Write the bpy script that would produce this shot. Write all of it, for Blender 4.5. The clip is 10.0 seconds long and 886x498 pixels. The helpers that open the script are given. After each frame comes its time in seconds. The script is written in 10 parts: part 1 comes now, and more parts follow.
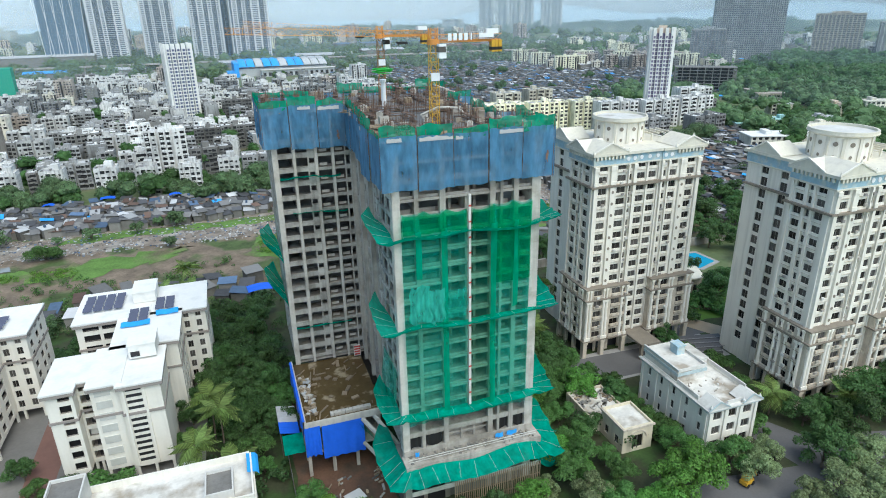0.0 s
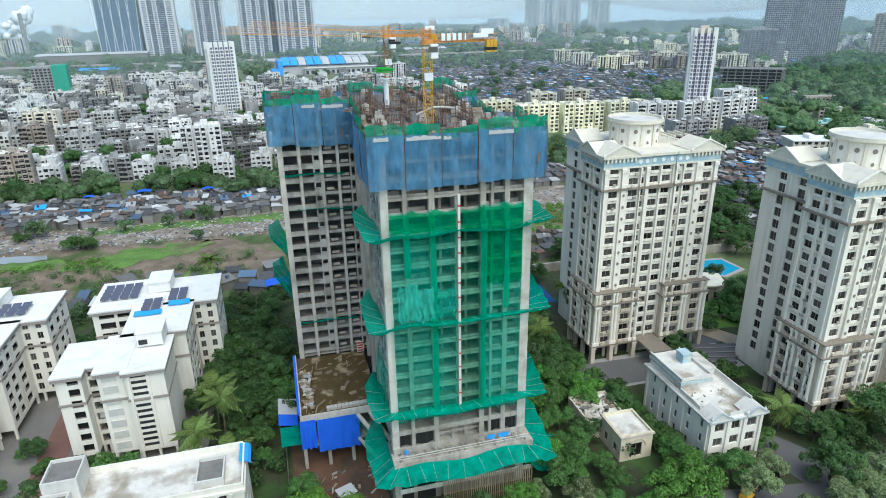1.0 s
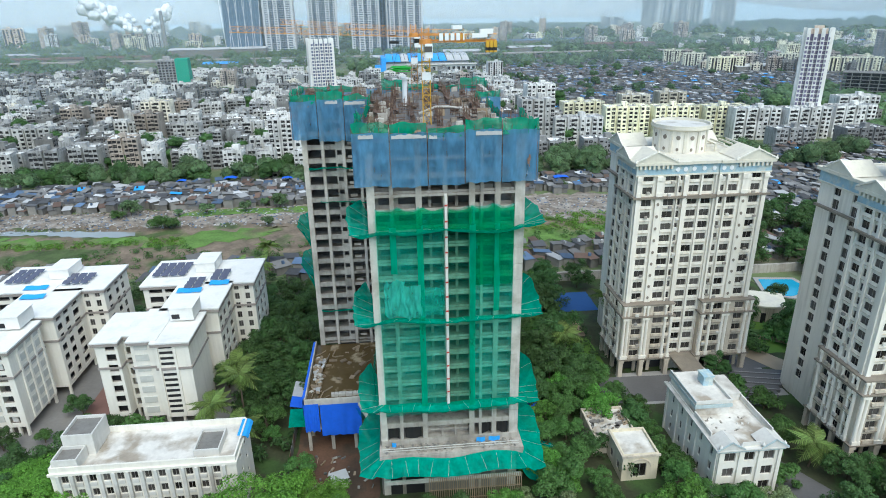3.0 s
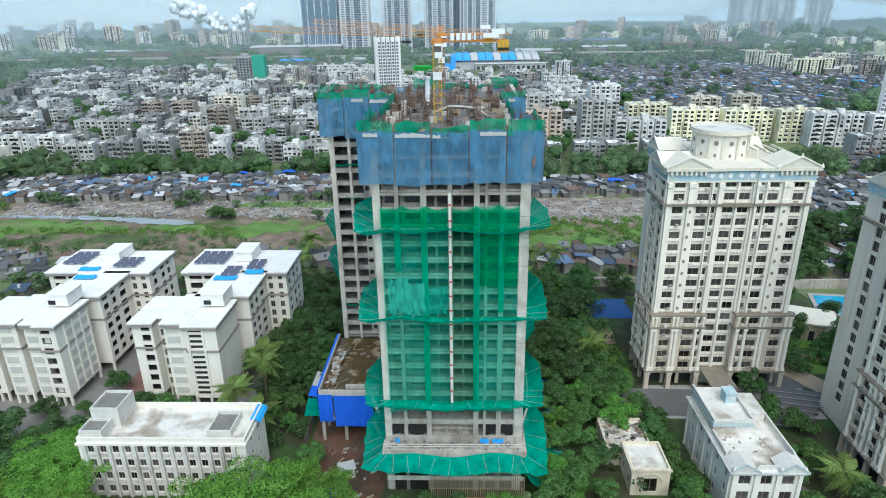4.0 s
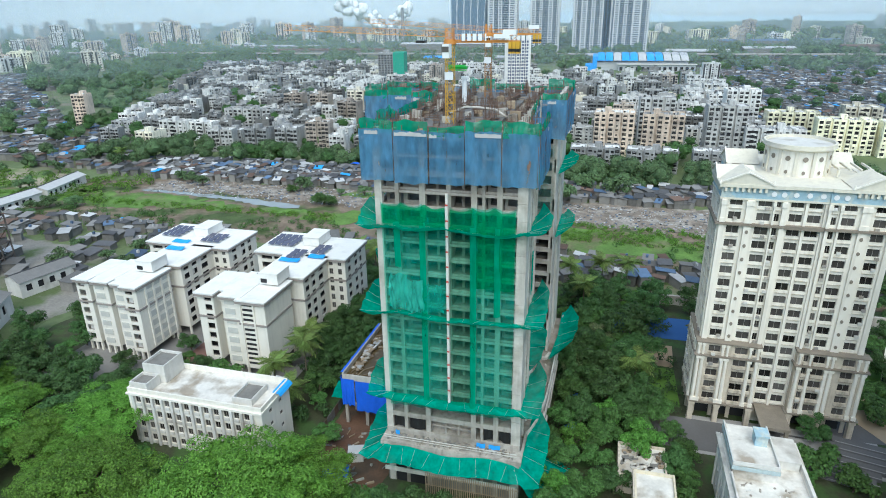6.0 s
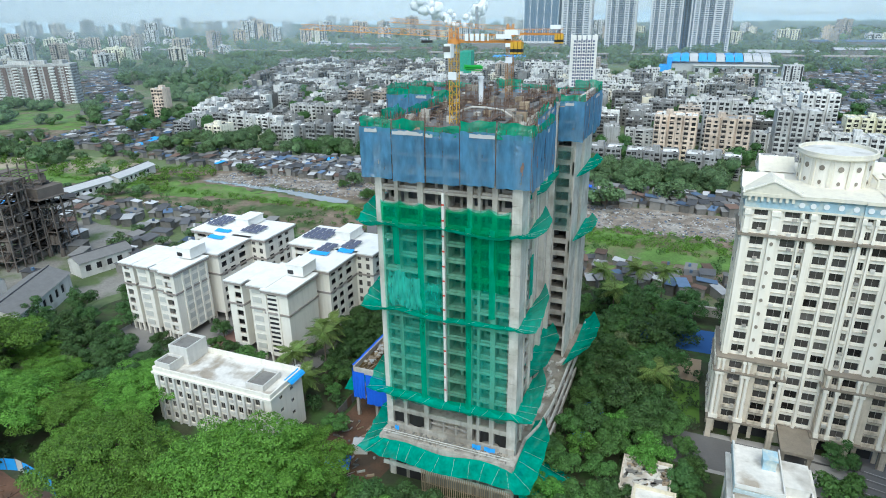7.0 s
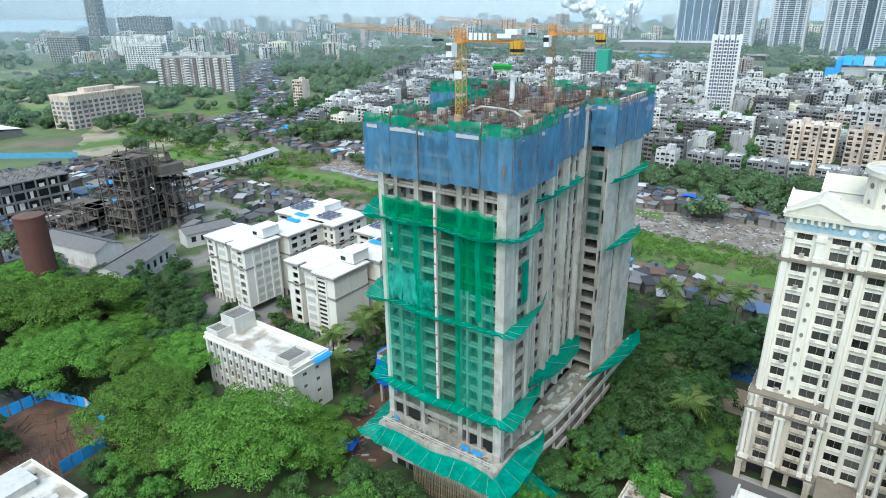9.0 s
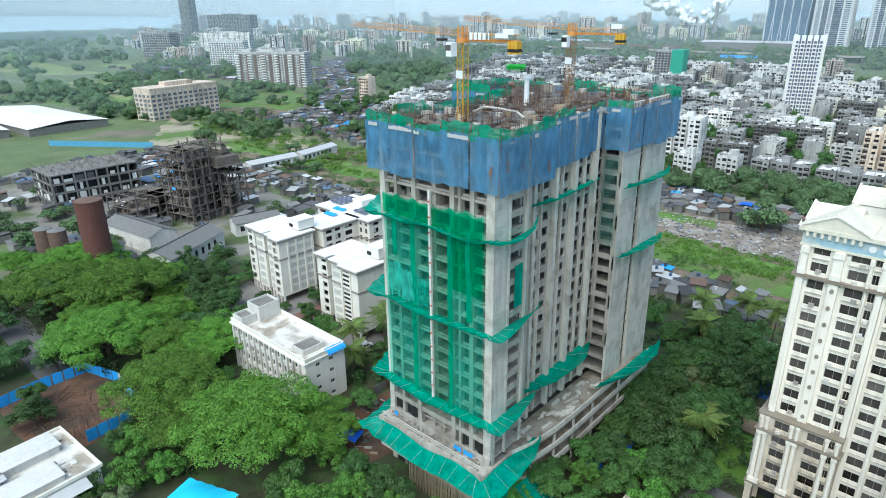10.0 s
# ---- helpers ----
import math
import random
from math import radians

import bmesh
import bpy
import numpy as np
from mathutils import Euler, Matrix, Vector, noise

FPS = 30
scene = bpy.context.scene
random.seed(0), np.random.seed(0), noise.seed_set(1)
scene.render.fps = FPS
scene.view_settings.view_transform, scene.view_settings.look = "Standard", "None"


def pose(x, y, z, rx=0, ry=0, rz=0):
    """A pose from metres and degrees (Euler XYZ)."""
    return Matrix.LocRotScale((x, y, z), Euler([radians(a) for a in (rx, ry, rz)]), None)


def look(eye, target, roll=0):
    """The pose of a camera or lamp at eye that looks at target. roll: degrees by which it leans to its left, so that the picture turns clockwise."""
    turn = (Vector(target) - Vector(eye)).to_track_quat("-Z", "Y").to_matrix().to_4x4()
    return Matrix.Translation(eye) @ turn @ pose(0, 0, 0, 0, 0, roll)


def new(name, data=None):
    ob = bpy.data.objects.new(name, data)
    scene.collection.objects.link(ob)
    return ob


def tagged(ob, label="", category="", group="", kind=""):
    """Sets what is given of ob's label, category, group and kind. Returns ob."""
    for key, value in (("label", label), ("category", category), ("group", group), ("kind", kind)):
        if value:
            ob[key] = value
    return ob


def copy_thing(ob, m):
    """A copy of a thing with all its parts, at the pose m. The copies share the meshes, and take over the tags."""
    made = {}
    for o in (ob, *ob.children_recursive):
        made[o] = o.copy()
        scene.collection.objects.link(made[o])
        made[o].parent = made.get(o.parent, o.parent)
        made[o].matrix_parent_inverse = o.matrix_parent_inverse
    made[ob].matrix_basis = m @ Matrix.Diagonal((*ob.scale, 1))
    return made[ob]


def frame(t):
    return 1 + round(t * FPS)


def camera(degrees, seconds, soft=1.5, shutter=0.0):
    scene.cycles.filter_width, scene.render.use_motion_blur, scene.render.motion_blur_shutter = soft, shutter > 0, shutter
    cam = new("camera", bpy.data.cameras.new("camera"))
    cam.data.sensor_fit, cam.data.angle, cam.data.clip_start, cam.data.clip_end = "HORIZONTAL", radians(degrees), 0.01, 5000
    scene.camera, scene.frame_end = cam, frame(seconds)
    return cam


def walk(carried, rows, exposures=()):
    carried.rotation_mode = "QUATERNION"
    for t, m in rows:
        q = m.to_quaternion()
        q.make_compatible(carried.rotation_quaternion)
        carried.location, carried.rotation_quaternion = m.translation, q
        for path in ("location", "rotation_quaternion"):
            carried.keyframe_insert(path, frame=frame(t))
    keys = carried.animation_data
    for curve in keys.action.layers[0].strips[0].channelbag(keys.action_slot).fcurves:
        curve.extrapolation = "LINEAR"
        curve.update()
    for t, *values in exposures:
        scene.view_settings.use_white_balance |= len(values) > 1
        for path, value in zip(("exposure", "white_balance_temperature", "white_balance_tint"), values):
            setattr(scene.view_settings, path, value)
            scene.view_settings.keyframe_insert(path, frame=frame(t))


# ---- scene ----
cam = camera(70.9, 10.0, soft=1.0)
METRES, EYE, TILT, LEAN, TURN = 114.0, 91.0, 0.0, 0.0, -18.8
ROWS = [
    (0.0, 0.0, 0.0, 0.0, -0.38, -21.04, 0.98),
    (0.5, 0.0396, -0.0004, -0.0002, 1.72, -21.04, 0.95),
    (1.0, 0.0776, 0.0009, -0.0002, 3.71, -21.03, 0.92),
    (1.5, 0.1182, 0.0039, -0.0001, 5.81, -21.04, 0.87),
    (2.0, 0.1599, 0.0082, -0.0, 7.97, -21.04, 0.85),
    (3.5, 0.2913, 0.0335, 0.0004, 16.97, -21.06, 0.88),
    (4.0, 0.3394, 0.0486, 0.0005, 20.41, -21.06, 0.87),
    (4.5, 0.388, 0.0673, 0.0004, 23.84, -21.05, 0.86),
    (5.0, 0.4342, 0.0883, 0.0005, 27.1, -21.05, 0.85),
    (5.5, 0.4822, 0.1139, 0.0005, 30.55, -21.03, 0.86),
    (7.0, 0.6169, 0.207, 0.0004, 40.76, -21.01, 0.85),
    (7.5, 0.657, 0.242, 0.0002, 44.04, -21.02, 0.84),
    (8.0, 0.697, 0.2816, 0.0003, 47.5, -21.03, 0.82),
    (8.5, 0.7346, 0.3233, 0.0003, 50.96, -21.05, 0.79),
    (9.0, 0.768, 0.3654, -0.0001, 54.23, -21.06, 0.77),
    (9.5, 0.8007, 0.4124, -0.0002, 57.69, -21.09, 0.75),
    (10.0, 0.8305, 0.4618, 0.0001, 61.15, -21.11, 0.7),
]
walk(cam, [(t, pose(0, 0, EYE, TILT, LEAN, TURN) @ pose(METRES * x, METRES * y, METRES * z, 90 + pitch, roll, yaw)) for t, x, y, z, yaw, pitch, roll in ROWS],
     exposures=[(0, 1.15, 6780, 2), (5, 1.13, 6680, 1), (10, 1.32, 6650, 0)])

# ---- light: an overcast monsoon day, high soft sun behind cloud ----
SUN_UP, SUN_ROUND = 54.0, 165.0
world = bpy.data.worlds.new("overcast_sky")
scene.world = world
world.use_nodes = True
wn = world.node_tree.nodes
sky = wn.new("ShaderNodeTexSky")
sky.sky_type = "NISHITA"
sky.sun_disc = False
sky.sun_elevation, sky.sun_rotation = radians(SUN_UP), radians(SUN_ROUND)
sky.air_density, sky.dust_density, sky.ozone_density = 1.1, 0.2, 1.5
wn["Background"].inputs[1].default_value = 0.104
world.node_tree.links.new(sky.outputs[0], wn["Background"].inputs[0])
sun_data = bpy.data.lights.new("sun", "SUN")
sun_data.energy, sun_data.angle, sun_data.color = 1.6, radians(60), (1.0, 0.985, 0.96)
sun = new("sun", sun_data)
a = radians(SUN_ROUND)
sun_way = Vector((math.sin(a) * math.cos(radians(SUN_UP)), math.cos(a) * math.cos(radians(SUN_UP)), math.sin(radians(SUN_UP))))
sun.matrix_world = look(sun_way * 500, (0, 0, 0))

# ---- materials ----
MATS = {}


def mat(name, col, rough=0.85, var=0.2, scale=0.3, fine=6.0, bump=0.15, metal=0.0, streak=0.0, dirt=(0.12, 0.11, 0.1), rand=0.0, island=0.0, spec=0.3, col2=None, scale2=0.05, at2=(0.48, 0.6)):
    """A surface with colour changes at two scales, stains that run down (streak), and changes from thing to thing."""
    m = bpy.data.materials.new(name)
    m.use_nodes = True
    n, l = m.node_tree.nodes, m.node_tree.links
    b = n["Principled BSDF"]
    b.inputs["Roughness"].default_value, b.inputs["Metallic"].default_value = rough, metal
    b.inputs["Specular IOR Level"].default_value = spec
    geo = n.new("ShaderNodeNewGeometry")
    big, small = n.new("ShaderNodeTexNoise"), n.new("ShaderNodeTexNoise")
    big.inputs["Scale"].default_value, big.inputs["Detail"].default_value = scale, 5
    small.inputs["Scale"].default_value, small.inputs["Detail"].default_value = fine, 3
    l.new(geo.outputs["Position"], big.inputs["Vector"])
    l.new(geo.outputs["Position"], small.inputs["Vector"])

    def maths(op, x, y):
        k = n.new("ShaderNodeMath")
        k.operation = op
        for i, v in enumerate((x, y)):
            if isinstance(v, (int, float)):
                k.inputs[i].default_value = v
            else:
                l.new(v, k.inputs[i])
        return k.outputs[0]

    total = maths("ADD", maths("MULTIPLY", big.outputs[0], 0.65), maths("MULTIPLY", small.outputs[0], 0.35))
    shift = maths("MULTIPLY", maths("SUBTRACT", total, 0.5), 2.6 * var)
    if rand:
        info = n.new("ShaderNodeObjectInfo")
        shift = maths("ADD", shift, maths("MULTIPLY", maths("SUBTRACT", info.outputs["Random"], 0.5), 2 * rand))
    if island:
        shift = maths("ADD", shift, maths("MULTIPLY", maths("SUBTRACT", geo.outputs["Random Per Island"], 0.5), 2 * island))
    value = maths("ADD", shift, 1.0)
    hsv = n.new("ShaderNodeHueSaturation")
    hsv.inputs["Color"].default_value = (*col, 1)
    l.new(value, hsv.inputs["Value"])
    out = hsv.outputs[0]
    if col2:
        tw = n.new("ShaderNodeTexNoise")
        tw.inputs["Scale"].default_value, tw.inputs["Detail"].default_value = scale2, 8
        l.new(geo.outputs["Position"], tw.inputs["Vector"])
        rg, h2, m2 = n.new("ShaderNodeMapRange"), n.new("ShaderNodeHueSaturation"), n.new("ShaderNodeMixRGB")
        rg.inputs["From Min"].default_value, rg.inputs["From Max"].default_value = at2
        h2.inputs["Color"].default_value = (*col2, 1)
        l.new(value, h2.inputs["Value"])
        l.new(tw.outputs[0], rg.inputs[0])
        l.new(rg.outputs[0], m2.inputs[0])
        l.new(out, m2.inputs[1])
        l.new(h2.outputs[0], m2.inputs[2])
        out = m2.outputs[0]
    if streak:
        mp = n.new("ShaderNodeMapping")
        mp.inputs["Scale"].default_value = (1.3, 1.3, 0.09)
        st = n.new("ShaderNodeTexNoise")
        st.inputs["Scale"].default_value, st.inputs["Detail"].default_value = 0.8, 6
        l.new(geo.outputs["Position"], mp.inputs[0])
        l.new(mp.outputs[0], st.inputs["Vector"])
        r = n.new("ShaderNodeMapRange")
        r.inputs["From Min"].default_value, r.inputs["From Max"].default_value = 0.48, 0.75
        r.inputs["To Max"].default_value = streak
        l.new(st.outputs[0], r.inputs[0])
        mx = n.new("ShaderNodeMixRGB")
        mx.inputs[2].default_value = (*dirt, 1)
        l.new(r.outputs[0], mx.inputs[0])
        l.new(out, mx.inputs[1])
        out = mx.outputs[0]
    l.new(out, b.inputs["Base Color"])
    if bump:
        bp = n.new("ShaderNodeBump")
        bp.inputs["Strength"].default_value, bp.inputs["Distance"].default_value = bump, 0.1
        l.new(small.outputs[0], bp.inputs["Height"])
        l.new(bp.outputs[0], b.inputs["Normal"])
    MATS[name] = m
    return m


def netting(name, col, low, high, scale=0.35, lets_light=0.35, var=0.25, tint=0.0):
    """Woven safety netting: part of the light passes between the threads, part through them."""
    m = bpy.data.materials.new(name)
    m.use_nodes = True
    n, l = m.node_tree.nodes, m.node_tree.links
    n.remove(n["Principled BSDF"])
    geo, no, st = n.new("ShaderNodeNewGeometry"), n.new("ShaderNodeTexNoise"), n.new("ShaderNodeTexNoise")
    mp = n.new("ShaderNodeMapping")
    mp.inputs["Scale"].default_value = (1, 1, 0.35)
    l.new(geo.outputs["Position"], mp.inputs[0])
    no.inputs["Scale"].default_value, no.inputs["Detail"].default_value = scale, 5
    st.inputs["Scale"].default_value, st.inputs["Detail"].default_value = 1.6, 4
    l.new(mp.outputs[0], no.inputs["Vector"])
    l.new(mp.outputs[0], st.inputs["Vector"])
    r = n.new("ShaderNodeMapRange")
    r.inputs["From Min"].default_value, r.inputs["From Max"].default_value = 0.35, 0.65
    r.inputs["To Min"].default_value, r.inputs["To Max"].default_value = low, high
    l.new(no.outputs[0], r.inputs[0])
    hsv = n.new("ShaderNodeHueSaturation")
    hsv.inputs["Color"].default_value = (*col, 1)
    v = n.new("ShaderNodeMapRange")
    v.inputs["To Min"].default_value, v.inputs["To Max"].default_value = 1 - var * 1.6, 1 + var * 1.6
    l.new(st.outputs[0], v.inputs[0])
    l.new(v.outputs[0], hsv.inputs["Value"])
    d, t, tr = n.new("ShaderNodeBsdfDiffuse"), n.new("ShaderNodeBsdfTranslucent"), n.new("ShaderNodeBsdfTransparent")
    l.new(hsv.outputs[0], d.inputs[0])
    l.new(hsv.outputs[0], t.inputs[0])
    tr.inputs[0].default_value = (*(1 - tint + tint * min(1, c * 2.2) for c in col), 1)
    a, b = n.new("ShaderNodeMixShader"), n.new("ShaderNodeMixShader")
    a.inputs[0].default_value = lets_light
    l.new(d.outputs[0], a.inputs[1])
    l.new(t.outputs[0], a.inputs[2])
    l.new(r.outputs[0], b.inputs[0])
    l.new(tr.outputs[0], b.inputs[1])
    l.new(a.outputs[0], b.inputs[2])
    l.new(b.outputs[0], n["Material Output"].inputs[0])
    MATS[name] = m
    return m


def leafage(name, col, var=0.35, thin=0.3):
    """Leaves: change from leaf to leaf, from limb to limb and from tree to tree."""
    m = mat(name, col, rough=0.6, var=var, scale=0.25, fine=1.2, bump=0, rand=0.25, island=0.42, spec=0.3)
    n, l = m.node_tree.nodes, m.node_tree.links
    info, hue = n.new("ShaderNodeObjectInfo"), n.new("ShaderNodeMapRange")
    hue.inputs["To Min"].default_value, hue.inputs["To Max"].default_value = 0.488, 0.51
    l.new(info.outputs["Random"], hue.inputs[0])
    l.new(hue.outputs[0], n["Hue/Saturation/Value"].inputs["Hue"])
    t, mx = n.new("ShaderNodeBsdfTranslucent"), n.new("ShaderNodeMixShader")
    mx.inputs[0].default_value = thin
    l.new(n["Hue/Saturation/Value"].outputs[0], t.inputs[0])
    l.new(n["Principled BSDF"].outputs[0], mx.inputs[1])
    l.new(t.outputs[0], mx.inputs[2])
    l.new(mx.outputs[0], n["Material Output"].inputs[0])
    return m


CONC = mat("raw_concrete", (0.41, 0.375, 0.33), var=0.32, scale=0.3, fine=3, streak=0.5, col2=(0.27, 0.24, 0.205), scale2=0.2, at2=(0.5, 0.68))
CONC_M = mat("grey_infill_concrete", (0.44, 0.415, 0.375), var=0.4, scale=0.35, fine=3, streak=0.5, col2=(0.28, 0.26, 0.235), scale2=0.25, at2=(0.5, 0.66))
CONC_L = mat("pale_shear_wall_concrete", (0.55, 0.515, 0.465), var=0.27, scale=0.4, fine=2.5, streak=0.35, col2=(0.4, 0.365, 0.315), scale2=0.25, at2=(0.5, 0.66))
CONC_D = mat("old_dark_concrete", (0.2, 0.19, 0.175), var=0.35, scale=0.3, fine=3, streak=0.5)
# concrete darkened in colour to deepen the shade in the open rooms
ROOM = mat("room_shade_concrete", (0.16, 0.155, 0.15), var=0.3)
SLABDUST = mat("dusty_slab", (0.29, 0.255, 0.215), var=0.5, scale=0.5, fine=2.5, col2=(0.19, 0.155, 0.12), scale2=0.3)
WETDECK = mat("wet_brown_deck", (0.1, 0.068, 0.03), rough=0.22, var=0.4, scale=0.22, fine=1.2, col2=(0.3, 0.24, 0.16), scale2=0.22, at2=(0.55, 0.62))
RUST = mat("rusty_steel", (0.15, 0.095, 0.07), var=0.4, fine=3)
TIMBER = mat("formwork_timber", (0.3, 0.23, 0.16), var=0.35, fine=3, rand=0.2, island=0.2)
BEIGE = mat("cream_wall_paint", (0.82, 0.77, 0.68), var=0.08, scale=0.2, fine=2, streak=0.32, dirt=(0.3, 0.26, 0.2))
BEIGE_D = mat("grimy_cream_stucco", (0.58, 0.505, 0.41), var=0.35, scale=0.35, fine=2, streak=0.75, dirt=(0.2, 0.165, 0.12))
LEDGE = mat("stained_ledge", (0.24, 0.205, 0.165), var=0.35, scale=0.5, fine=3)
CREAMROOF = mat("cream_roof_slab", (0.7, 0.655, 0.545), var=0.15, scale=0.25, fine=2, streak=0.25, dirt=(0.4, 0.36, 0.29), col2=(0.62, 0.58, 0.5), scale2=0.25)
FRIEZE = mat("pale_blue_frieze", (0.34, 0.49, 0.56), var=0.25, scale=0.7, fine=2, col2=(0.5, 0.55, 0.52), scale2=0.5, at2=(0.5, 0.62))
TRIMB = mat("faded_blue_trim", (0.42, 0.5, 0.51), var=0.2, scale=0.5, fine=2, streak=0.4, dirt=(0.25, 0.25, 0.23))
GRILLE = mat("pale_louvre", (0.52, 0.51, 0.47), var=0.15, scale=0.8, fine=4)
WHITE = mat("white_wall_paint", (0.77, 0.73, 0.65), var=0.1, scale=0.2, fine=2, streak=0.25, dirt=(0.4, 0.37, 0.32))
WHITEROOF = mat("white_roof_coat", (0.77, 0.755, 0.72), var=0.12, scale=0.2, fine=1.5, col2=(0.7, 0.69, 0.66), scale2=0.3, at2=(0.52, 0.66))
STAINROOF = mat("stained_roof_screed", (0.66, 0.63, 0.58), var=0.35, scale=0.3, fine=1.5, col2=(0.36, 0.31, 0.25), scale2=0.22, at2=(0.46, 0.62))
FENCE_B = mat("faded_blue_fence", (0.1, 0.33, 0.5), var=0.2, fine=1)
CREAMY = mat("yellowish_cream_wall", (0.66, 0.585, 0.44), var=0.15, scale=0.4, fine=2, streak=0.4, dirt=(0.3, 0.26, 0.2))
GREYBAND = mat("taupe_band", (0.3, 0.265, 0.24), var=0.12)
OLDWHITE = mat("weathered_white_roof", (0.62, 0.6, 0.56), var=0.2, scale=0.25, fine=1.5, streak=0.12, col2=(0.4, 0.37, 0.33), scale2=0.18, at2=(0.55, 0.72))
GLASS = mat("dark_window_glass", (0.065, 0.06, 0.056), rough=0.25, var=0.5, scale=0.6, bump=0, rand=0.9, spec=0.35)
FRAME_W = mat("pale_window_frame", (0.3, 0.28, 0.26), var=0.1)
# near-black colour stands in for the shade inside rooms
DARK = mat("painted_room_shade", (0.03, 0.03, 0.032), var=0.3, rand=0.4)
# greyish blue, lightened for the sky that the cells reflect
SOLAR = mat("solar_cells", (0.1, 0.105, 0.15), rough=0.25, var=0.25, scale=1.5, bump=0, spec=0.5)
ALU = mat("aluminium", (0.6, 0.6, 0.6), rough=0.4, metal=0.6, var=0.1)
TARP = mat("blue_tarpaulin", (0.015, 0.13, 0.72), rough=0.55, var=0.2, scale=0.4, fine=1.5, bump=0.4)
TARP_S = mat("sky_blue_sheet", (0.03, 0.34, 0.8), rough=0.6, var=0.2, scale=0.4, fine=1.5)
CYAN = mat("cyan_canopy_cloth", (0.03, 0.55, 0.82), rough=0.6, var=0.06, scale=0.5, fine=2)
ORANGE = mat("orange_crane_paint", (0.6, 0.25, 0.06), rough=0.5, var=0.2, fine=3)
YELLOW = mat("yellow_crane_paint", (0.6, 0.34, 0.04), rough=0.5, var=0.2, fine=3)
WHITEP = mat("white_enamel", (0.8, 0.8, 0.8), rough=0.5, var=0.05)
BLACKP = mat("black_paint", (0.02, 0.02, 0.02), rough=0.5, var=0.2)
GREENP = mat("bright_green_formwork", (0.03, 0.42, 0.06), rough=0.6, var=0.3, fine=3)
REDP = mat("red_paint", (0.5, 0.05, 0.04), rough=0.6, var=0.2)
ASPHALT = mat("asphalt", (0.13, 0.125, 0.125), var=0.25, scale=0.15, fine=2)
PAVING = mat("pale_paving", (0.34, 0.325, 0.31), var=0.2, scale=0.3, fine=1.5)
PINKPAVE = mat("brick_red_paving", (0.22, 0.12, 0.1), var=0.2, scale=0.3, fine=1.5)
SOIL = mat("bare_brown_soil", (0.19, 0.145, 0.105), var=0.95, scale=0.16, fine=0.9, col2=(0.07, 0.1, 0.035), scale2=0.06, at2=(0.47, 0.58))
MUD = mat("rubbish_strewn_bank", (0.22, 0.18, 0.145), var=1.0, scale=0.25, fine=1.2, col2=(0.31, 0.28, 0.245), scale2=0.12)
YARD = mat("red_brown_building_site", (0.13, 0.07, 0.045), var=0.5, scale=0.25, fine=2, col2=(0.08, 0.055, 0.04), scale2=0.15)
GRASS = mat("bright_grass", (0.11, 0.2, 0.045), var=0.9, scale=0.12, fine=1.1, col2=(0.15, 0.135, 0.075), scale2=0.05, at2=(0.48, 0.62))
FIELD = mat("pale_green_field", (0.17, 0.24, 0.08), var=0.5, scale=0.03, fine=0.4, col2=(0.26, 0.25, 0.14), scale2=0.012)
LAWN = mat("lawn", (0.10, 0.2, 0.035), var=0.25, scale=0.1, fine=1)
SCRUB = mat("scrub_ground", (0.125, 0.165, 0.075), var=0.6, scale=0.04, fine=0.5, col2=(0.17, 0.15, 0.11), scale2=0.02, at2=(0.54, 0.66))
WATER = mat("river_water", (0.27, 0.28, 0.27), rough=0.12, var=0.2, scale=0.05, bump=0.02, spec=0.5)
POOL = mat("pool_water", (0.02, 0.32, 0.5), rough=0.1, var=0.15, scale=0.3, bump=0.05, spec=0.5)
COURT = mat("blue_sports_court", (0.03, 0.1, 0.27), var=0.12)
SHEET_G = mat("grey_roof_sheet", (0.17, 0.165, 0.16), var=0.25, scale=0.6, fine=3, island=0.4)
SHEET_D = mat("dark_roof_sheet", (0.085, 0.085, 0.09), var=0.3, scale=0.6, fine=3, island=0.4)
SHEET_L = mat("pale_roof_sheet", (0.45, 0.45, 0.45), var=0.2, scale=0.6, fine=3, island=0.3)
SHEET_B = mat("faded_blue_roof_sheet", (0.09, 0.14, 0.22), var=0.3, scale=0.6, fine=3, island=0.4)
SHEET_R = mat("rusted_roof_sheet", (0.14, 0.09, 0.07), var=0.3, scale=0.6, fine=3, island=0.3)
HUTWALL = mat("hut_wall", (0.19, 0.18, 0.165), var=0.4, scale=0.5, island=0.4)
STEEL_D = mat("dark_rusted_frame", (0.15, 0.125, 0.108), var=0.4, fine=3)
TANKRUST = mat("rust_brown_tank", (0.13, 0.055, 0.045), var=0.2, scale=0.3, fine=2, streak=0.25, dirt=(0.07, 0.03, 0.025))
BARK = mat("bark", (0.13, 0.1, 0.075), var=0.3, fine=5)
LEAF_D = leafage("dark_leaves", (0.06, 0.128, 0.038), thin=0.25)
LEAF_M = leafage("mid_green_leaves", (0.075, 0.165, 0.042), thin=0.25)
LEAF_B = leafage("bright_rain_tree_leaves", (0.125, 0.26, 0.04), thin=0.3)
LEAF_G = leafage("fresh_bright_leaves", (0.11, 0.275, 0.05), thin=0.3)
LEAF_O = leafage("olive_leaves", (0.2, 0.26, 0.12), thin=0.3)
# mixed paler, so that haze over the far woods is in the colour
LEAF_F = leafage("far_wood_leaves", (0.11, 0.185, 0.08), thin=0.25)
PALM = leafage("palm_fronds", (0.14, 0.21, 0.055))
# dark green puts the shade between the crowns into the leaf colour
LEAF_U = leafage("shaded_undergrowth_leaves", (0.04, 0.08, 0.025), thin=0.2)
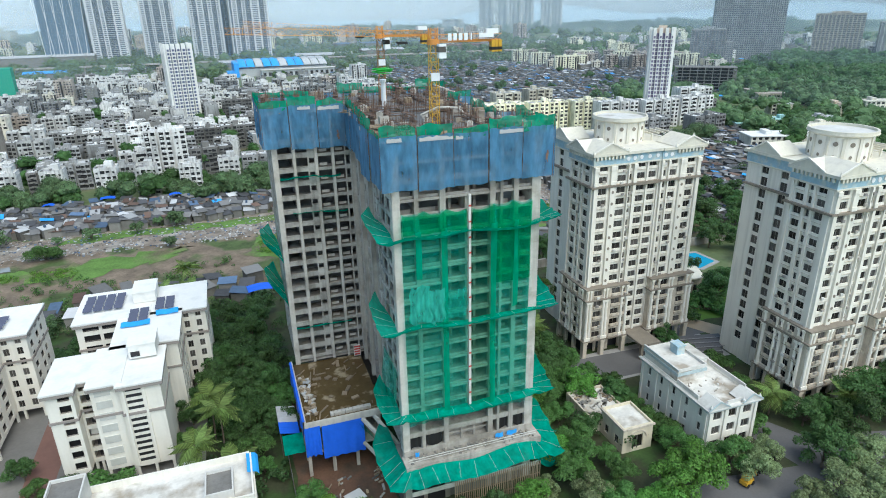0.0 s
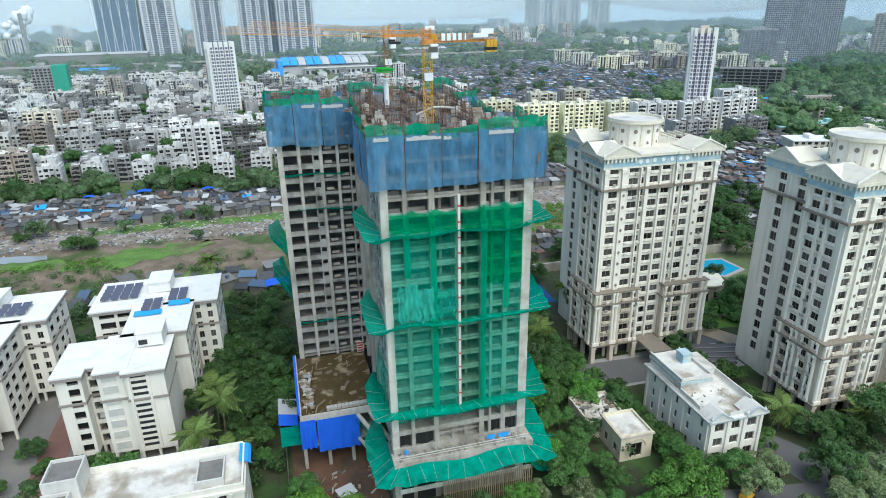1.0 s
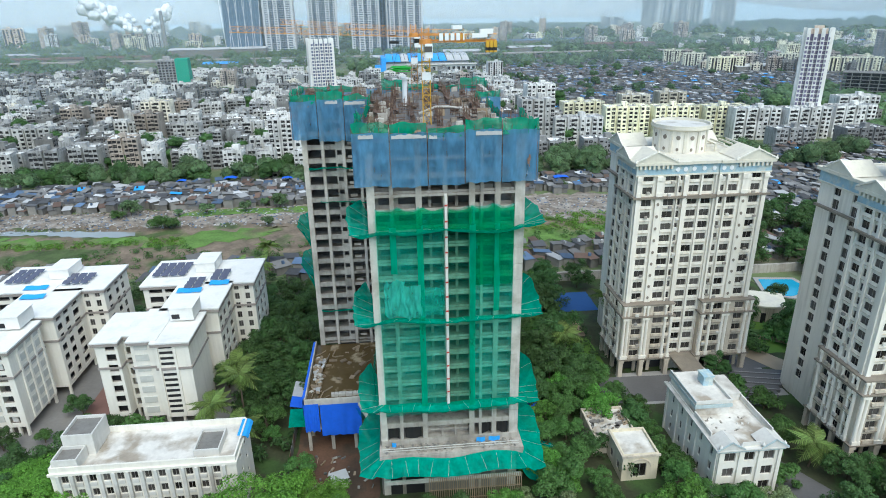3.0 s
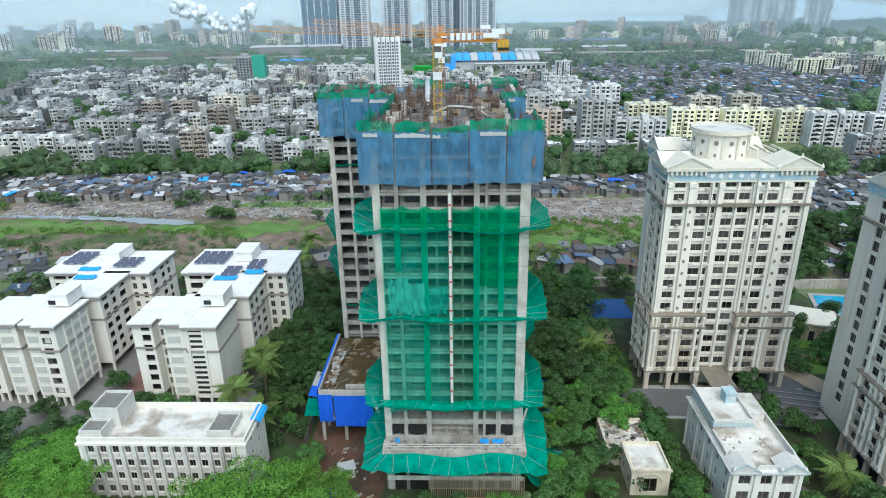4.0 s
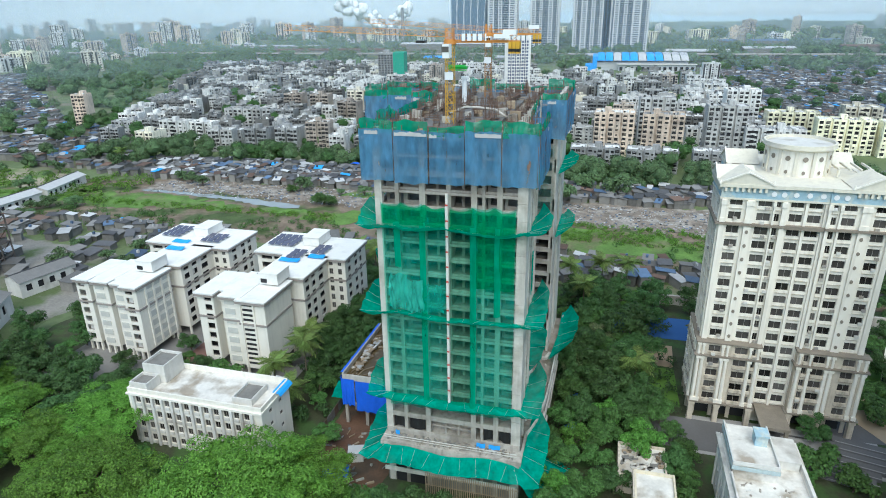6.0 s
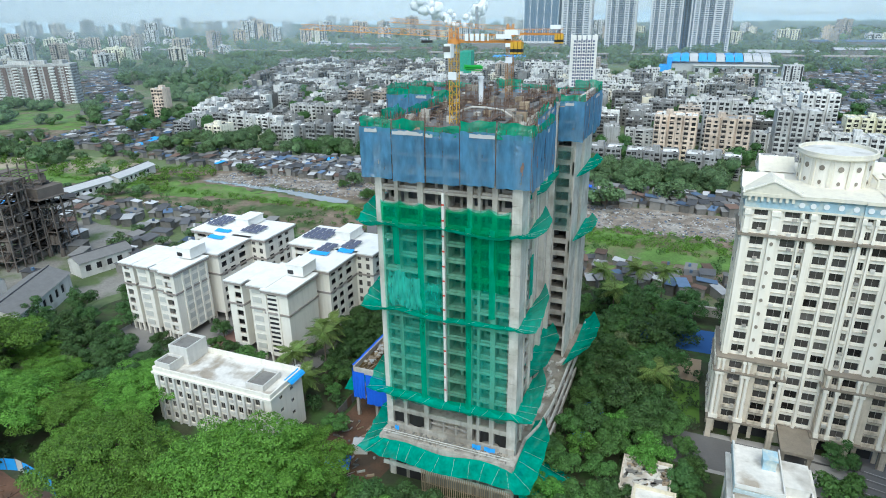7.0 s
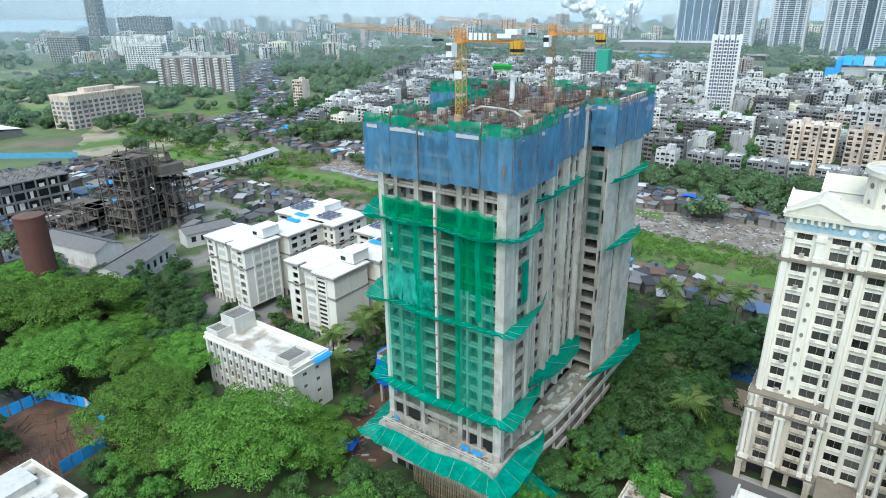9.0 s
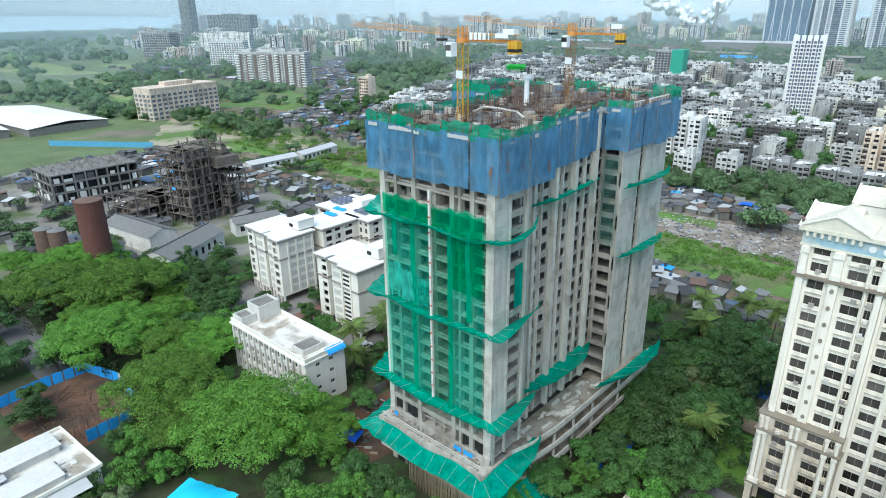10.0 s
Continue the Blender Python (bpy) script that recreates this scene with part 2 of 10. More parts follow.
NET_G = netting("thin_green_net", (0.004, 0.47, 0.35), 0.16, 0.4, scale=0.25, tint=0.4)
# denser bright green puts the columns' light into the net's colour
NET_S = netting("lit_green_strip", (0.002, 0.4, 0.25), 0.5, 0.8, scale=0.4, tint=0.6, var=0.15)
NET_F = netting("sheer_green_net", (0.002, 0.33, 0.22), 0.05, 0.18, scale=0.25, tint=0.4)
NET_H = netting("thin_grey_net", (0.12, 0.3, 0.27), 0.15, 0.45)
NET_GD = netting("dense_green_net", (0.001, 0.38, 0.21), 0.2, 0.4, tint=0.75, var=0.12)
NET_A = netting("catch_net_green", (0.003, 0.37, 0.265), 0.62, 0.93, scale=0.5, var=0.25, tint=0.6)
NET_C = netting("pale_aqua_sheet", (0.08, 0.66, 0.54), 0.3, 0.8, scale=0.5, tint=0.5)
NET_C2 = netting("thin_aqua_sheet", (0.03, 0.55, 0.43), 0.1, 0.55, scale=0.7, tint=0.5)
NET_T = netting("top_green_net", (0.006, 0.33, 0.19), 0.62, 0.95)
RUSTNET = mat("rust_stained_mesh", (0.2, 0.13, 0.1), var=0.5, scale=1.5, fine=4)
NET_B = netting("blue_screen_net", (0.12, 0.33, 0.55), 0.52, 0.86, scale=0.7, var=0.24)
HOUSE_COLS = [("grey", (0.33, 0.33, 0.325)), ("white", (0.68, 0.67, 0.645)), ("cream", (0.7, 0.65, 0.54)), ("buff", (0.47, 0.4, 0.34)), ("pale_yellow", (0.84, 0.8, 0.6)), ("stained_grey", (0.21, 0.205, 0.195)), ("peach", (0.64, 0.52, 0.42))]
HOUSE = {k: mat("plaster_" + k, c, var=0.34, scale=0.14, fine=1.1, streak=0.75, dirt=(0.12, 0.115, 0.108), rand=0.28, col2=tuple(0.62 * v for v in c), scale2=0.09, at2=(0.5, 0.68)) for k, c in HOUSE_COLS}
FLATROOF = mat("flat_roof_screed", (0.56, 0.56, 0.55), var=0.45, scale=0.25, fine=0.9, rand=0.4, island=0.25, col2=(0.3, 0.29, 0.28), scale2=0.14, at2=(0.5, 0.64))
FAR_T = mat("far_tower_plaster", (0.6, 0.6, 0.61), var=0.1, scale=0.05)
FAR_B = mat("far_tower_blue_glass", (0.075, 0.13, 0.19), rough=0.4, var=0.2, scale=0.05)

# ---- building helpers ----
class Mesh:
    """Collects boxes, prisms, bars and sheets for one part."""

    def __init__(self):
        self.v, self.f, self.m = [], [], []

    def add(self, verts, faces, mi=0):
        k = len(self.v)
        self.v += [tuple(p) for p in verts]
        self.f += [tuple(i + k for i in q) for q in faces]
        self.m += [mi] * len(faces)
        return self

    def box(self, x0, y0, z0, x1, y1, z1, mi=0):
        x0, x1, y0, y1, z0, z1 = min(x0, x1), max(x0, x1), min(y0, y1), max(y0, y1), min(z0, z1), max(z0, z1)
        return self.add([(x0, y0, z0), (x1, y0, z0), (x1, y1, z0), (x0, y1, z0), (x0, y0, z1), (x1, y0, z1), (x1, y1, z1), (x0, y1, z1)],
                        [(0, 3, 2, 1), (4, 5, 6, 7), (0, 1, 5, 4), (1, 2, 6, 5), (2, 3, 7, 6), (3, 0, 4, 7)], mi)

    def rbox(self, c, size, rz=0, mi=0, rx=0, ry=0):
        m = pose(*c, rx, ry, rz)
        a, b, d = (s / 2 for s in size)
        return self.add([m @ Vector(p) for p in ((-a, -b, -d), (a, -b, -d), (a, b, -d), (-a, b, -d), (-a, -b, d), (a, -b, d), (a, b, d), (-a, b, d))],
                        [(0, 3, 2, 1), (4, 5, 6, 7), (0, 1, 5, 4), (1, 2, 6, 5), (2, 3, 7, 6), (3, 0, 4, 7)], mi)

    def prism(self, pts, z0, z1, mi=0):
        n = len(pts)
        return self.add([(x, y, z0) for x, y in pts] + [(x, y, z1) for x, y in pts],
                        [tuple(range(n - 1, -1, -1)), tuple(range(n, 2 * n))] + [(i, (i + 1) % n, n + (i + 1) % n, n + i) for i in range(n)], mi)

    def cyl(self, x, y, z0, z1, r0, r1=None, n=16, mi=0):
        r1 = r0 if r1 is None else r1
        ring = [(math.cos(2 * math.pi * i / n), math.sin(2 * math.pi * i / n)) for i in range(n)]
        return self.add([(x + r0 * c, y + r0 * s, z0) for c, s in ring] + [(x + r1 * c, y + r1 * s, z1) for c, s in ring],
                        [tuple(range(n - 1, -1, -1)), tuple(range(n, 2 * n))] + [(i, (i + 1) % n, n + (i + 1) % n, n + i) for i in range(n)], mi)

    def bar(self, p, q, r, n=4, mi=0, r1=None):
        p, q = Vector(p), Vector(q)
        w = (q - p).to_track_quat("Z", "Y").to_matrix()
        r1 = r if r1 is None else r1
        ring = [w @ Vector((math.cos(2 * math.pi * (i + 0.5) / n), math.sin(2 * math.pi * (i + 0.5) / n), 0)) for i in range(n)]
        return self.add([p + c * r for c in ring] + [q + c * r1 for c in ring],
                        [tuple(range(n - 1, -1, -1)), tuple(range(n, 2 * n))] + [(i, (i + 1) % n, n + (i + 1) % n, n + i) for i in range(n)], mi)

    def sheet(self, fn, nu, nv, mi=0, keep=None):
        k = [fn(i / nu, j / nv) for j in range(nv + 1) for i in range(nu + 1)]
        q = [(j * (nu + 1) + i, j * (nu + 1) + i + 1, (j + 1) * (nu + 1) + i + 1, (j + 1) * (nu + 1) + i) for j in range(nv) for i in range(nu) if keep is None or keep(i / nu, j / nv)]
        return self.add(k, q, mi)

    def data(self, name, mats, smooth=False):
        me = bpy.data.meshes.new(name)
        me.from_pydata(self.v, [], self.f)
        for k in mats if isinstance(mats, (list, tuple)) else [mats]:
            me.materials.append(k)
        if len(me.materials) > 1:
            me.polygons.foreach_set("material_index", self.m)
        if smooth:
            me.polygons.foreach_set("use_smooth", [True] * len(self.f))
        me.update()
        return me


def part(name, mesh, mats, parent=None, label="", smooth=False, at=None):
    """One mesh object, under parent if there is one."""
    me = mesh.data(name, mats, smooth) if isinstance(mesh, Mesh) else mesh
    ob = new(name, me)
    ob.parent = parent
    if at is not None:
        ob.matrix_basis = at
    return tagged(ob, label)


def thing(name, label, category, group="", at=None, kind=""):
    ob = new(name)
    ob.empty_display_size = 0.5
    if at is not None:
        ob.matrix_basis = at
    return tagged(ob, label, category, group, kind)


def stuff(name, mesh, mats, label, category, smooth=False):
    return tagged(part(name, mesh, mats, smooth=smooth), label, category, kind="stuff")


class Face:
    """An upright wall face: u runs along it, d outwards from it."""

    def __init__(self, x, y, turn):
        self.m = pose(x, y, 0, 0, 0, turn)

    def box(self, me, u0, u1, d0, d1, z0, z1, mi=0):
        c = self.m @ Vector(((u0 + u1) / 2, -(d0 + d1) / 2, (z0 + z1) / 2))
        rz = math.degrees(self.m.to_euler().z)
        return me.rbox(c, (abs(u1 - u0), abs(d1 - d0), abs(z1 - z0)), rz, mi)

    def at(self, u, d, z):
        return self.m @ pose(u, -d, z)


def facade(me, face, length, z0, floors, fh, cols, thick=0.35, base=0.0, top=0.0, sp=0.0, e0=0.0, e1=0.0):
    """A wall with a hole for each window: cols are (u0, u1, sill, head). Returns the openings as (u, z, width, height)."""
    z1 = z0 + floors * fh
    cols = sorted(cols)
    u = e0
    for u0, u1, s, h in cols:
        face.box(me, u, u0, -thick, 0, z0 - base, z1 + top)
        u = u1
    face.box(me, u, length - e1, -thick, 0, z0 - base, z1 + top)
    out = []
    for u0, u1, s, h in cols:
        z = z0 - base
        for k in range(floors):
            face.box(me, u0, u1, -thick, -sp, z, z0 + k * fh + s)
            z = z0 + k * fh + h
            out.append(((u0 + u1) / 2, z0 + k * fh + (s + h) / 2, u1 - u0, h - s))
        face.box(me, u0, u1, -thick, -sp, z, z1 + top)
    return out


PANE = {}


def window_mesh(w, h, bars=1, inset=0.22, edge=None):
    """A window frame in one piece with its openings; u along x, outside towards -y."""
    edge = edge or FRAME_W
    key = (round(w, 2), round(h, 2), bars, inset, edge.name)
    if key not in PANE:
        b, t = Mesh(), 0.07
        xs = [-w / 2, -w / 2 + t]
        for i in range(bars):
            m = -w / 2 + w * (i + 1) / (bars + 1)
            xs += [m - t / 2, m + t / 2]
        xs += [w / 2 - t, w / 2]
        zs = [-h / 2, -h / 2 + t, h / 2 - t, h / 2]
        nx = len(xs)
        v = [(x, y, z) for y in (inset - 0.06, inset) for z in zs for x in xs]
        at = lambda k, j, i: k * 4 * nx + j * nx + i
        f = []
        for j in range(3):
            for i in range(nx - 1):
                if j == 1 and i % 2 == 1:
                    f += [(at(0, 1, i), at(1, 1, i), at(1, 1, i + 1), at(0, 1, i + 1)), (at(0, 2, i + 1), at(1, 2, i + 1), at(1, 2, i), at(0, 2, i)),
                          (at(0, 2, i), at(1, 2, i), at(1, 1, i), at(0, 1, i)), (at(0, 1, i + 1), at(1, 1, i + 1), at(1, 2, i + 1), at(0, 2, i + 1))]
                else:
                    f.append((at(0, j, i), at(0, j, i + 1), at(0, j + 1, i + 1), at(0, j + 1, i)))
        b.add(v, f)
        PANE[key] = (b.data("window", edge), {})
    return PANE[key]


GLASSES = {}


def windows(parent, face, openings, bars=1, inset=0.22, skip=0.0, edge=None, glass=None, name="window"):
    """A framed window with its pane in each opening."""
    glass = glass or GLASS
    for u, z, w, h in openings:
        o = part(name, window_mesh(w, h, bars, inset, edge)[0], None, parent, at=face.at(u, 0, z))
        key = (round(w, 2), round(h, 2), inset, glass.name)
        if key not in GLASSES:
            GLASSES[key] = Mesh().box(-w / 2, inset + 0.005, -h / 2, w / 2, inset + 0.045, h / 2).data("pane", glass)
        part("pane", GLASSES[key], None, o)


def patch(name, pts, material, z, label, category, ragged=1.0, step=4.0, seed=1):
    """A flat piece of ground with an uneven edge."""
    rnd = random.Random(seed)
    out = []
    for (x0, y0), (x1, y1) in zip(pts, pts[1:] + pts[:1]):
        k = max(1, int(math.hypot(x1 - x0, y1 - y0) / step))
        out += [(x0 + (x1 - x0) * i / k + rnd.uniform(-ragged, ragged), y0 + (y1 - y0) * i / k + rnd.uniform(-ragged, ragged)) for i in range(k)]
    b = Mesh()
    b.add([(x, y, z) for x, y in out], [tuple(range(len(out)))])
    me = b.data(name, material)
    bm = bmesh.new()
    bm.from_mesh(me)
    bmesh.ops.triangulate(bm, faces=bm.faces[:])
    bmesh.ops.recalc_face_normals(bm, faces=bm.faces[:])
    for f in bm.faces:
        if f.normal.z < 0:
            f.normal_flip()
    bm.to_mesh(me)
    bm.free()
    return tagged(part(name, me, None), label, category, kind="structure")

# ---- the ground and what lies flat on it ----
g = Mesh()
rings = [0, 60, 120, 200, 320, 500, 800, 1300, 2100, 3300, 4700]
for i in range(len(rings) - 1):
    r0, r1 = rings[i], rings[i + 1]
    for k in range(48):
        a0, a1 = 2 * math.pi * k / 48, 2 * math.pi * (k + 1) / 48
        pts = [(r0 * math.cos(a0), r0 * math.sin(a0)), (r1 * math.cos(a0), r1 * math.sin(a0)), (r1 * math.cos(a1), r1 * math.sin(a1)), (r0 * math.cos(a1), r0 * math.sin(a1))]
        pts = [(x, y + 150, 0) for x, y in pts]
        g.add(pts if r0 else pts[1:] + pts[:1][:0] + [pts[0]], [(0, 1, 2, 3)] if r0 else [(0, 1, 2)])
tagged(part("ground", g, SCRUB), "green and brown scrub ground under the whole district", "ground", kind="structure")

patch("soil_bank", [(-330, 215), (-200, 222), (-60, 214), (60, 208), (200, 200), (200, 300), (60, 296), (-28, 298), (-124, 299), (-190, 300), (-330, 268)], SOIL, 0.05, "bare brown soil along the river bank", "ground", 3, 8, 2)
patch("rubbish_bank", [(-190, 277), (-130, 279), (-80, 274), (-10, 272), (60, 267), (180, 254), (185, 299), (60, 303), (-30, 300), (-120, 300), (-190, 303)], MUD, 0.10, "grey river bank strewn with rubbish and rubble", "ground", 3.2, 3, 3)
patch("grass_bank", [(-330, 240), (-240, 246), (-190, 244), (-140, 250), (-95, 252), (-60, 246), (-30, 254), (-20, 268), (-80, 259), (-130, 263), (-180, 270), (-250, 262), (-330, 262)], GRASS, 0.15, "bright green grass on the river bank", "grass", 3.5, 3, 4)
patch("grass_bank", [(5, 268), (60, 262), (140, 248), (180, 244), (180, 232), (110, 234), (60, 232), (15, 234), (0, 246)], GRASS, 0.15, "bright green grass on the river bank", "grass", 2, 4, 5)
patch("grass_bank", [(-70, 296), (-20, 297), (20, 296), (20, 288), (-40, 287), (-75, 288)], GRASS, 0.2, "patchy grass on the far bank", "grass", 2, 4, 6)
patch("river", [(-185, 278), (-170, 276.5), (-142, 275), (-98, 269), (-88, 267), (-86, 262), (-92, 260), (-108, 263), (-135, 269), (-175, 273), (-188, 275)], WATER, 0.22, "narrow still grey river", "water", 1.3, 3, 7)
patch("works_yard", [(-340, 70), (-108, 84), (-106, 150), (-130, 190), (-330, 210)], mat("ash_grey_yard", (0.24, 0.225, 0.2), var=0.7, scale=0.1, fine=1.2, col2=(0.08, 0.11, 0.045), scale2=0.05), 0.07, "ash-grey yard of the old works", "ground", 2, 6, 41)
patch("field", [(-600, 330), (-470, 300), (-330, 330), (-345, 370), (-430, 455), (-560, 470), (-640, 400)], GRASS, 0.06, "flat green field", "field", 3, 10, 8)
patch("field", [(-720, 240), (-560, 250), (-560, 320), (-720, 330)], GRASS, 0.06, "flat green field", "field", 3, 10, 9)
patch("bare_field", [(-500, 330), (-390, 330), (-380, 372), (-470, 372)], SOIL, 0.12, "bare brown ploughed field", "field", 3, 10, 10)
# darkened patch: soil and weeds with the trees' shade in the colour
patch("shaded_ground", [(-150, 40), (-70, 28), (60, 26), (150, 44), (165, 130), (150, 190), (60, 200), (-20, 205), (-95, 196), (-104, 120), (-150, 96)], mat("tree_shade_soil", (0.055, 0.062, 0.032), var=0.7, scale=0.3, fine=1.6, col2=(0.045, 0.085, 0.025), scale2=0.15), 0.02, "dark soil and green under the trees, shade in the colour", "ground", 2, 6, 72)
patch("courtyard", [(-84, 108), (-46, 104), (-14, 103), (-14, 150), (-18, 176), (-50, 178), (-84, 150)], mat("dark_court_paving", (0.2, 0.19, 0.18), var=0.3, scale=0.2, fine=1.5), 0.04, "grey paved court between the white blocks", "pavement", 0.3, 12, 11)
patch("drive", [(-50, 100), (-44, 100), (-44, 150), (-50, 150)], PINKPAVE, 0.09, "brick red paved drive between the white blocks", "pavement", 0.1, 10, 12)
# dark earth colour, with the shade on the lane put into it
patch("lane", [(8, 84), (22, 84), (22, 100), (20, 140), (5, 140), (4, 100)], YARD, 0.08, "muddy lane beside the building site", "road", 0.8, 5, 13)
patch("road", [(40, 55), (140, 40), (140, 76), (112, 84), (104, 76), (85, 79), (45, 72)], ASPHALT, 0.06, "grey asphalt road", "road", 0.4, 8, 14)
patch("road", [(104, 76), (114, 82), (104, 100), (104, 128), (130, 130), (130, 140), (124, 168), (114, 128), (76, 130), (74, 118), (100, 118), (100, 96)], ASPHALT, 0.07, "grey asphalt drive round the cream towers", "road", 0.3, 8, 15)
patch("forecourt", [(84, 117), (124, 117), (124, 131), (84, 131)], PAVING, 0.05, "pale paved forecourt of the cream tower", "pavement", 0.2, 10, 16)
patch("road", [(-330, 52), (-66, 51), (-66, 58), (-100, 60), (-330, 63)], ASPHALT, 0.06, "grey asphalt road", "road", 0.4, 8, 17)
patch("building_yard", [(-70, 40), (-32, 40), (-30, 62), (-64, 64)], YARD, 0.09, "red-brown earth of a small building site", "ground", 0.6, 4, 18)
patch("lawn", [(121, 136), (150, 136), (160, 160), (124, 166)], LAWN, 0.1, "trimmed lawn in the garden", "lawn", 0.6, 5, 19)
patch("garden_path", [(124, 148), (136, 142), (150, 130), (154, 133), (140, 146), (126, 152)], mat("sandy_path", (0.42, 0.32, 0.22), var=0.2), 0.14, "sandy garden path", "path", 0.2, 5, 20)
patch("sports_court", [(66, 168), (92, 168), (92, 182), (66, 182)], COURT, 0.1, "blue painted sports court", "court", 0, 50, 21)
patch("sand_court", [(70, 152), (83, 152), (83, 164), (70, 164)], mat("sand", (0.36, 0.26, 0.17), var=0.2), 0.1, "sandy play court", "court", 0.3, 6, 22)
patch("lawn", [(74, 134), (83, 134), (83, 151), (74, 151)], LAWN, 0.1, "small lawn beside the cream tower", "lawn", 0.3, 5, 23)
b = Mesh()
b.prism([(150, 172), (158, 168), (169, 172), (168, 184), (154, 186)], 0.0, 0.35)
part("pool_surround", b, PAVING, tagged(part("pool", Mesh().prism([(151.5, 173), (158, 169.5), (167.5, 173), (166.5, 182.5), (155, 184)], 0.1, 0.42), POOL), "bright blue swimming pool with a pale rim", "pool"))
b = Mesh().box(120, 190, 0, 190, 191, 3.2).box(60, 192, 0, 119.9, 193, 3.2)
tagged(part("boundary_wall", b, CONC), "pale boundary wall behind the garden", "wall", kind="structure")
patch("sandy_terrace", [(119, 141), (125, 143), (134, 130), (129, 125)], MATS["sandy_path"], 0.16, "sandy terrace above the garden steps", "path", 0.3, 4, 25)
steps = thing("garden_steps", "broad dark grey garden steps with pale edges", "steps")
for k in range(7):
    f = k / 7
    x0, y0, x1, y1 = 106.5 + 9 * f, 116.9 + 12.6 * f, 117.7 + 10.9 * f, 113.6 + 13 * f
    ang = math.degrees(math.atan2(y1 - y0, x1 - x0))
    part("step", Mesh().rbox(((x0 + x1) / 2, (y0 + y1) / 2, 0.12 + 0.1 * k), (math.hypot(x1 - x0, y1 - y0), 2.3, 0.24 + 0.2 * k), ang), ASPHALT, steps)
    part("step_edge", Mesh().rbox(((x0 + x1) / 2 + 0.4, (y0 + y1) / 2 - 0.95, 0.25 + 0.2 * k), (math.hypot(x1 - x0, y1 - y0), 0.16, 0.06), ang), PAVING, steps)
pav = thing("garden_pavilion", "low cream garden pavilion with arched openings and a mossy flat roof", "building", at=pose(141, 160, 0, 0, 0, -22))
part("wall", Mesh().prism([(5 * math.cos(math.pi * k / 10) * 1.2, -3.5 - 3.2 * math.sin(math.pi * k / 10)) for k in range(10, -1, -1)] + [(6, 4), (-6, 4)], 0, 5.2), BEIGE_D, pav)
part("roof", Mesh().prism([(5.4 * math.cos(math.pi * k / 10) * 1.2, -3.5 - 3.6 * math.sin(math.pi * k / 10)) for k in range(10, -1, -1)] + [(6.5, 4.4), (-6.5, 4.4)], 5.2, 5.7), CREAMROOF, pav)
for k in range(1, 6):
    a = math.pi * (k - 0.5 + 0.5) / 6
    part("opening", Mesh().rbox((6 * math.cos(a), -3.5 - 3.2 * math.sin(a), 1.7), (1.3, 0.7, 3.2), math.degrees(a) - 90), DARK, pav)
for k, (x0, y0, x1, y1) in enumerate(((124, 150, 136, 147), (136, 147, 146, 138), (126, 156, 134, 154), (146, 150, 156, 144))):
    tagged(part("hedge", Mesh().sheet(lambda u, v: (x0 + (x1 - x0) * u + 0.9 * math.cos(math.pi * v) * 0.6 + 0.3 * noise.noise(Vector((u * 14, v * 3, k))), y0 + (y1 - y0) * u + 0.9 * math.cos(math.pi * v) + 0.3 * noise.noise(Vector((u * 14, v * 3, k + 5))), 1.2 * math.sin(math.pi * v) + 0.15 * noise.noise(Vector((u * 20, v * 4, k + 9)))), 40, 8), LEAF_D, smooth=True), "clipped dark green garden hedge", "hedge", kind="stuff")
patch("canal_road", [(-330, 350), (-345, 372), (-850, 790), (-880, 770)], ASPHALT, 0.09, "straight road running off into the distance", "road", 1.5, 12, 24)

for k, pts in enumerate(([(-900, 330), (-640, 300), (-560, 350), (-640, 430), (-860, 470)], [(-1200, 470), (-950, 480), (-900, 590), (-1150, 640)], [(-1500, 300), (-1050, 330), (-1000, 420), (-1400, 440)])):
    patch("field", pts, FIELD, 0.08, "flat pale green field", "field", 4, 14, 60 + k)
patch("soil_flats", [(-360, 206), (-283, 240), (-226, 262), (-240, 292), (-330, 305), (-430, 318), (-520, 350), (-560, 330), (-460, 270)], mat("pale_soil_flats", (0.36, 0.31, 0.23), var=0.5, scale=0.06, fine=0.8, col2=(0.11, 0.18, 0.05), scale2=0.03, at2=(0.46, 0.56)), 0.11, "pale soil and weeds on the river flats", "ground", 3, 7, 71)
# hills and the far shore close the distance
rnd = random.Random(5)
hz = Mesh()
n = 240
prof = []
for k in range(n + 1):
    a = 2 * math.pi * k / n
    east = 0.5 + 0.5 * math.cos(a - radians(92))
    h = 30 + 190 * max(0, noise.noise(Vector((3.2 * math.cos(a), 3.2 * math.sin(a), 2.7))) + 0.12) * east ** 2
    prof.append((4300 * math.cos(a), 4300 * math.sin(a) + 150, h))
for k in range(n):
    (x0, y0, h0), (x1, y1, h1) = prof[k], prof[k + 1]
    hz.add([(x0, y0, -1), (x1, y1, -1), (x1 * 1.05, y1 * 1.05, h1), (x0 * 1.05, y0 * 1.05, h0)], [(0, 1, 2, 3)])
# pale blue-grey puts the haze over the hills into their colour
tagged(part("backdrop", hz, mat("far_hills", (0.42, 0.54, 0.62), var=0.1, scale=0.004, fine=0.02, bump=0), smooth=True), "far hills on the horizon, haze in their blue-grey colour", "hills", kind="structure")

# added ring wall: dull cloud colour hides the bright sky at the horizon
cl = Mesh().sheet(lambda u, v: (4560 * math.cos(2 * math.pi * u), 4560 * math.sin(2 * math.pi * u) + 150, -2 + 620 * v), 96, 2)
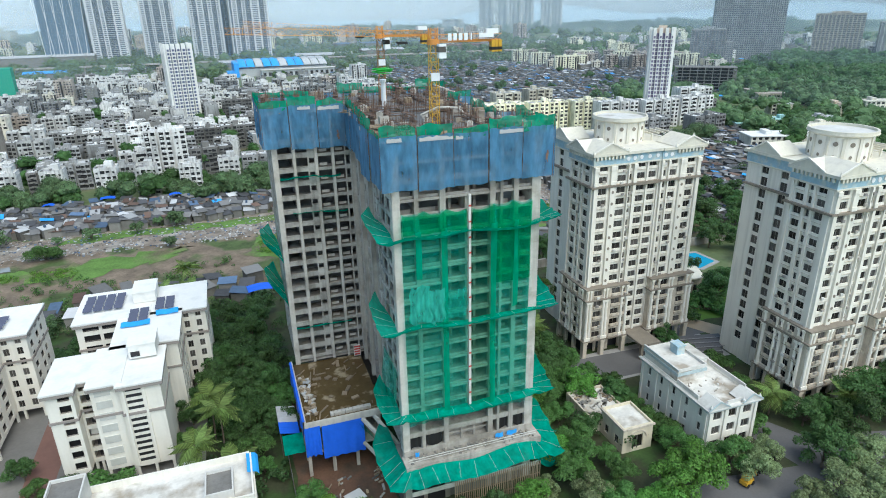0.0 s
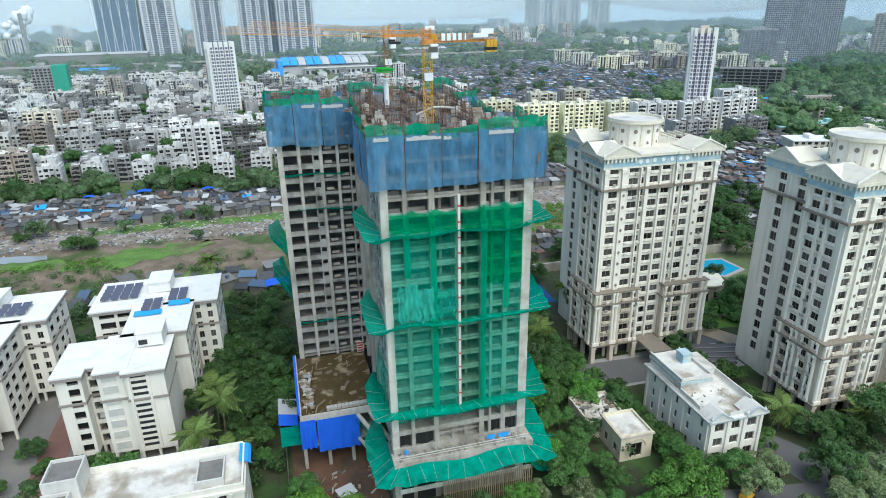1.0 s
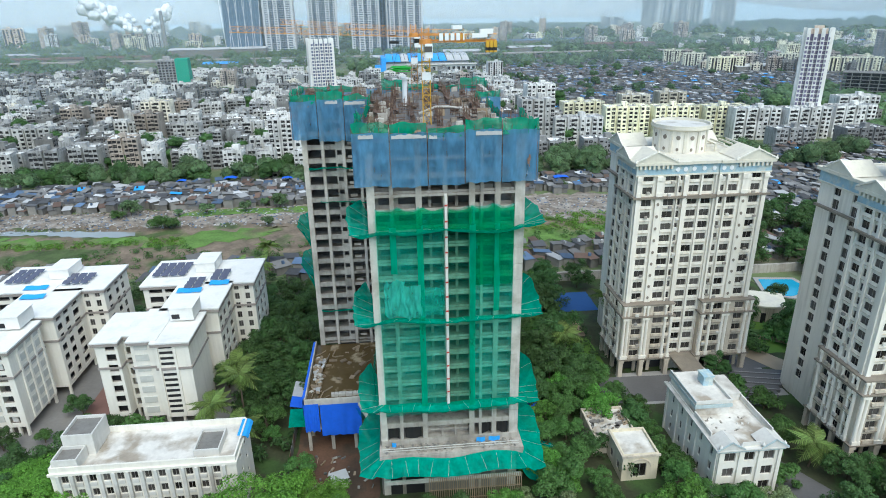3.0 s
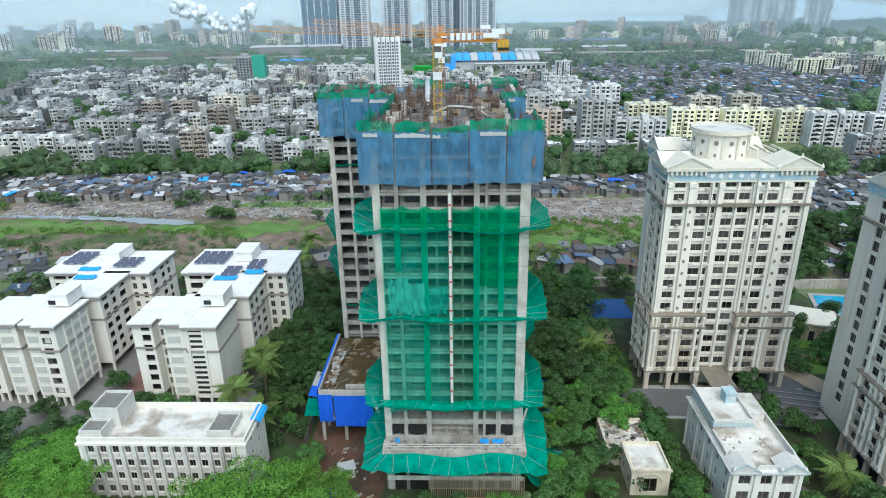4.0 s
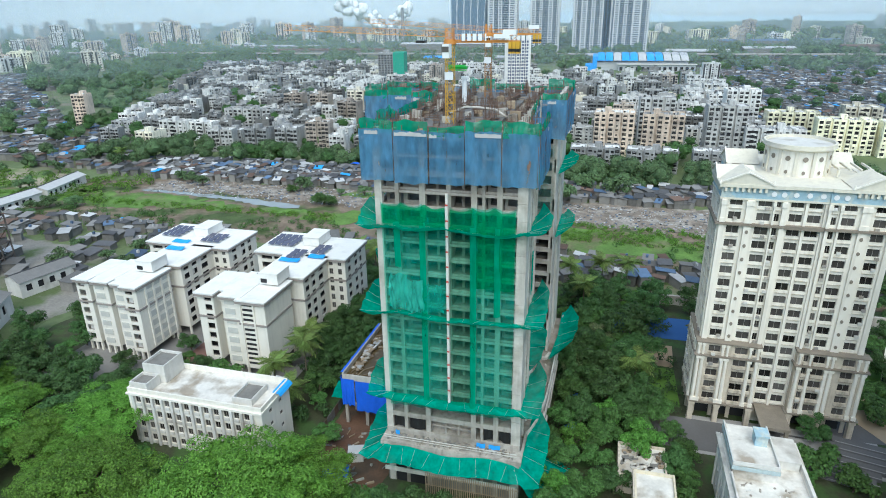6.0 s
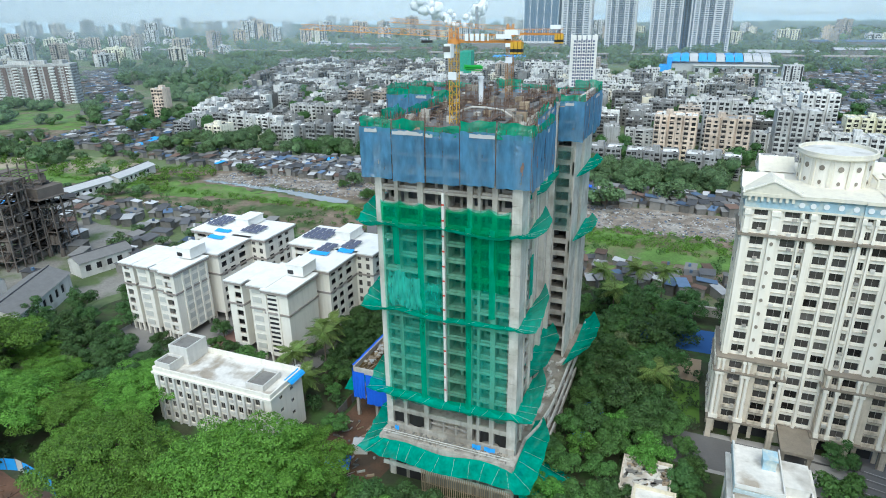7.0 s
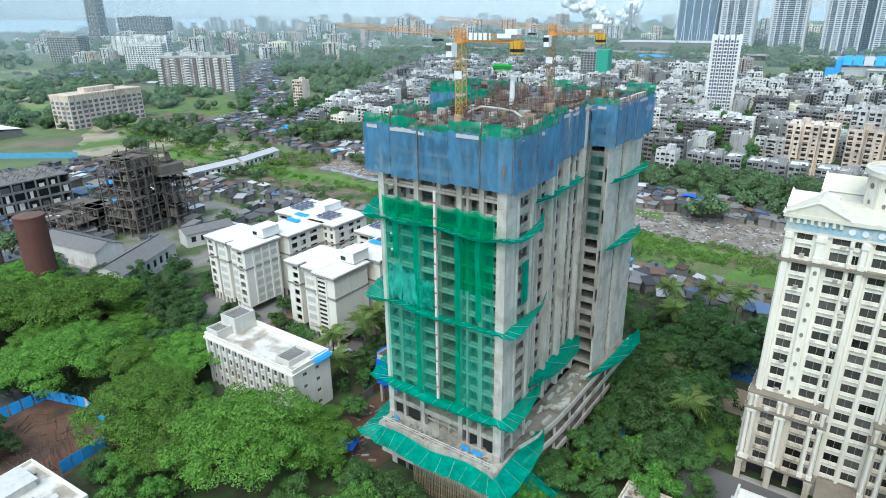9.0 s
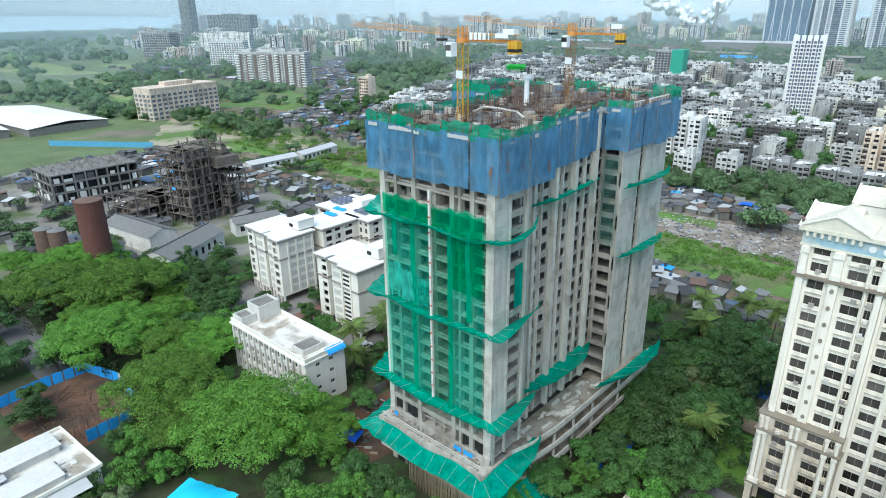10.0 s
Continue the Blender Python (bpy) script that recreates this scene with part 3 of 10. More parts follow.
tagged(part("backdrop", cl, mat("low_overcast_cloud", (0.68, 0.71, 0.73), var=0.06, scale=0.0015, fine=0.004, bump=0), smooth=True), "pale grey backdrop ring painted as low overcast cloud", "sky", kind="structure")

# thin translucent ring sheets stand in for haze between the near houses and the horizon
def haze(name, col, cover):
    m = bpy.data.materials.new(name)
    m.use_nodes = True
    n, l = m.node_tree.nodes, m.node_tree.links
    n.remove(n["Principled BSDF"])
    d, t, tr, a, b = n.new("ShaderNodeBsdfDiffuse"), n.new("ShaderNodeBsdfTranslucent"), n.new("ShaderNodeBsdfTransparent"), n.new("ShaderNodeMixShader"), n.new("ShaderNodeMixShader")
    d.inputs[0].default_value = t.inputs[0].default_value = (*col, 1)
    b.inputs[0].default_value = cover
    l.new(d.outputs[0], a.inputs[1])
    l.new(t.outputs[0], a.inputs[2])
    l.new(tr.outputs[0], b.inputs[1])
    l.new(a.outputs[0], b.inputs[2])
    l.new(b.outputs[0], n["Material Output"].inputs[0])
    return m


# each ring sheet adds a pale veil over all that lies beyond
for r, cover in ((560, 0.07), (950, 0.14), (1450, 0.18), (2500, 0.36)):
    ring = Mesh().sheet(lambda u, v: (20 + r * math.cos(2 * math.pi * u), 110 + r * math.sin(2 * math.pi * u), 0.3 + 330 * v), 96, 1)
    tagged(part("haze", ring, haze("haze_sheet", (0.66, 0.77, 0.84), cover), smooth=True), "thin translucent blue-grey ring sheet standing in for distant haze", "haze", kind="stuff")

# ---- the unfinished tower ----
FH, TOPZ = 3.05, 62.4
tower = thing("unfinished_tower", "unfinished grey concrete apartment tower wrapped in green and blue safety nets", "building")
PLAN = [(23.5, 93.4), (49.5, 93.4), (49.5, 103.4), (46.1, 103.4), (46.1, 133.7), (50.4, 133.7), (50.4, 152.9), (8.1, 152.9), (8.1, 133.7), (24.7, 133.7), (24.7, 105.9), (23.5, 105.9)]
slab = Mesh().prism(PLAN, -0.3, 0).data("floor_slab", CONC)
storeys = [TOPZ - FH * i for i in range(15)]
for z in storeys + [TOPZ + FH * i for i in (1, 2, 3)] + [16.4, 13.0]:
    part("floor_slab", slab, None, tower, at=pose(0, 0, z))
# dark-coloured core blocks keep the rooms behind the openings dim
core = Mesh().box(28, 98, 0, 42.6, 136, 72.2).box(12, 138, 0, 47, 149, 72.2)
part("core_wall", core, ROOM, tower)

# front: columns, edge beams and set-back walls
def column(x0, y0, x1, y1, z0=0.0, z1=74.0, material=CONC):
    return part("column", Mesh().box(x0, y0, z0, x1, y1, z1), material, tower)


for x0, x1, mt in ((23.2, 24.5, CONC_L), (26.9, 27.6, CONC), (31.3, 32.3, CONC), (40.3, 41.3, CONC), (42.2, 42.7, CONC), (44.7, 45.6, CONC)):
    column(x0, 93.1, x1, 94.2, 0, 73, mt)
def lifts(name, x0, y0, x1, y1, z0, z1, material=CONC_L):
    """A wall cast storey by storey, with a fine joint at each lift."""
    z = z0
    k = 0
    while z < z1 - 0.1:
        part(name, Mesh().box(x0 + 0.02 * (k % 2), y0 + 0.015 * (k % 3), z, x1 - 0.02 * (k % 2), y1, min(z + FH - 0.05, z1)), material, tower)
        z += FH
        k += 1


lifts("corner_wall", 48.1, 93.1, 49.8, 96.9, 18.6, 73)
column(48.1, 93.1, 49.8, 94.4, 0, 18.5, CONC_L)
front = Mesh()
front.box(24.5, 93.25, -0.42, 48.1, 93.55, 0.06)
for x0, x1 in ((24.5, 26.9), (27.6, 31.3), (42.7, 44.7), (45.6, 48.1)):
    front.box(x0, 93.7, 0.06, x1, 93.85, 0.5)
    w = (x1 - x0) * 0.22
    front.box(x0, 95.6, 0.0, x0 + w, 95.8, FH - 0.3)
    front.box(x0 + w, 95.6, 0.0, x1, 95.8, 0.7)
front.box(32.3, 93.6, 0.06, 36.0, 93.75, 0.45).box(36.8, 93.6, 0.06, 40.3, 93.75, 0.45)
for x in (33.8, 38.4):
    front.box(x - 0.25, 95.6, 0, x + 0.25, 95.8, FH - 0.3)
front.box(41.3, 93.9, 0, 42.2, 94.1, 1.0)
front.box(35.9, 93.6, -0.3, 36.7, 97, FH - 0.3)
fm = front.data("front_infill", CONC)
for z in storeys[1:] + storeys[:1]:
    part("front_infill", fm, None, tower, at=pose(0, 0, z))
part("front_infill", fm, None, tower, at=pose(0, 0, TOPZ + FH))

# sides: one storey of each face, repeated up the tower
def storey_wall(face, length, cols, material, ledge=0.0, thick=0.25, lo=19.75, hi=TOPZ + FH, name="side_infill"):
    b = Mesh()
    facade(b, face, length, 0, 1, FH, cols, thick)
    if ledge:
        for u0, u1, s, h in cols:
            face.box(b, u0 - 0.15, u1 + 0.15, 0, ledge, s - 0.12, s)
    me = b.data(name, material)
    z = lo
    while z < hi + 0.1:
        part(name, me, None, tower, at=pose(0, 0, z))
        z += FH
    return me


east = Face(49.6, 96.9, 90)
storey_wall(east, 6.6, [(0.9, 4.4, 0.85, 2.6)], CONC, 0.12)
for u in (0.0, 4.8):
    part("column", east.box(Mesh(), u, u + 0.55, 0, 0.35, 13, 73), CONC_L, tower)
inner = Face(46.2, 103.5, 90)
storey_wall(inner, 30, [(1.0, 4.0, 0.2, 2.75), (5.6, 7.4, 0.8, 2.45), (8.1, 10.6, 0.8, 2.45), (12.6, 14.2, 0.8, 2.45), (14.9, 17.0, 0.8, 2.45), (19.4, 22.2, 0.4, 2.65), (23.0, 25.2, 0.4, 2.65), (27.0, 29.7, 0.1, 2.75)], CONC, 0.12)
for u, w, d in ((0.3, 0.5, 0.8), (4.35, 0.9, 1.0), (7.55, 0.4, 0.5), (11.2, 0.9, 1.1), (14.35, 0.4, 0.5), (17.8, 1.0, 1.1), (22.4, 0.4, 0.5), (25.6, 0.9, 1.0)):
    part("column", inner.box(Mesh(), u, u + w, 0, d, 13, 73), CONC_L, tower)
south_r = Face(46.2, 133.6, 0)
storey_wall(south_r, 4.3, [(0.6, 3.4, 0.7, 2.6)], CONC, 0.1)
rear_e = Face(50.5, 133.6, 90)
lifts("shear_wall", 50.1, 133.6, 50.65, 141.2, 11, 73.4)
lifts("shear_wall", 50.1, 143.0, 51.0, 153, 9, 73.4)
storey_wall(Face(49.2, 141.2, 90), 1.8, [(0.3, 1.5, 0.4, 2.6)], CONC)
west = Face(23.4, 106, -90)
storey_wall(west, 12.6, [(0.8, 2.8, 0.7, 2.6), (3.9, 6.6, 0.4, 2.7), (7.8, 10.8, 0.75, 2.65)], CONC_M, 0.25)
lifts("shear_wall", 23.15, 93.4, 23.45, 94.8, 13, 73)
inner_w = Face(24.6, 133.6, -90)
storey_wall(inner_w, 27.6, [(1.0, 3.0, 0.2, 2.7), (5.0, 6.2, 0.9, 2.3), (8.5, 10.6, 0.6, 2.5), (13.0, 14.2, 0.9, 2.3), (16, 18.4, 0.6, 2.5), (21.5, 23.6, 0.6, 2.5)], CONC, 0.1)
for u in (3.8, 11.5, 19.4):
    part("column", inner_w.box(Mesh(), u, u + 0.6, 0, 0.8, 13, 73), CONC, tower)
south_l = Face(8, 133.6, 0)
storey_wall(south_l, 16.6, [(1.1, 4.0, 0.75, 2.68), (4.8, 7.2, 0.75, 2.68), (7.5, 8.6, 1.4, 2.5), (9.45, 12.3, 0.3, 2.7), (13.0, 15.2, 0.3, 2.7), (15.5, 16.3, 0.5, 2.5)], CONC_M, 0.1, lo=13.6)
for u, w in ((-0.1, 1.1), (4.15, 0.55), (8.75, 0.6), (12.4, 0.55)):
    part("column", south_l.box(Mesh(), u, u + w, 0, 0.35, 11.5, 73), CONC_L, tower)
rail = Mesh()
for k in range(17):
    z = 13.6 + FH * k
    for u0 in (9.6, 13.1):
        south_l.box(rail, u0 + 0.3, u0 + 1.9, -1.2, -1.1, z + 0.4, z + 1.0)
part("balcony_wall", rail, CONC_L, tower)
rear_w = Face(8, 153, -90)
storey_wall(rear_w, 19.4, [(3, 5, 0.9, 2.4), (9, 11.5, 0.9, 2.4), (15, 17, 0.9, 2.4)], CONC, lo=13.6)
north = Face(50.5, 153, 180)
storey_wall(north, 42.5, [(3 + 5 * k, 5.5 + 5 * k, 0.9, 2.4) for k in range(8)], CONC, lo=13.6)

thin = Mesh().sheet(lambda u, v: (46.6 + 3.7 * u, 133.1 + 0.15 * math.sin(9 * u + 3 * v), 44 + 19 * v), 10, 16)
part("safety_net", thin, NET_H, tower, "thin greyish net over the recessed balconies", smooth=True)
ramp = Mesh()
for dx in (0.0, 2.6):
    ramp.bar((18.3 + dx, 107.6, 12.3), (23.6 + dx * 0.6, 98.5, 8.2), 0.45)
    ramp.bar((18.3 + dx, 107.6, 6.3), (23.2 + dx * 0.6, 99.5, 3.0), 0.4)
part("ramp_beam", ramp, CONC_L, tower, "sloping concrete ramp beams")
sl = Mesh().sheet(lambda u, v: (17.5 + 5.2 * u + 1.5 * v, 107.2 - 9 * u + 2.0 * v, 11.6 - 4.5 * u - 2.6 * v + 0.4 * noise.noise(Vector((u * 4, v * 4, 9)))), 14, 6)
part("safety_net", sl, NET_G, tower, "thin green net slung beside the ramp", smooth=True)

# the tall storey over the podium, its ledge and the foot of the tower
foot = Mesh()
foot.box(32.3, 95.2, 13.0, 40.3, 95.4, 16.2).box(32.3, 93.9, 14.4, 40.3, 94.1, 14.7).box(34.9, 93.8, 13.0, 35.3, 94.1, 16.1).box(37.5, 93.8, 13.0, 37.9, 94.1, 16.1)
foot.box(24.5, 93.2, 16.0, 48.1, 93.6, 17.0).box(23.2, 92.9, 12.1, 49.8, 93.3, 13.3)
part("transfer_storey_wall", foot, CONC, tower)
for x0, x1 in ((24.7, 26.7), (27.9, 31.0), (42.8, 44.6), (45.8, 47.9)):
    part("black_sheeting", Mesh().sheet(lambda u, v: (x0 + (x1 - x0) * u, 93.5 + 0.12 * math.sin(9 * u), 13.35 + 0.35 * math.sin(4 * u + x0) * (1 - v) + 2.75 * v - 0.3 * math.sin(math.pi * u) * v), 8, 4), BLACKP, tower, "black plastic sheeting across the opening")
ledge = Mesh().box(22.8, 90.0, 11.7, 50.3, 93.4, 12.1).box(22.8, 89.9, 10.6, 50.3, 90.2, 11.8).box(50.0, 90.2, 10.6, 50.5, 100, 11.9)
# darker concrete puts the shade below the ledge into the wall's colour
part("podium_wall", Mesh().box(22.8, 93.4, 0, 49.9, 98, 11.6), CONC_D, tower, "unfinished podium wall, darkened for the shade under the ledge")
# near-black panel on the wall stands in for a shaded opening
part("vehicle_opening", Mesh().box(24.6, 93.2, 0.05, 31.6, 93.395, 5.2), DARK, tower, "flat near-black panel painted as an unlit vehicle opening")
part("lintel", Mesh().box(23.6, 89.6, 5.5, 50.0, 89.95, 6.3), CONC_L, tower)
part("podium_ledge", ledge, CONC, tower, "broken dusty concrete ledge")
part("guard_rail", Mesh().bar((23.4, 90.6, 13.2), (49.6, 90.6, 13.25), 0.07).bar((23.4, 90.6, 12.7), (49.6, 90.6, 12.7), 0.05), OLDWHITE, tower, "pale pipe rail along the ledge")
for x0, x1 in ((41.6, 43.3), (44.0, 46.2), (25.2, 26.0)):
    part("blue_sheeting", Mesh().sheet(lambda u, v: (x0 + (x1 - x0) * u, 92.3 + 0.1 * math.sin(8 * u), 12.15 + 1.1 * v), 6, 1), TARP_S, tower, "blue sheet on the ledge")
screen = Mesh()
x = 32.0
while x < 50.2:
    part("timber_upright", Mesh().box(x, 89.4 + 0.05 * math.sin(7 * x), 0.2, x + 0.16, 89.55 + 0.05 * math.sin(7 * x), 6.6 + 0.2 * math.sin(13 * x)), TIMBER, tower)
    x += 0.42
for z in (1.2, 3.4, 5.6):
    screen.box(32, 89.55, z, 50.2, 89.65, z + 0.15)
part("timber_rail", screen, TIMBER, tower, "rails of the timber formwork screen")
part("hoist_mast", Mesh().box(36.05, 92.25, 21.5, 36.5, 92.7, 62.5), OLDWHITE, tower, "white hoist mast with red marks")
for k in range(14):
    part("mast_mark", Mesh().box(36.03, 92.22, 24 + 2.8 * k, 36.52, 92.24, 24.3 + 2.8 * k), REDP, tower)

# nets on the front
def hung_net(name, x0, x1, z0, z1, material, y=92.7, seed=0.0, label=""):
    def at(u, v):
        x, z = x0 + (x1 - x0) * u, z0 + (z1 - z0) * v
        return (x, y + 0.28 * noise.noise(Vector((x * 0.5, z * 0.16, seed))) + 0.12 * math.sin(x * 2.2 + seed), z + 0.25 * noise.noise(Vector((x * 0.8, seed, z))) * (v in (0, 1)) - (0.7 * abs(math.sin(x * 0.78)) if v == 1 and z1 > 58 else 0))
    return part(name, Mesh().sheet(at, max(6, int((x1 - x0) * 2.5)), max(6, int((z1 - z0) * 0.7))), material, tower, label, smooth=True)


hung_net("safety_net", 24.4, 31.8, 19.2, 60.6, NET_G, seed=1.0, label="thin green safety net")
hung_net("safety_net", 31.7, 35.9, 19.2, 60.2, NET_G, seed=2.0, label="thin green safety net")
hung_net("safety_net", 36.6, 41.0, 19.2, 60.4, NET_F, seed=3.0, label="sheer green safety net")
hung_net("safety_net", 40.7, 48.0, 19.2, 60.6, NET_G, seed=4.0, label="thin green safety net")
hung_net("safety_net", 40.5, 47.9, 45.6, 60.4, NET_GD, 92.5, 5.0, "dense dark green safety net")
hung_net("safety_net", 24.6, 35.8, 56.5, 60.3, NET_GD, 92.5, 6.0, "dense dark green safety net")
hung_net("safety_net", 36.8, 40.6, 56.3, 60.1, NET_GD, 92.5, 6.5, "dense dark green safety net")
for x0, x1, z0, z1, sd in ((25.3, 28.6, 40.3, 47.2, 7.0), (28.2, 31.7, 40.0, 46.2, 8.0), (31.5, 35.7, 40.2, 45.6, 9.0)):
    def fold(u, v):
        x, z = x0 + (x1 - x0) * u, z0 + (z1 - z0) * v
        return (x + 0.5 * noise.noise(Vector((z * 0.5, sd, 2))), 92.35 + 0.2 * math.sin(x * 5 + noise.noise(Vector((x, z * 0.4, sd))) * 4) + 0.25 * noise.noise(Vector((x, z * 0.3, sd))), z + 0.7 * noise.noise(Vector((x * 0.9, sd, 5))) * abs(2 * v - 1))
    part("plastic_sheet", Mesh().sheet(fold, 24, 14), NET_C if sd < 9 else NET_C2, tower, "pale aqua sheet hung over the net", smooth=True)
# added strips imitate lit columns showing bright behind the net
for x, z0 in ((31.8, 19.5), (40.8, 19.5), (45.1, 40.5), (27.2, 48.5)):
    hung_net("safety_net", x - 0.55, x + 0.55, z0, 57, NET_S, 92.45, x, "added bright green strip imitating a lit column")


def catch_net(path, z, drop, out, seed, lift=0.0, steep=0.0):
    """A tilted net shelf that runs along the face: path is (x, y, way out x, way out y)."""
    b = Mesh()
    n = len(path) - 1
    steps = 16

    def at(u, v):
        k = min(int(u * n), n - 1)
        f = u * n - k
        p = [path[k][i] * (1 - f) + path[k + 1][i] * f for i in range(4)]
        rise = lift + steep * min(1, max(0, (p[1] - 93) / 9)) * min(1, abs(p[2]))
        sag = 0.22 * math.sin(math.pi * ((u * n * 2) % 1))
        o = out * (1.3 if abs(p[2]) > 0.5 else 1) * v * (1 + 0.1 * noise.noise(Vector((u * n * 0.9, seed, 0))) - 0.25 * sag)
        wav = 0.12 * noise.noise(Vector((u * n * 2.5, v * 2, seed)))
        o *= min(1, u * n / 0.7 + 0.15, (1 - u) * n / 0.7 + 0.15) ** 0.5
        bag = 0.3 * out * v * (1 - v) * (1 + 0.5 * noise.noise(Vector((u * n * 1.3, 3, seed)))) - 0.16 * out * v * v
        fold = 0.05 * math.sin(u * n * 19 + 3 * noise.noise(Vector((u * n, 1, seed)))) * v
        return (p[0] + p[2] * o, p[1] + p[3] * o, z + rise * v - drop * v * (1 - v) * 2 - bag - sag * v * 0.9 + wav + fold + 0.8 * noise.noise(Vector((u * n * 0.7, 7, seed))))
    b.sheet(at, n * steps, 6)
    net = part("catch_net", b, NET_A, tower, "green catch net on poles", smooth=True)
    poles = Mesh()
    for k in range(1, n * 2):
        p, q = Vector(at(k / (2 * n), 0.0)), Vector(at((k + 0.3 * math.sin(5 * k + seed)) / (2 * n), 1.0))
        poles.bar(p - Vector((0, 0, 0.1)), q + Vector((0, 0, 0.1)), 0.02)
    part("net_pole", poles, ALU, tower)
    return net


W = (-1, 0)
SW, S, SE, E_ = (-0.9, -0.55), (0, -1), (0.9, -0.55), (1, 0)
round_front = lambda y0, y1: [(23.2, y0, *W), (23.2, 96, -1, -0.1), (23.3, 93.2, *SW), (25, 93.1, -0.2, -0.8), (30, 93.1, *S), (36, 93.1, *S), (42, 93.1, *S), (47.5, 93.1, 0.1, -0.8), (49.8, 93.2, *SE), (49.8, 96, 1, -0.1), (49.8, y1, *E_)]
catch_net(round_front(104, 103), 56.0, 0.4, 3.0, 1.0, 0.4, 1.9)
catch_net(round_front(103, 106), 39.3, 0.4, 3.0, 2.0, 0.3, 2.7)
catch_net(round_front(103, 106), 21.5, 0.8, 3.1, 3.0, -0.3, 3.2)
low = [(22.8, 104, *W), (22.8, 96, -1, -0.1), (22.8, 90.4, -0.9, -0.7), (25, 89.8, -0.1, -1), (30, 89.7, *S), (36, 89.7, *S), (42, 89.7, *S), (48, 89.7, 0.1, -1), (50.4, 90.2, 0.9, -0.7), (50.6, 96, 1, -0.1), (50.6, 106, *E_)]
catch_net(low, 11.5, -0.1, 3.4, 4.0, -2.2, 3.0)
catch_net([(50.6, 92, 0.8, -0.4), (52, 98, *E_), (53, 104, *E_)], 5.5, 0.2, 6.5, 9.0, -3.5)
catch_net([(46.4, 104, *E_), (46.4, 118, *E_), (46.4, 132, *E_)], 58.5, 0.3, 2.2, 5.0, 0.5)
catch_net([(46.4, 104, *E_), (46.4, 118, *E_), (46.4, 130, *E_)], 20.5, 0.3, 4.0, 6.0, 0.8)
catch_net([(51, 134, 0.9, -0.5), (51, 143, *E_), (51, 152, *E_)], 56.5, 0.3, 3.0, 7.0, 1.0)
catch_net([(51, 134, 0.9, -0.5), (51, 143, *E_), (51, 152, *E_)], 41.5, 0.3, 3.0, 8.0, 1.0)
catch_net([(51.5, 128, 0.9, -0.5), (52.5, 140, *E_), (52.5, 154, *E_)], 12.0, 0.3, 4.0, 8.5, 2.0)
catch_net([(9, 133.4, *S), (16, 133.4, *S), (22, 133.4, *S)], 57.6, 0.2, 1.1, 10.0, 0.4)
catch_net([(11, 133.4, *S), (17, 133.4, *S), (23, 133.4, *S)], 49.8, 0.2, 0.9, 10.5, 0.2)
catch_net([(9, 133.4, *S), (16, 133.4, *S), (22, 133.4, *S)], 22.0, 0.2, 1.2, 11.5, 0.4)
catch_net([(8, 152, *W), (8, 143, *W), (8, 134, *W)], 38.0, 0.3, 3.2, 12.0, 4.0)
catch_net([(8, 152, *W), (8, 143, *W), (8, 134, *W)], 27.0, 0.3, 3.2, 13.0, 5.0)
hang = Mesh().sheet(lambda u, v: (50.1 + 0.1 * math.sin(7 * u), 98.6 + 2.2 * u, 42.5 + 8 * v), 6, 8)
part("safety_net", hang, NET_A, tower, "dense green net hung in an opening", smooth=True)
for path in ([(23.0, 103.5), (23.0, 94.5), (23.4, 93)],):
    hang = Mesh().sheet(lambda u, v: (22.9 - 2.2 * (1 - v) * (0.4 + 0.6 * noise.noise(Vector((u * 3, v * 3, 1)))), 94 + 10 * u, 20.5 + 10 * v), 10, 8)
    part("safety_net", hang, NET_G, tower, "thin green net slung at the corner", smooth=True)

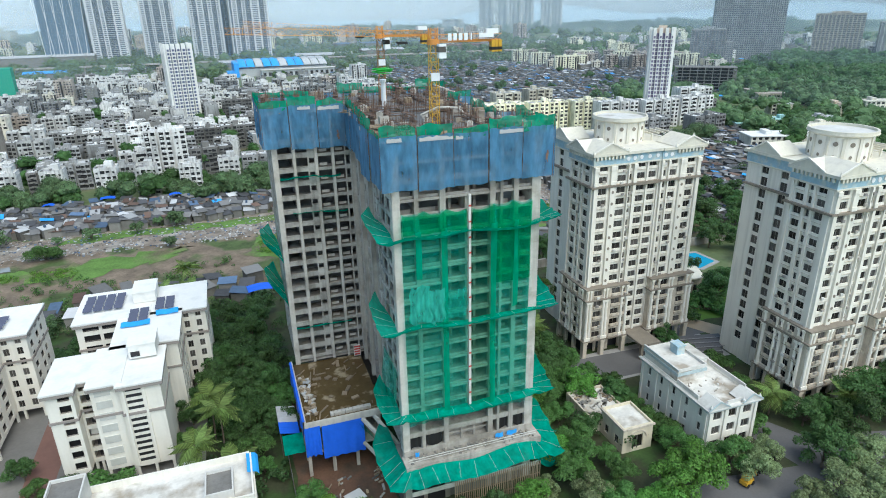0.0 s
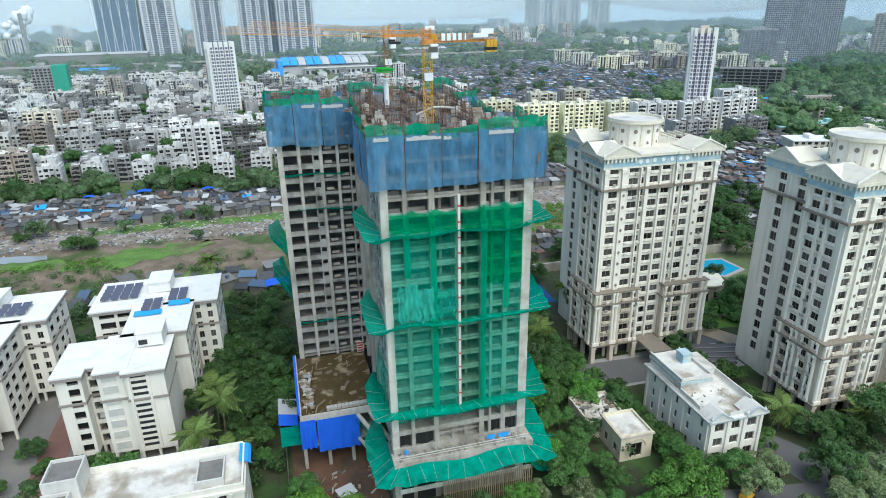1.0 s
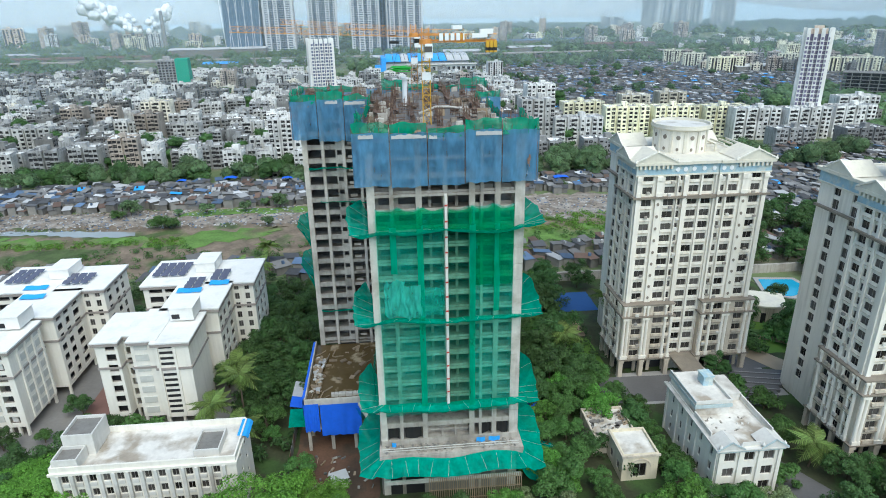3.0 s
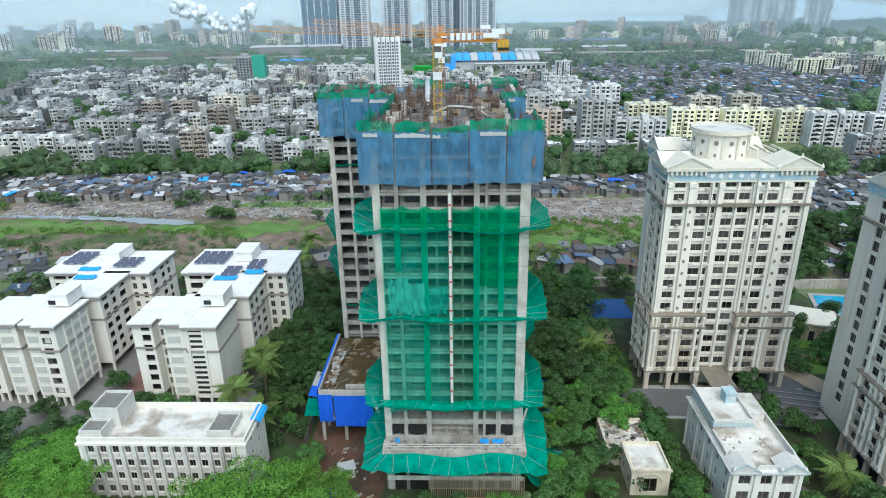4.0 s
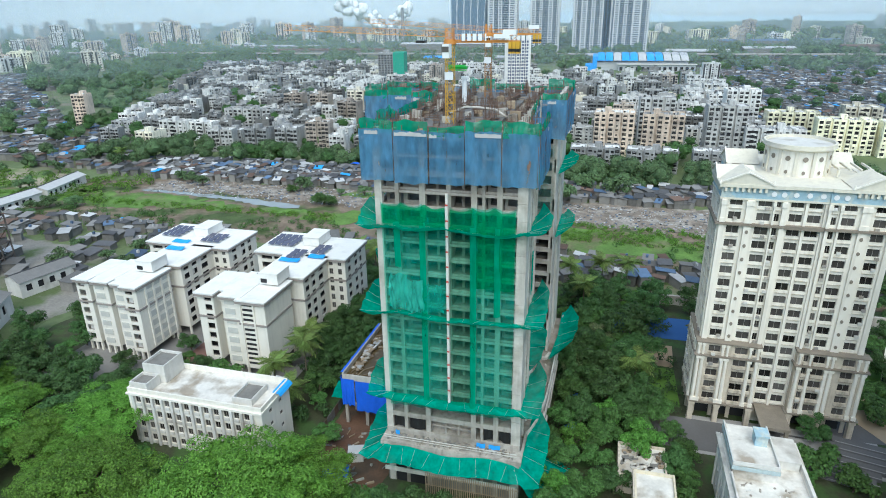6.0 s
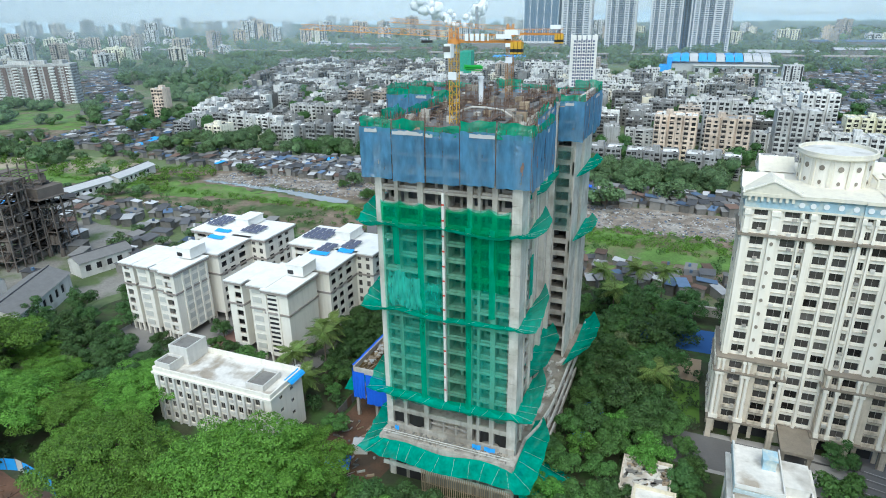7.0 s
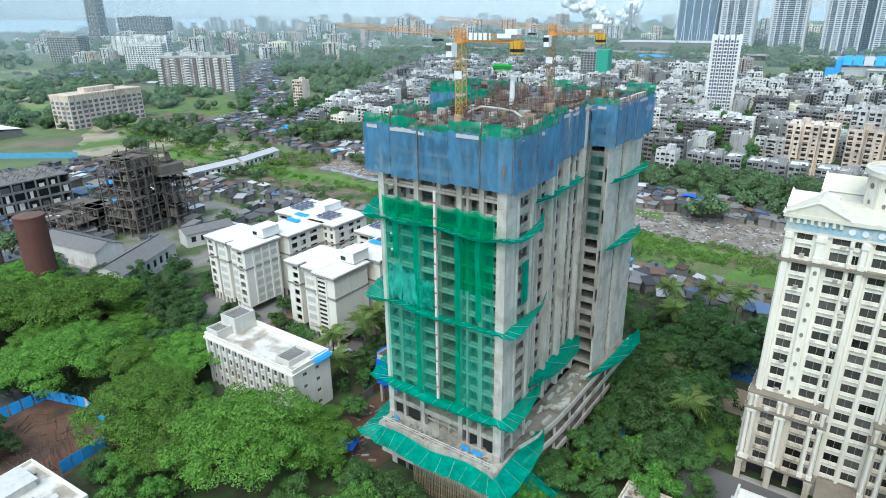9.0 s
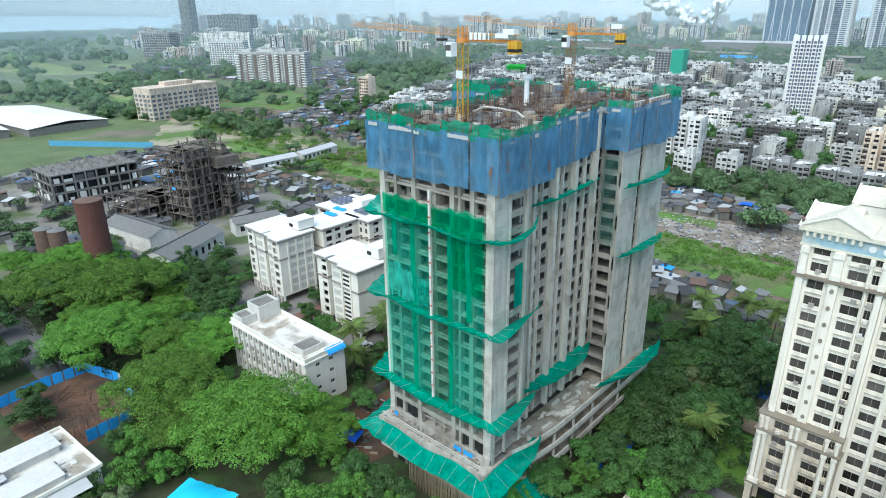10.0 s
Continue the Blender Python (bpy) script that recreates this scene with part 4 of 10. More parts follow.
# blue climbing screens round the top, panel by panel
RING = [(21.3, 91.9), (51.6, 91.9), (51.6, 107.2), (48.2, 108), (46.9, 132), (52.4, 132), (52.4, 154.6), (6.2, 154.6), (6.2, 132), (23.6, 132), (22.6, 108), (21.4, 107)]
rnd = random.Random(11)
for (x0, y0), (x1, y1) in zip(RING, RING[1:] + RING[:1]):
    length = math.hypot(x1 - x0, y1 - y0)
    k = max(1, round(length / 6.4))
    for i in range(k):
        a, c = (i + 0.015) / k, (i + 0.985) / k
        px0, py0, px1, py1 = x0 + (x1 - x0) * a, y0 + (y1 - y0) * a, x0 + (x1 - x0) * c, y0 + (y1 - y0) * c
        nx, ny = (y1 - y0) / length, -(x1 - x0) / length
        zb, zt, s = 64.4 + rnd.uniform(-0.35, 0.35), 73.0 + rnd.uniform(-0.25, 0.3), rnd.uniform(0, 50)
        lean = rnd.uniform(-0.12, 0.12)
        panel = Mesh().sheet(lambda u, v: (px0 + (px1 - px0) * u + nx * (0.035 * math.sin(u * 3.14 * 4) + lean + 0.12 * noise.noise(Vector((u * 3, v * 4, s)))),
                                            py0 + (py1 - py0) * u + ny * (0.035 * math.sin(u * 3.14 * 4) + lean + 0.12 * noise.noise(Vector((u * 3, v * 4, s)))),
                                            zb + (zt - zb) * v + (0.3 * noise.noise(Vector((u * 5, s, 0))) if v in (0, 1) else 0)), 12, 10)
        sp = part("screen_panel", panel, NET_B, tower, "weathered blue mesh screen panel", smooth=True)
        fr = Mesh()
        for u in (0.0, 0.25, 0.5, 0.75, 1.0):
            fr.bar((px0 + (px1 - px0) * u - nx * 0.3, py0 + (py1 - py0) * u - ny * 0.3, zb), (px0 + (px1 - px0) * u - nx * 0.3, py0 + (py1 - py0) * u - ny * 0.3, zt + 0.8), 0.05)
        for z in (zb + 0.3, zb + 2.2, zb + 4.2, zb + 6.3, zt - 0.1):
            fr.bar((px0 - nx * 0.3, py0 - ny * 0.3, z), (px1 - nx * 0.3, py1 - ny * 0.3, z), 0.05)
        part("panel_frame", fr, RUST, sp)
        if rnd.random() < 0.7:
            a0, a1 = sorted((rnd.uniform(0, 1), rnd.uniform(0, 1)))
            strip = Mesh().sheet(lambda u, v: (px0 + (px1 - px0) * (a0 + (a1 - a0) * u) + nx * 0.2, py0 + (py1 - py0) * (a0 + (a1 - a0) * u) + ny * 0.2, zt - 0.9 + v * (0.6 + 0.3 * noise.noise(Vector((u * 6, s, 1))))), 10, 2)
            part("plastic_strip", strip, SHEET_L, sp, "pale plastic strip")
        if rnd.random() < 0.45:
            a0, z0 = rnd.uniform(0.1, 0.8), zb + rnd.uniform(0.8, 5.5)
            rs_ = Mesh().sheet(lambda u, v: (px0 + (px1 - px0) * (a0 + 0.09 * u + 0.03 * noise.noise(Vector((v * 5, s, 1)))) + nx * 0.26, py0 + (py1 - py0) * (a0 + 0.09 * u + 0.03 * noise.noise(Vector((v * 5, s, 1)))) + ny * 0.26, z0 + 1.9 * v + 0.3 * noise.noise(Vector((u * 3, s, 4)))), 4, 8, keep=lambda u, v: noise.noise(Vector((u * 4, v * 5, s))) > -0.12)
            part("torn_patch", rs_, RUSTNET, sp, "torn rust-brown patch")
        gh = rnd.uniform(1.1, 2.6)
        if rnd.random() < 0.88:
            top = Mesh().sheet(lambda u, v: (px0 + (px1 - px0) * u - nx * (0.3 + 0.5 * noise.noise(Vector((u * 4, v * 2, s)))), py0 + (py1 - py0) * u - ny * (0.3 + 0.5 * noise.noise(Vector((u * 4, v * 2, s)))),
                                              zt - 0.7 + v * (gh + 0.9 * noise.noise(Vector((u * 2.5, s, 3))))), 10, 4)
            part("parapet_net", top, NET_T, tower, "green net draped along the top edge", smooth=True)

# the working deck: starter bars, column forms, props and clutter
part("working_deck", Mesh().prism([(22.6, 93), (50.4, 93), (50.4, 106), (46.6, 107), (46.2, 133), (51.3, 133), (51.3, 153.6), (7.3, 153.6), (7.3, 133), (24.2, 133), (23.6, 107), (22.6, 106)], 71.2, 71.6), SLABDUST, tower)
rnd = random.Random(21)
spots = [(x, y) for y in (94.3, 98, 101.6, 105, 109, 113, 117, 121, 125, 129, 132) for x in (25, 28.4, 32, 36.5, 40.6, 45)]
spots += [(x, y) for y in (135, 139, 144, 149, 152.3) for x in (9, 12.5, 16.5, 20.5, 25, 29, 37, 41, 45, 49.5)]
spots += [(49, 94.5), (49, 98), (49, 102), (23.8, 101), (23.8, 97)]
for x, y in spots:
    if rnd.random() < 0.12:
        continue
    x, y = x + rnd.uniform(-0.7, 0.7), y + rnd.uniform(-0.7, 0.7)
    b = Mesh()
    w, d, top = rnd.choice([(1.2, 0.4), (0.5, 1.4), (0.6, 0.6), (2.2, 0.35), (0.35, 2.2)]) + (rnd.uniform(1.9, 4.2),)
    for k in range(rnd.randint(8, 15)):
        bx, by = x + rnd.uniform(-w, w), y + rnd.uniform(-d, d)
        b.bar((bx, by, 71.6), (bx + rnd.uniform(-0.18, 0.18), by + rnd.uniform(-0.18, 0.18), 71.6 + top * rnd.uniform(0.7, 1.05)), 0.035, 3)
    for k in range(3):
        z = 71.8 + top * 0.2 * k
        b.box(x - w, y - d, z, x + w, y + d, z + 0.05)
    tagged(part("rebar_cage", b, RUST, tower), "bundle of rusty starter bars", kind="stuff")
for i in range(120):
    x, y = rnd.choice(spots)
    x, y = x + rnd.uniform(-1.6, 1.6), y + rnd.uniform(-1.6, 1.6)
    b = Mesh()
    kind = rnd.random()
    if kind < 0.5:
        for k in range(rnd.randint(4, 9)):
            b.rbox((x + rnd.uniform(-1, 1), y + rnd.uniform(-1, 1), 71.75 + 0.09 * k), (rnd.uniform(1.5, 3.4), rnd.uniform(0.12, 0.5), 0.08), rnd.uniform(0, 180))
        tagged(part("timber_pile", b, TIMBER, tower), kind="stuff")
    else:
        s = rnd.uniform(0.8, 1.9)
        b.rbox((x, y, 71.6 + s * 0.55), (s, s * rnd.uniform(0.3, 0.8), s * 1.1), rnd.uniform(-8, 8)).rbox((x, y, 71.65 + s * 1.1), (s * 1.1, s * 0.2, 0.12), rnd.uniform(0, 90))
        part("column_form", b, rnd.choice([CONC, CONC_L, CONC_L, TIMBER, SLABDUST]), tower)
part("pump_boom", Mesh().cyl(31.1, 127.3, 71.6, 77.5, 0.55, 0.5, 12).cyl(31.1, 127.3, 77.5, 78.0, 0.7, 0.7, 12), WHITEP, tower, "white concrete placing post")
line = Mesh()
pts = [(33, 108, 73.4), (36, 107.6, 74.6), (38.5, 108.6, 74.4), (41, 110.4, 73.8), (43, 111, 72.4)]
for p, q in zip(pts, pts[1:]):
    line.bar(p, q, 0.22, 8)
part("pump_line", line, CONC_L, tower, "pale concrete delivery pipe")
bun = thing("formwork_bundle", "bright green formwork bundle slung from the crane", "formwork", at=pose(30.2, 124.5, 80.0, 8, 0, 20))
b = Mesh()
for k in range(22):
    b.rbox((rnd.uniform(-0.3, 0.3), rnd.uniform(-0.9, 0.9), rnd.uniform(-0.5, 0.4)), (rnd.uniform(2.8, 4.0), 0.2, 0.12), rnd.uniform(-9, 9), ry=rnd.uniform(-5, 5))
tagged(part("green_panels", b, GREENP, bun), kind="stuff")
part("sling", Mesh().bar((-1.4, 0, 0.4), (0, 0, 5.5), 0.03).bar((1.4, 0, 0.4), (0, 0, 5.5), 0.03).bar((0, 0, 5.5), (0.05, 0, 7.5), 0.03), BLACKP, bun)


# ---- tower cranes ----
def lattice(b, p, q, w, seg, r, tri=False):
    """A braced lattice from p to q."""
    p, q = Vector(p), Vector(q)
    way = (q - p).normalized()
    side = way.cross(Vector((0, 0, 1)))
    side = Vector((1, 0, 0)) if side.length < 0.1 else side.normalized()
    up = side.cross(way)
    corners = [(-0.5, 0), (0.5, 0), (0, 0.85)] if tri else [(-0.5, -0.5), (0.5, -0.5), (0.5, 0.5), (-0.5, 0.5)]
    at = lambda i, k: p + (q - p) * (i / seg) + side * (corners[k][0] * w) + up * (corners[k][1] * w)
    for k in range(len(corners)):
        b.bar(at(0, k), at(seg, k), r)
        j = (k + 1) % len(corners)
        for i in range(seg):
            b.bar(at(i, k), at(i + 1, j) if i % 2 else at(i + 1, j), r * 0.6, 3)
            b.bar(at(i, k), at(i, j), r * 0.6, 3)


def tower_crane(x, y, z0, z1, tip, back, label, sign, paint):
    crane = thing("tower_crane", label, "crane", "cranes on the tower", pose(x, y, 0))
    b = Mesh()
    lattice(b, (0, 0, z0), (0, 0, z1), 1.35, int((z1 - z0) / 1.35), 0.075)
    part("mast", b, paint, crane, "lattice mast")
    part("slewing_ring", Mesh().cyl(0, 0, z1, z1 + 0.8, 1.1, 1.0, 16), ORANGE, crane)
    b = Mesh()
    d = Vector((tip[0] - x, tip[1] - y, 0)).normalized()
    e = Vector((back[0] - x, back[1] - y, 0))
    lattice(b, d * 1 + Vector((0, 0, z1 + 1.2)), Vector((tip[0] - x, tip[1] - y, tip[2])), 1.1, 24, 0.042, True)
    part("jib", b, ORANGE, crane, "long orange lattice jib")
    b = Mesh()
    lattice(b, Vector((0, 0, z1 + 0.9)), e + Vector((0, 0, z1 + 0.9)), 1.2, 7, 0.06)
    b.bar((0, 0, z1 + 0.6), e + Vector((0, 0, z1 + 0.45)), 0.22)
    part("counter_jib", b, ORANGE, crane)
    b = Mesh()
    lattice(b, (0, 0, z1 + 0.8), (0, 0, z1 + 2.6), 1.2, 2, 0.1)
    part("apex_frame", b, ORANGE, crane)
    rz = math.degrees(math.atan2(e.y, e.x))
    en = e.normalized()
    b = Mesh()
    for k in range(3):
        b.rbox(e * 0.93 + Vector((0, 0, z1 - 0.5)) + en * (k - 1) * 0.65, (0.55, 1.3, 1.9), rz)
    part("counterweight", b, YELLOW, crane, "yellow and black counterweights")
    b = Mesh()
    for k in range(3):
        b.rbox(e * 0.93 + Vector((0, 0, z1 - 0.6 - 0.3)) + en * (k - 1) * 0.65, (0.58, 1.34, 0.5), rz)
    part("stripe", b, BLACKP, crane)
    part("winch_housing", Mesh().rbox(e * 0.86 + Vector((0, 0, z1 + 1.9)), (2.2, 1.3, 0.8), rz), WHITEP, crane, "white winch housing")
    cab = part("cab", Mesh().rbox(d * 0.3 + Vector((d.y * -1.5, d.x * 1.5 - 0.4, z1 - 0.9)) + en * 0.8 + Vector((0, -1.4, 0)), (1.2, 1.4, 2.2), rz), WHITEP, crane, "white driver's cab")
    part("cab_window", Mesh().rbox(d * 0.3 + Vector((d.y * -1.5, d.x * 1.5 - 0.4, z1 - 0.6)) + en * 0.8 + Vector((-0.1, -1.45, 0)), (1.24, 1.4, 0.9), rz), GLASS, cab)
    part("mast_box", Mesh().box(-0.75, -0.95, z0 + 8.2, 0.75, -0.8, z0 + 9.5), WHITEP, crane, "white notice board on the mast")
    if sign:
        # five white bars on the counter jib
        b = Mesh()
        side = Vector((en.y, -en.x, 0))
        for k in range(5):
            b.rbox(e * 0.17 + en * (0.95 * k + 0.6) + side * 0.85 + Vector((0, 0, z1 + 1.15)), (0.62 if k < 4 else 0.22, 0.06, 1.15), rz)
        part("sign_bar", b, WHITEP, crane, "upright white bars")
        part("sign_board", Mesh().rbox(e * 0.76 + side * 0.86 + Vector((0, 0, z1 + 1.3)), (2.6, 0.08, 0.7), rz), WHITEP, crane)
    b = Mesh()
    hook = Vector((tip[0] - x, tip[1] - y, 0)) * 0.16
    b.rbox(hook + Vector((0, 0, z1 + 0.4)), (1.6, 1.2, 0.4), rz)
    part("trolley", b, BLACKP, crane)
    return crane


tower_crane(34.2, 103.6, 71.6, 85.6, (1.5, 107, 88.0), (46.2, 103.2), "yellow and orange tower crane standing on the unfinished tower", True, YELLOW)
tower_crane(33.8, 139.2, 71.6, 85.4, (5.4, 137.1, 88.6), (45.2, 140.3), "orange tower crane at the back of the unfinished tower", False, mat("rusted_orange_mast", (0.3, 0.15, 0.06), var=0.3, fine=3))

# ---- podium of the tower ----
podium = thing("podium", "unfinished concrete car-park podium with a wet brown deck", "building")
part("deck", Mesh().prism([(7, 108.5), (23.2, 108.5), (23.2, 133), (7, 133)], 12.2, 12.7), WETDECK, podium, "brown puddled deck")
b = Mesh().box(6.6, 108.1, 12.0, 7.0, 133, 13.9).box(7.0, 108.1, 12.0, 23.2, 108.5, 13.5)
part("parapet", b, CONC_L, podium)
b = Mesh()
for x in (7, 12, 17, 22):
    for y in (108.8, 114, 120, 126, 132):
        b.box(x - 0.35, y - 0.35, 0, x + 0.35, y + 0.35, 12.2)
b.box(6.6, 108.1, 5.8, 23.2, 133, 6.2)
part("frame", b, CONC, podium)
b = Mesh()
for k in range(26):
    b.rbox((rnd.uniform(7.4, 22.6), rnd.choice([rnd.uniform(109, 113), rnd.uniform(126, 132), rnd.uniform(110, 131)]), 12.8), (rnd.uniform(0.4, 2.8), rnd.uniform(0.1, 0.4), 0.15), rnd.choice([5, 85, 45]) + rnd.uniform(-10, 10))
for k in range(9):
    b.bar((8.0 + 0.1 * k, 110 + 0.7 * k, 12.9 + 0.05 * k), (9.4 + 0.15 * k, 122 + 0.7 * k, 12.95 + 0.05 * k), 0.12)
for k in range(14):
    b.rbox((rnd.uniform(9, 21), rnd.uniform(110, 131), 12.85), (rnd.uniform(0.5, 2.4), rnd.uniform(0.4, 1.2), 0.3), rnd.uniform(0, 90))
tagged(part("timber_pile", b, TIMBER, podium), kind="stuff")


def hanging_tarp(p0, p1, z0, z1, material, label, name="tarpaulin", seed=0.0, waves=9):
    return tagged(part(name, Mesh().sheet(lambda u, v: (p0[0] + (p1[0] - p0[0]) * u + (0.16 * math.sin(u * waves * 3) + 0.3 * noise.noise(Vector((u * 5, v * 2, seed)))) * (1 - v) * (p1[1] - p0[1]) / max(1, math.dist(p0, p1)),
                                                    p0[1] + (p1[1] - p0[1]) * u - (0.16 * math.sin(u * waves * 3) + 0.3 * noise.noise(Vector((u * 5, v * 2, seed)))) * (1 - v) * (p1[0] - p0[0]) / max(1, math.dist(p0, p1)),
                                                    z0 + (z1 - z0) * v + 0.4 * noise.noise(Vector((u * 6, seed, 2))) * (1 - v)), 40, 6), material, smooth=True), label, "tarpaulin")


hanging_tarp((6.4, 107.8), (9.6, 107.8), 5.6, 12.6, TARP, "bright blue tarpaulin hung from the podium edge", seed=1)
hanging_tarp((9.9, 107.7), (18.6, 107.7), 4.4, 12.4, TARP, "bright blue tarpaulin hung from the podium edge", seed=2)
hanging_tarp((6.3, 132), (6.3, 108), 9.4, 13.2, TARP, "bright blue tarpaulin along the podium parapet", seed=3)
tagged(part("tarpaulin", Mesh().sheet(lambda u, v: (6.25 + 0.5 * v, 108.2 + 24.5 * u, 13.98 + 0.06 * math.sin(30 * u) + 0.05 * noise.noise(Vector((u * 20, v, 3)))), 30, 3), TARP, smooth=True), "blue sheet folded over the podium parapet", "tarpaulin")
crates = thing("block_stack", "row of pale concrete blocks stacked on the wet deck", "blocks")
for k in range(11):
    part("block", Mesh().rbox((12.6 + 0.78 * k, 110.4, 13.05), (0.7, 0.9, 0.7), rnd.uniform(-4, 4)), CONC_L, crates)
heap = Mesh()
for k in range(60):
    heap.rbox((rnd.uniform(7.6, 9.6), rnd.uniform(110, 128), 12.9 + rnd.uniform(0, 0.5)), (rnd.uniform(0.3, 1.4), rnd.uniform(0.2, 0.9), rnd.uniform(0.1, 0.5)), rnd.uniform(0, 180), rnd.randint(0, 2))
stuff("deck_heap", heap, [CONC_L, TIMBER, SHEET_L], "heaped pale rubble and boards along the deck's edge", "rubble")
board = thing("site_board", "red and white site board by the rear wing", "sign", at=pose(22.4, 131.5, 12.7))
part("panel", Mesh().box(-0.8, -0.06, 0.5, 0.8, 0.0, 3.4), OLDWHITE, board)
for k in range(4):
    part("stripe", Mesh().box(-0.7, -0.09, 0.7 + 0.68 * k, 0.7, -0.065, 1.1 + 0.68 * k), REDP, board)
for px in (-0.7, 0.7):
    part("post", Mesh().bar((px, 0.1, 0), (px, 0.1, 3.4), 0.05), STEEL_D, board)
lean = thing("lean_to", "lean-to shed roofed with grey and blue sheets beside the podium", "shed", at=pose(3.9, 121.5, 0))
for k in range(5):
    part("roof_sheet", Mesh().rbox((0, -4.2 + 2.1 * k, 6.2), (4.2, 2.05, 0.1), 0, 0, 0, 12), TARP if k in (0, 1) else SHEET_L, lean)
for px, pz in ((-1.9, 6.5), (1.9, 5.7)):
    for py in (-4.8, 0, 4.8):
        part("post", Mesh().bar((px, py, 0), (px, py, pz), 0.1), STEEL_D, lean)
tagged(part("safety_net", Mesh().sheet(lambda u, v: (2.2 + 4.2 * u, 110.4 + 4.6 * v, 5.2 + 1.6 * v + 0.4 * noise.noise(Vector((u * 3, v * 3, 2)))), 12, 8), NET_A, smooth=True), "green net slung between the fence and the podium", "net")
east_pod = thing("podium_wing", "unfinished curved podium wing with broken parapets", "building")
curve = [(50.6, 99), (52, 104), (52.8, 111), (53, 118), (53, 126), (53, 138), (53, 152)]
for z in (11.2, 7.4, 3.6):
    b = Mesh().prism([(46, 99), *curve, (46, 152)], z - 0.4, z)
    part("deck", b, SLABDUST, east_pod)
    for (x0, y0), (x1, y1) in zip(curve, curve[1:]):
        y1 -= 0.02
        part("parapet", Mesh().add([(x0, y0, z), (x1, y1, z), (x1, y1, z + 1.1), (x0, y0, z + 1.1), (x0 - 0.3, y0, z), (x1 - 0.3, y1, z), (x1 - 0.3, y1, z + 1.1), (x0 - 0.3, y0, z + 1.1)], [(0, 1, 2, 3), (3, 2, 6, 7), (7, 6, 5, 4), (0, 3, 7, 4), (1, 5, 6, 2), (0, 4, 5, 1)]), CONC_L, east_pod)
for x0, y0 in curve:
    part("column", Mesh().box(x0 - 0.65, y0 - 0.3, 0, x0 - 0.32, y0 + 0.3, 10.79), CONC_L, east_pod)
b = Mesh()
for k in range(34):
    b.rbox((rnd.uniform(47.5, 51.5), rnd.uniform(103, 132), 11.5), (rnd.uniform(0.4, 3), rnd.uniform(0.3, 0.9), rnd.uniform(0.2, 0.7)), rnd.uniform(60, 110))
tagged(part("rubble", b, CONC_L, east_pod, "pale rubble and panels"), kind="stuff")
hanging_tarp((50.9, 92.3), (51.1, 97.5), 7.0, 10.6, TARP, "bright blue tarpaulin at the tower corner", seed=6)
b = Mesh()
for k in range(190):
    b.rbox((rnd.uniform(24, 49), rnd.choice([rnd.uniform(91.6, 92.9), rnd.uniform(90.2, 92.9)]), 12.2), (rnd.uniform(0.15, 0.9), rnd.uniform(0.1, 0.4), rnd.uniform(0.08, 0.35)), rnd.uniform(0, 180), rnd.randint(0, 2))
stuff("ledge_debris", b, [CONC, CONC_D, SLABDUST], "broken concrete and blue scraps on the ledge", "debris")


# ---- the two cream towers ----
CF = 3.08


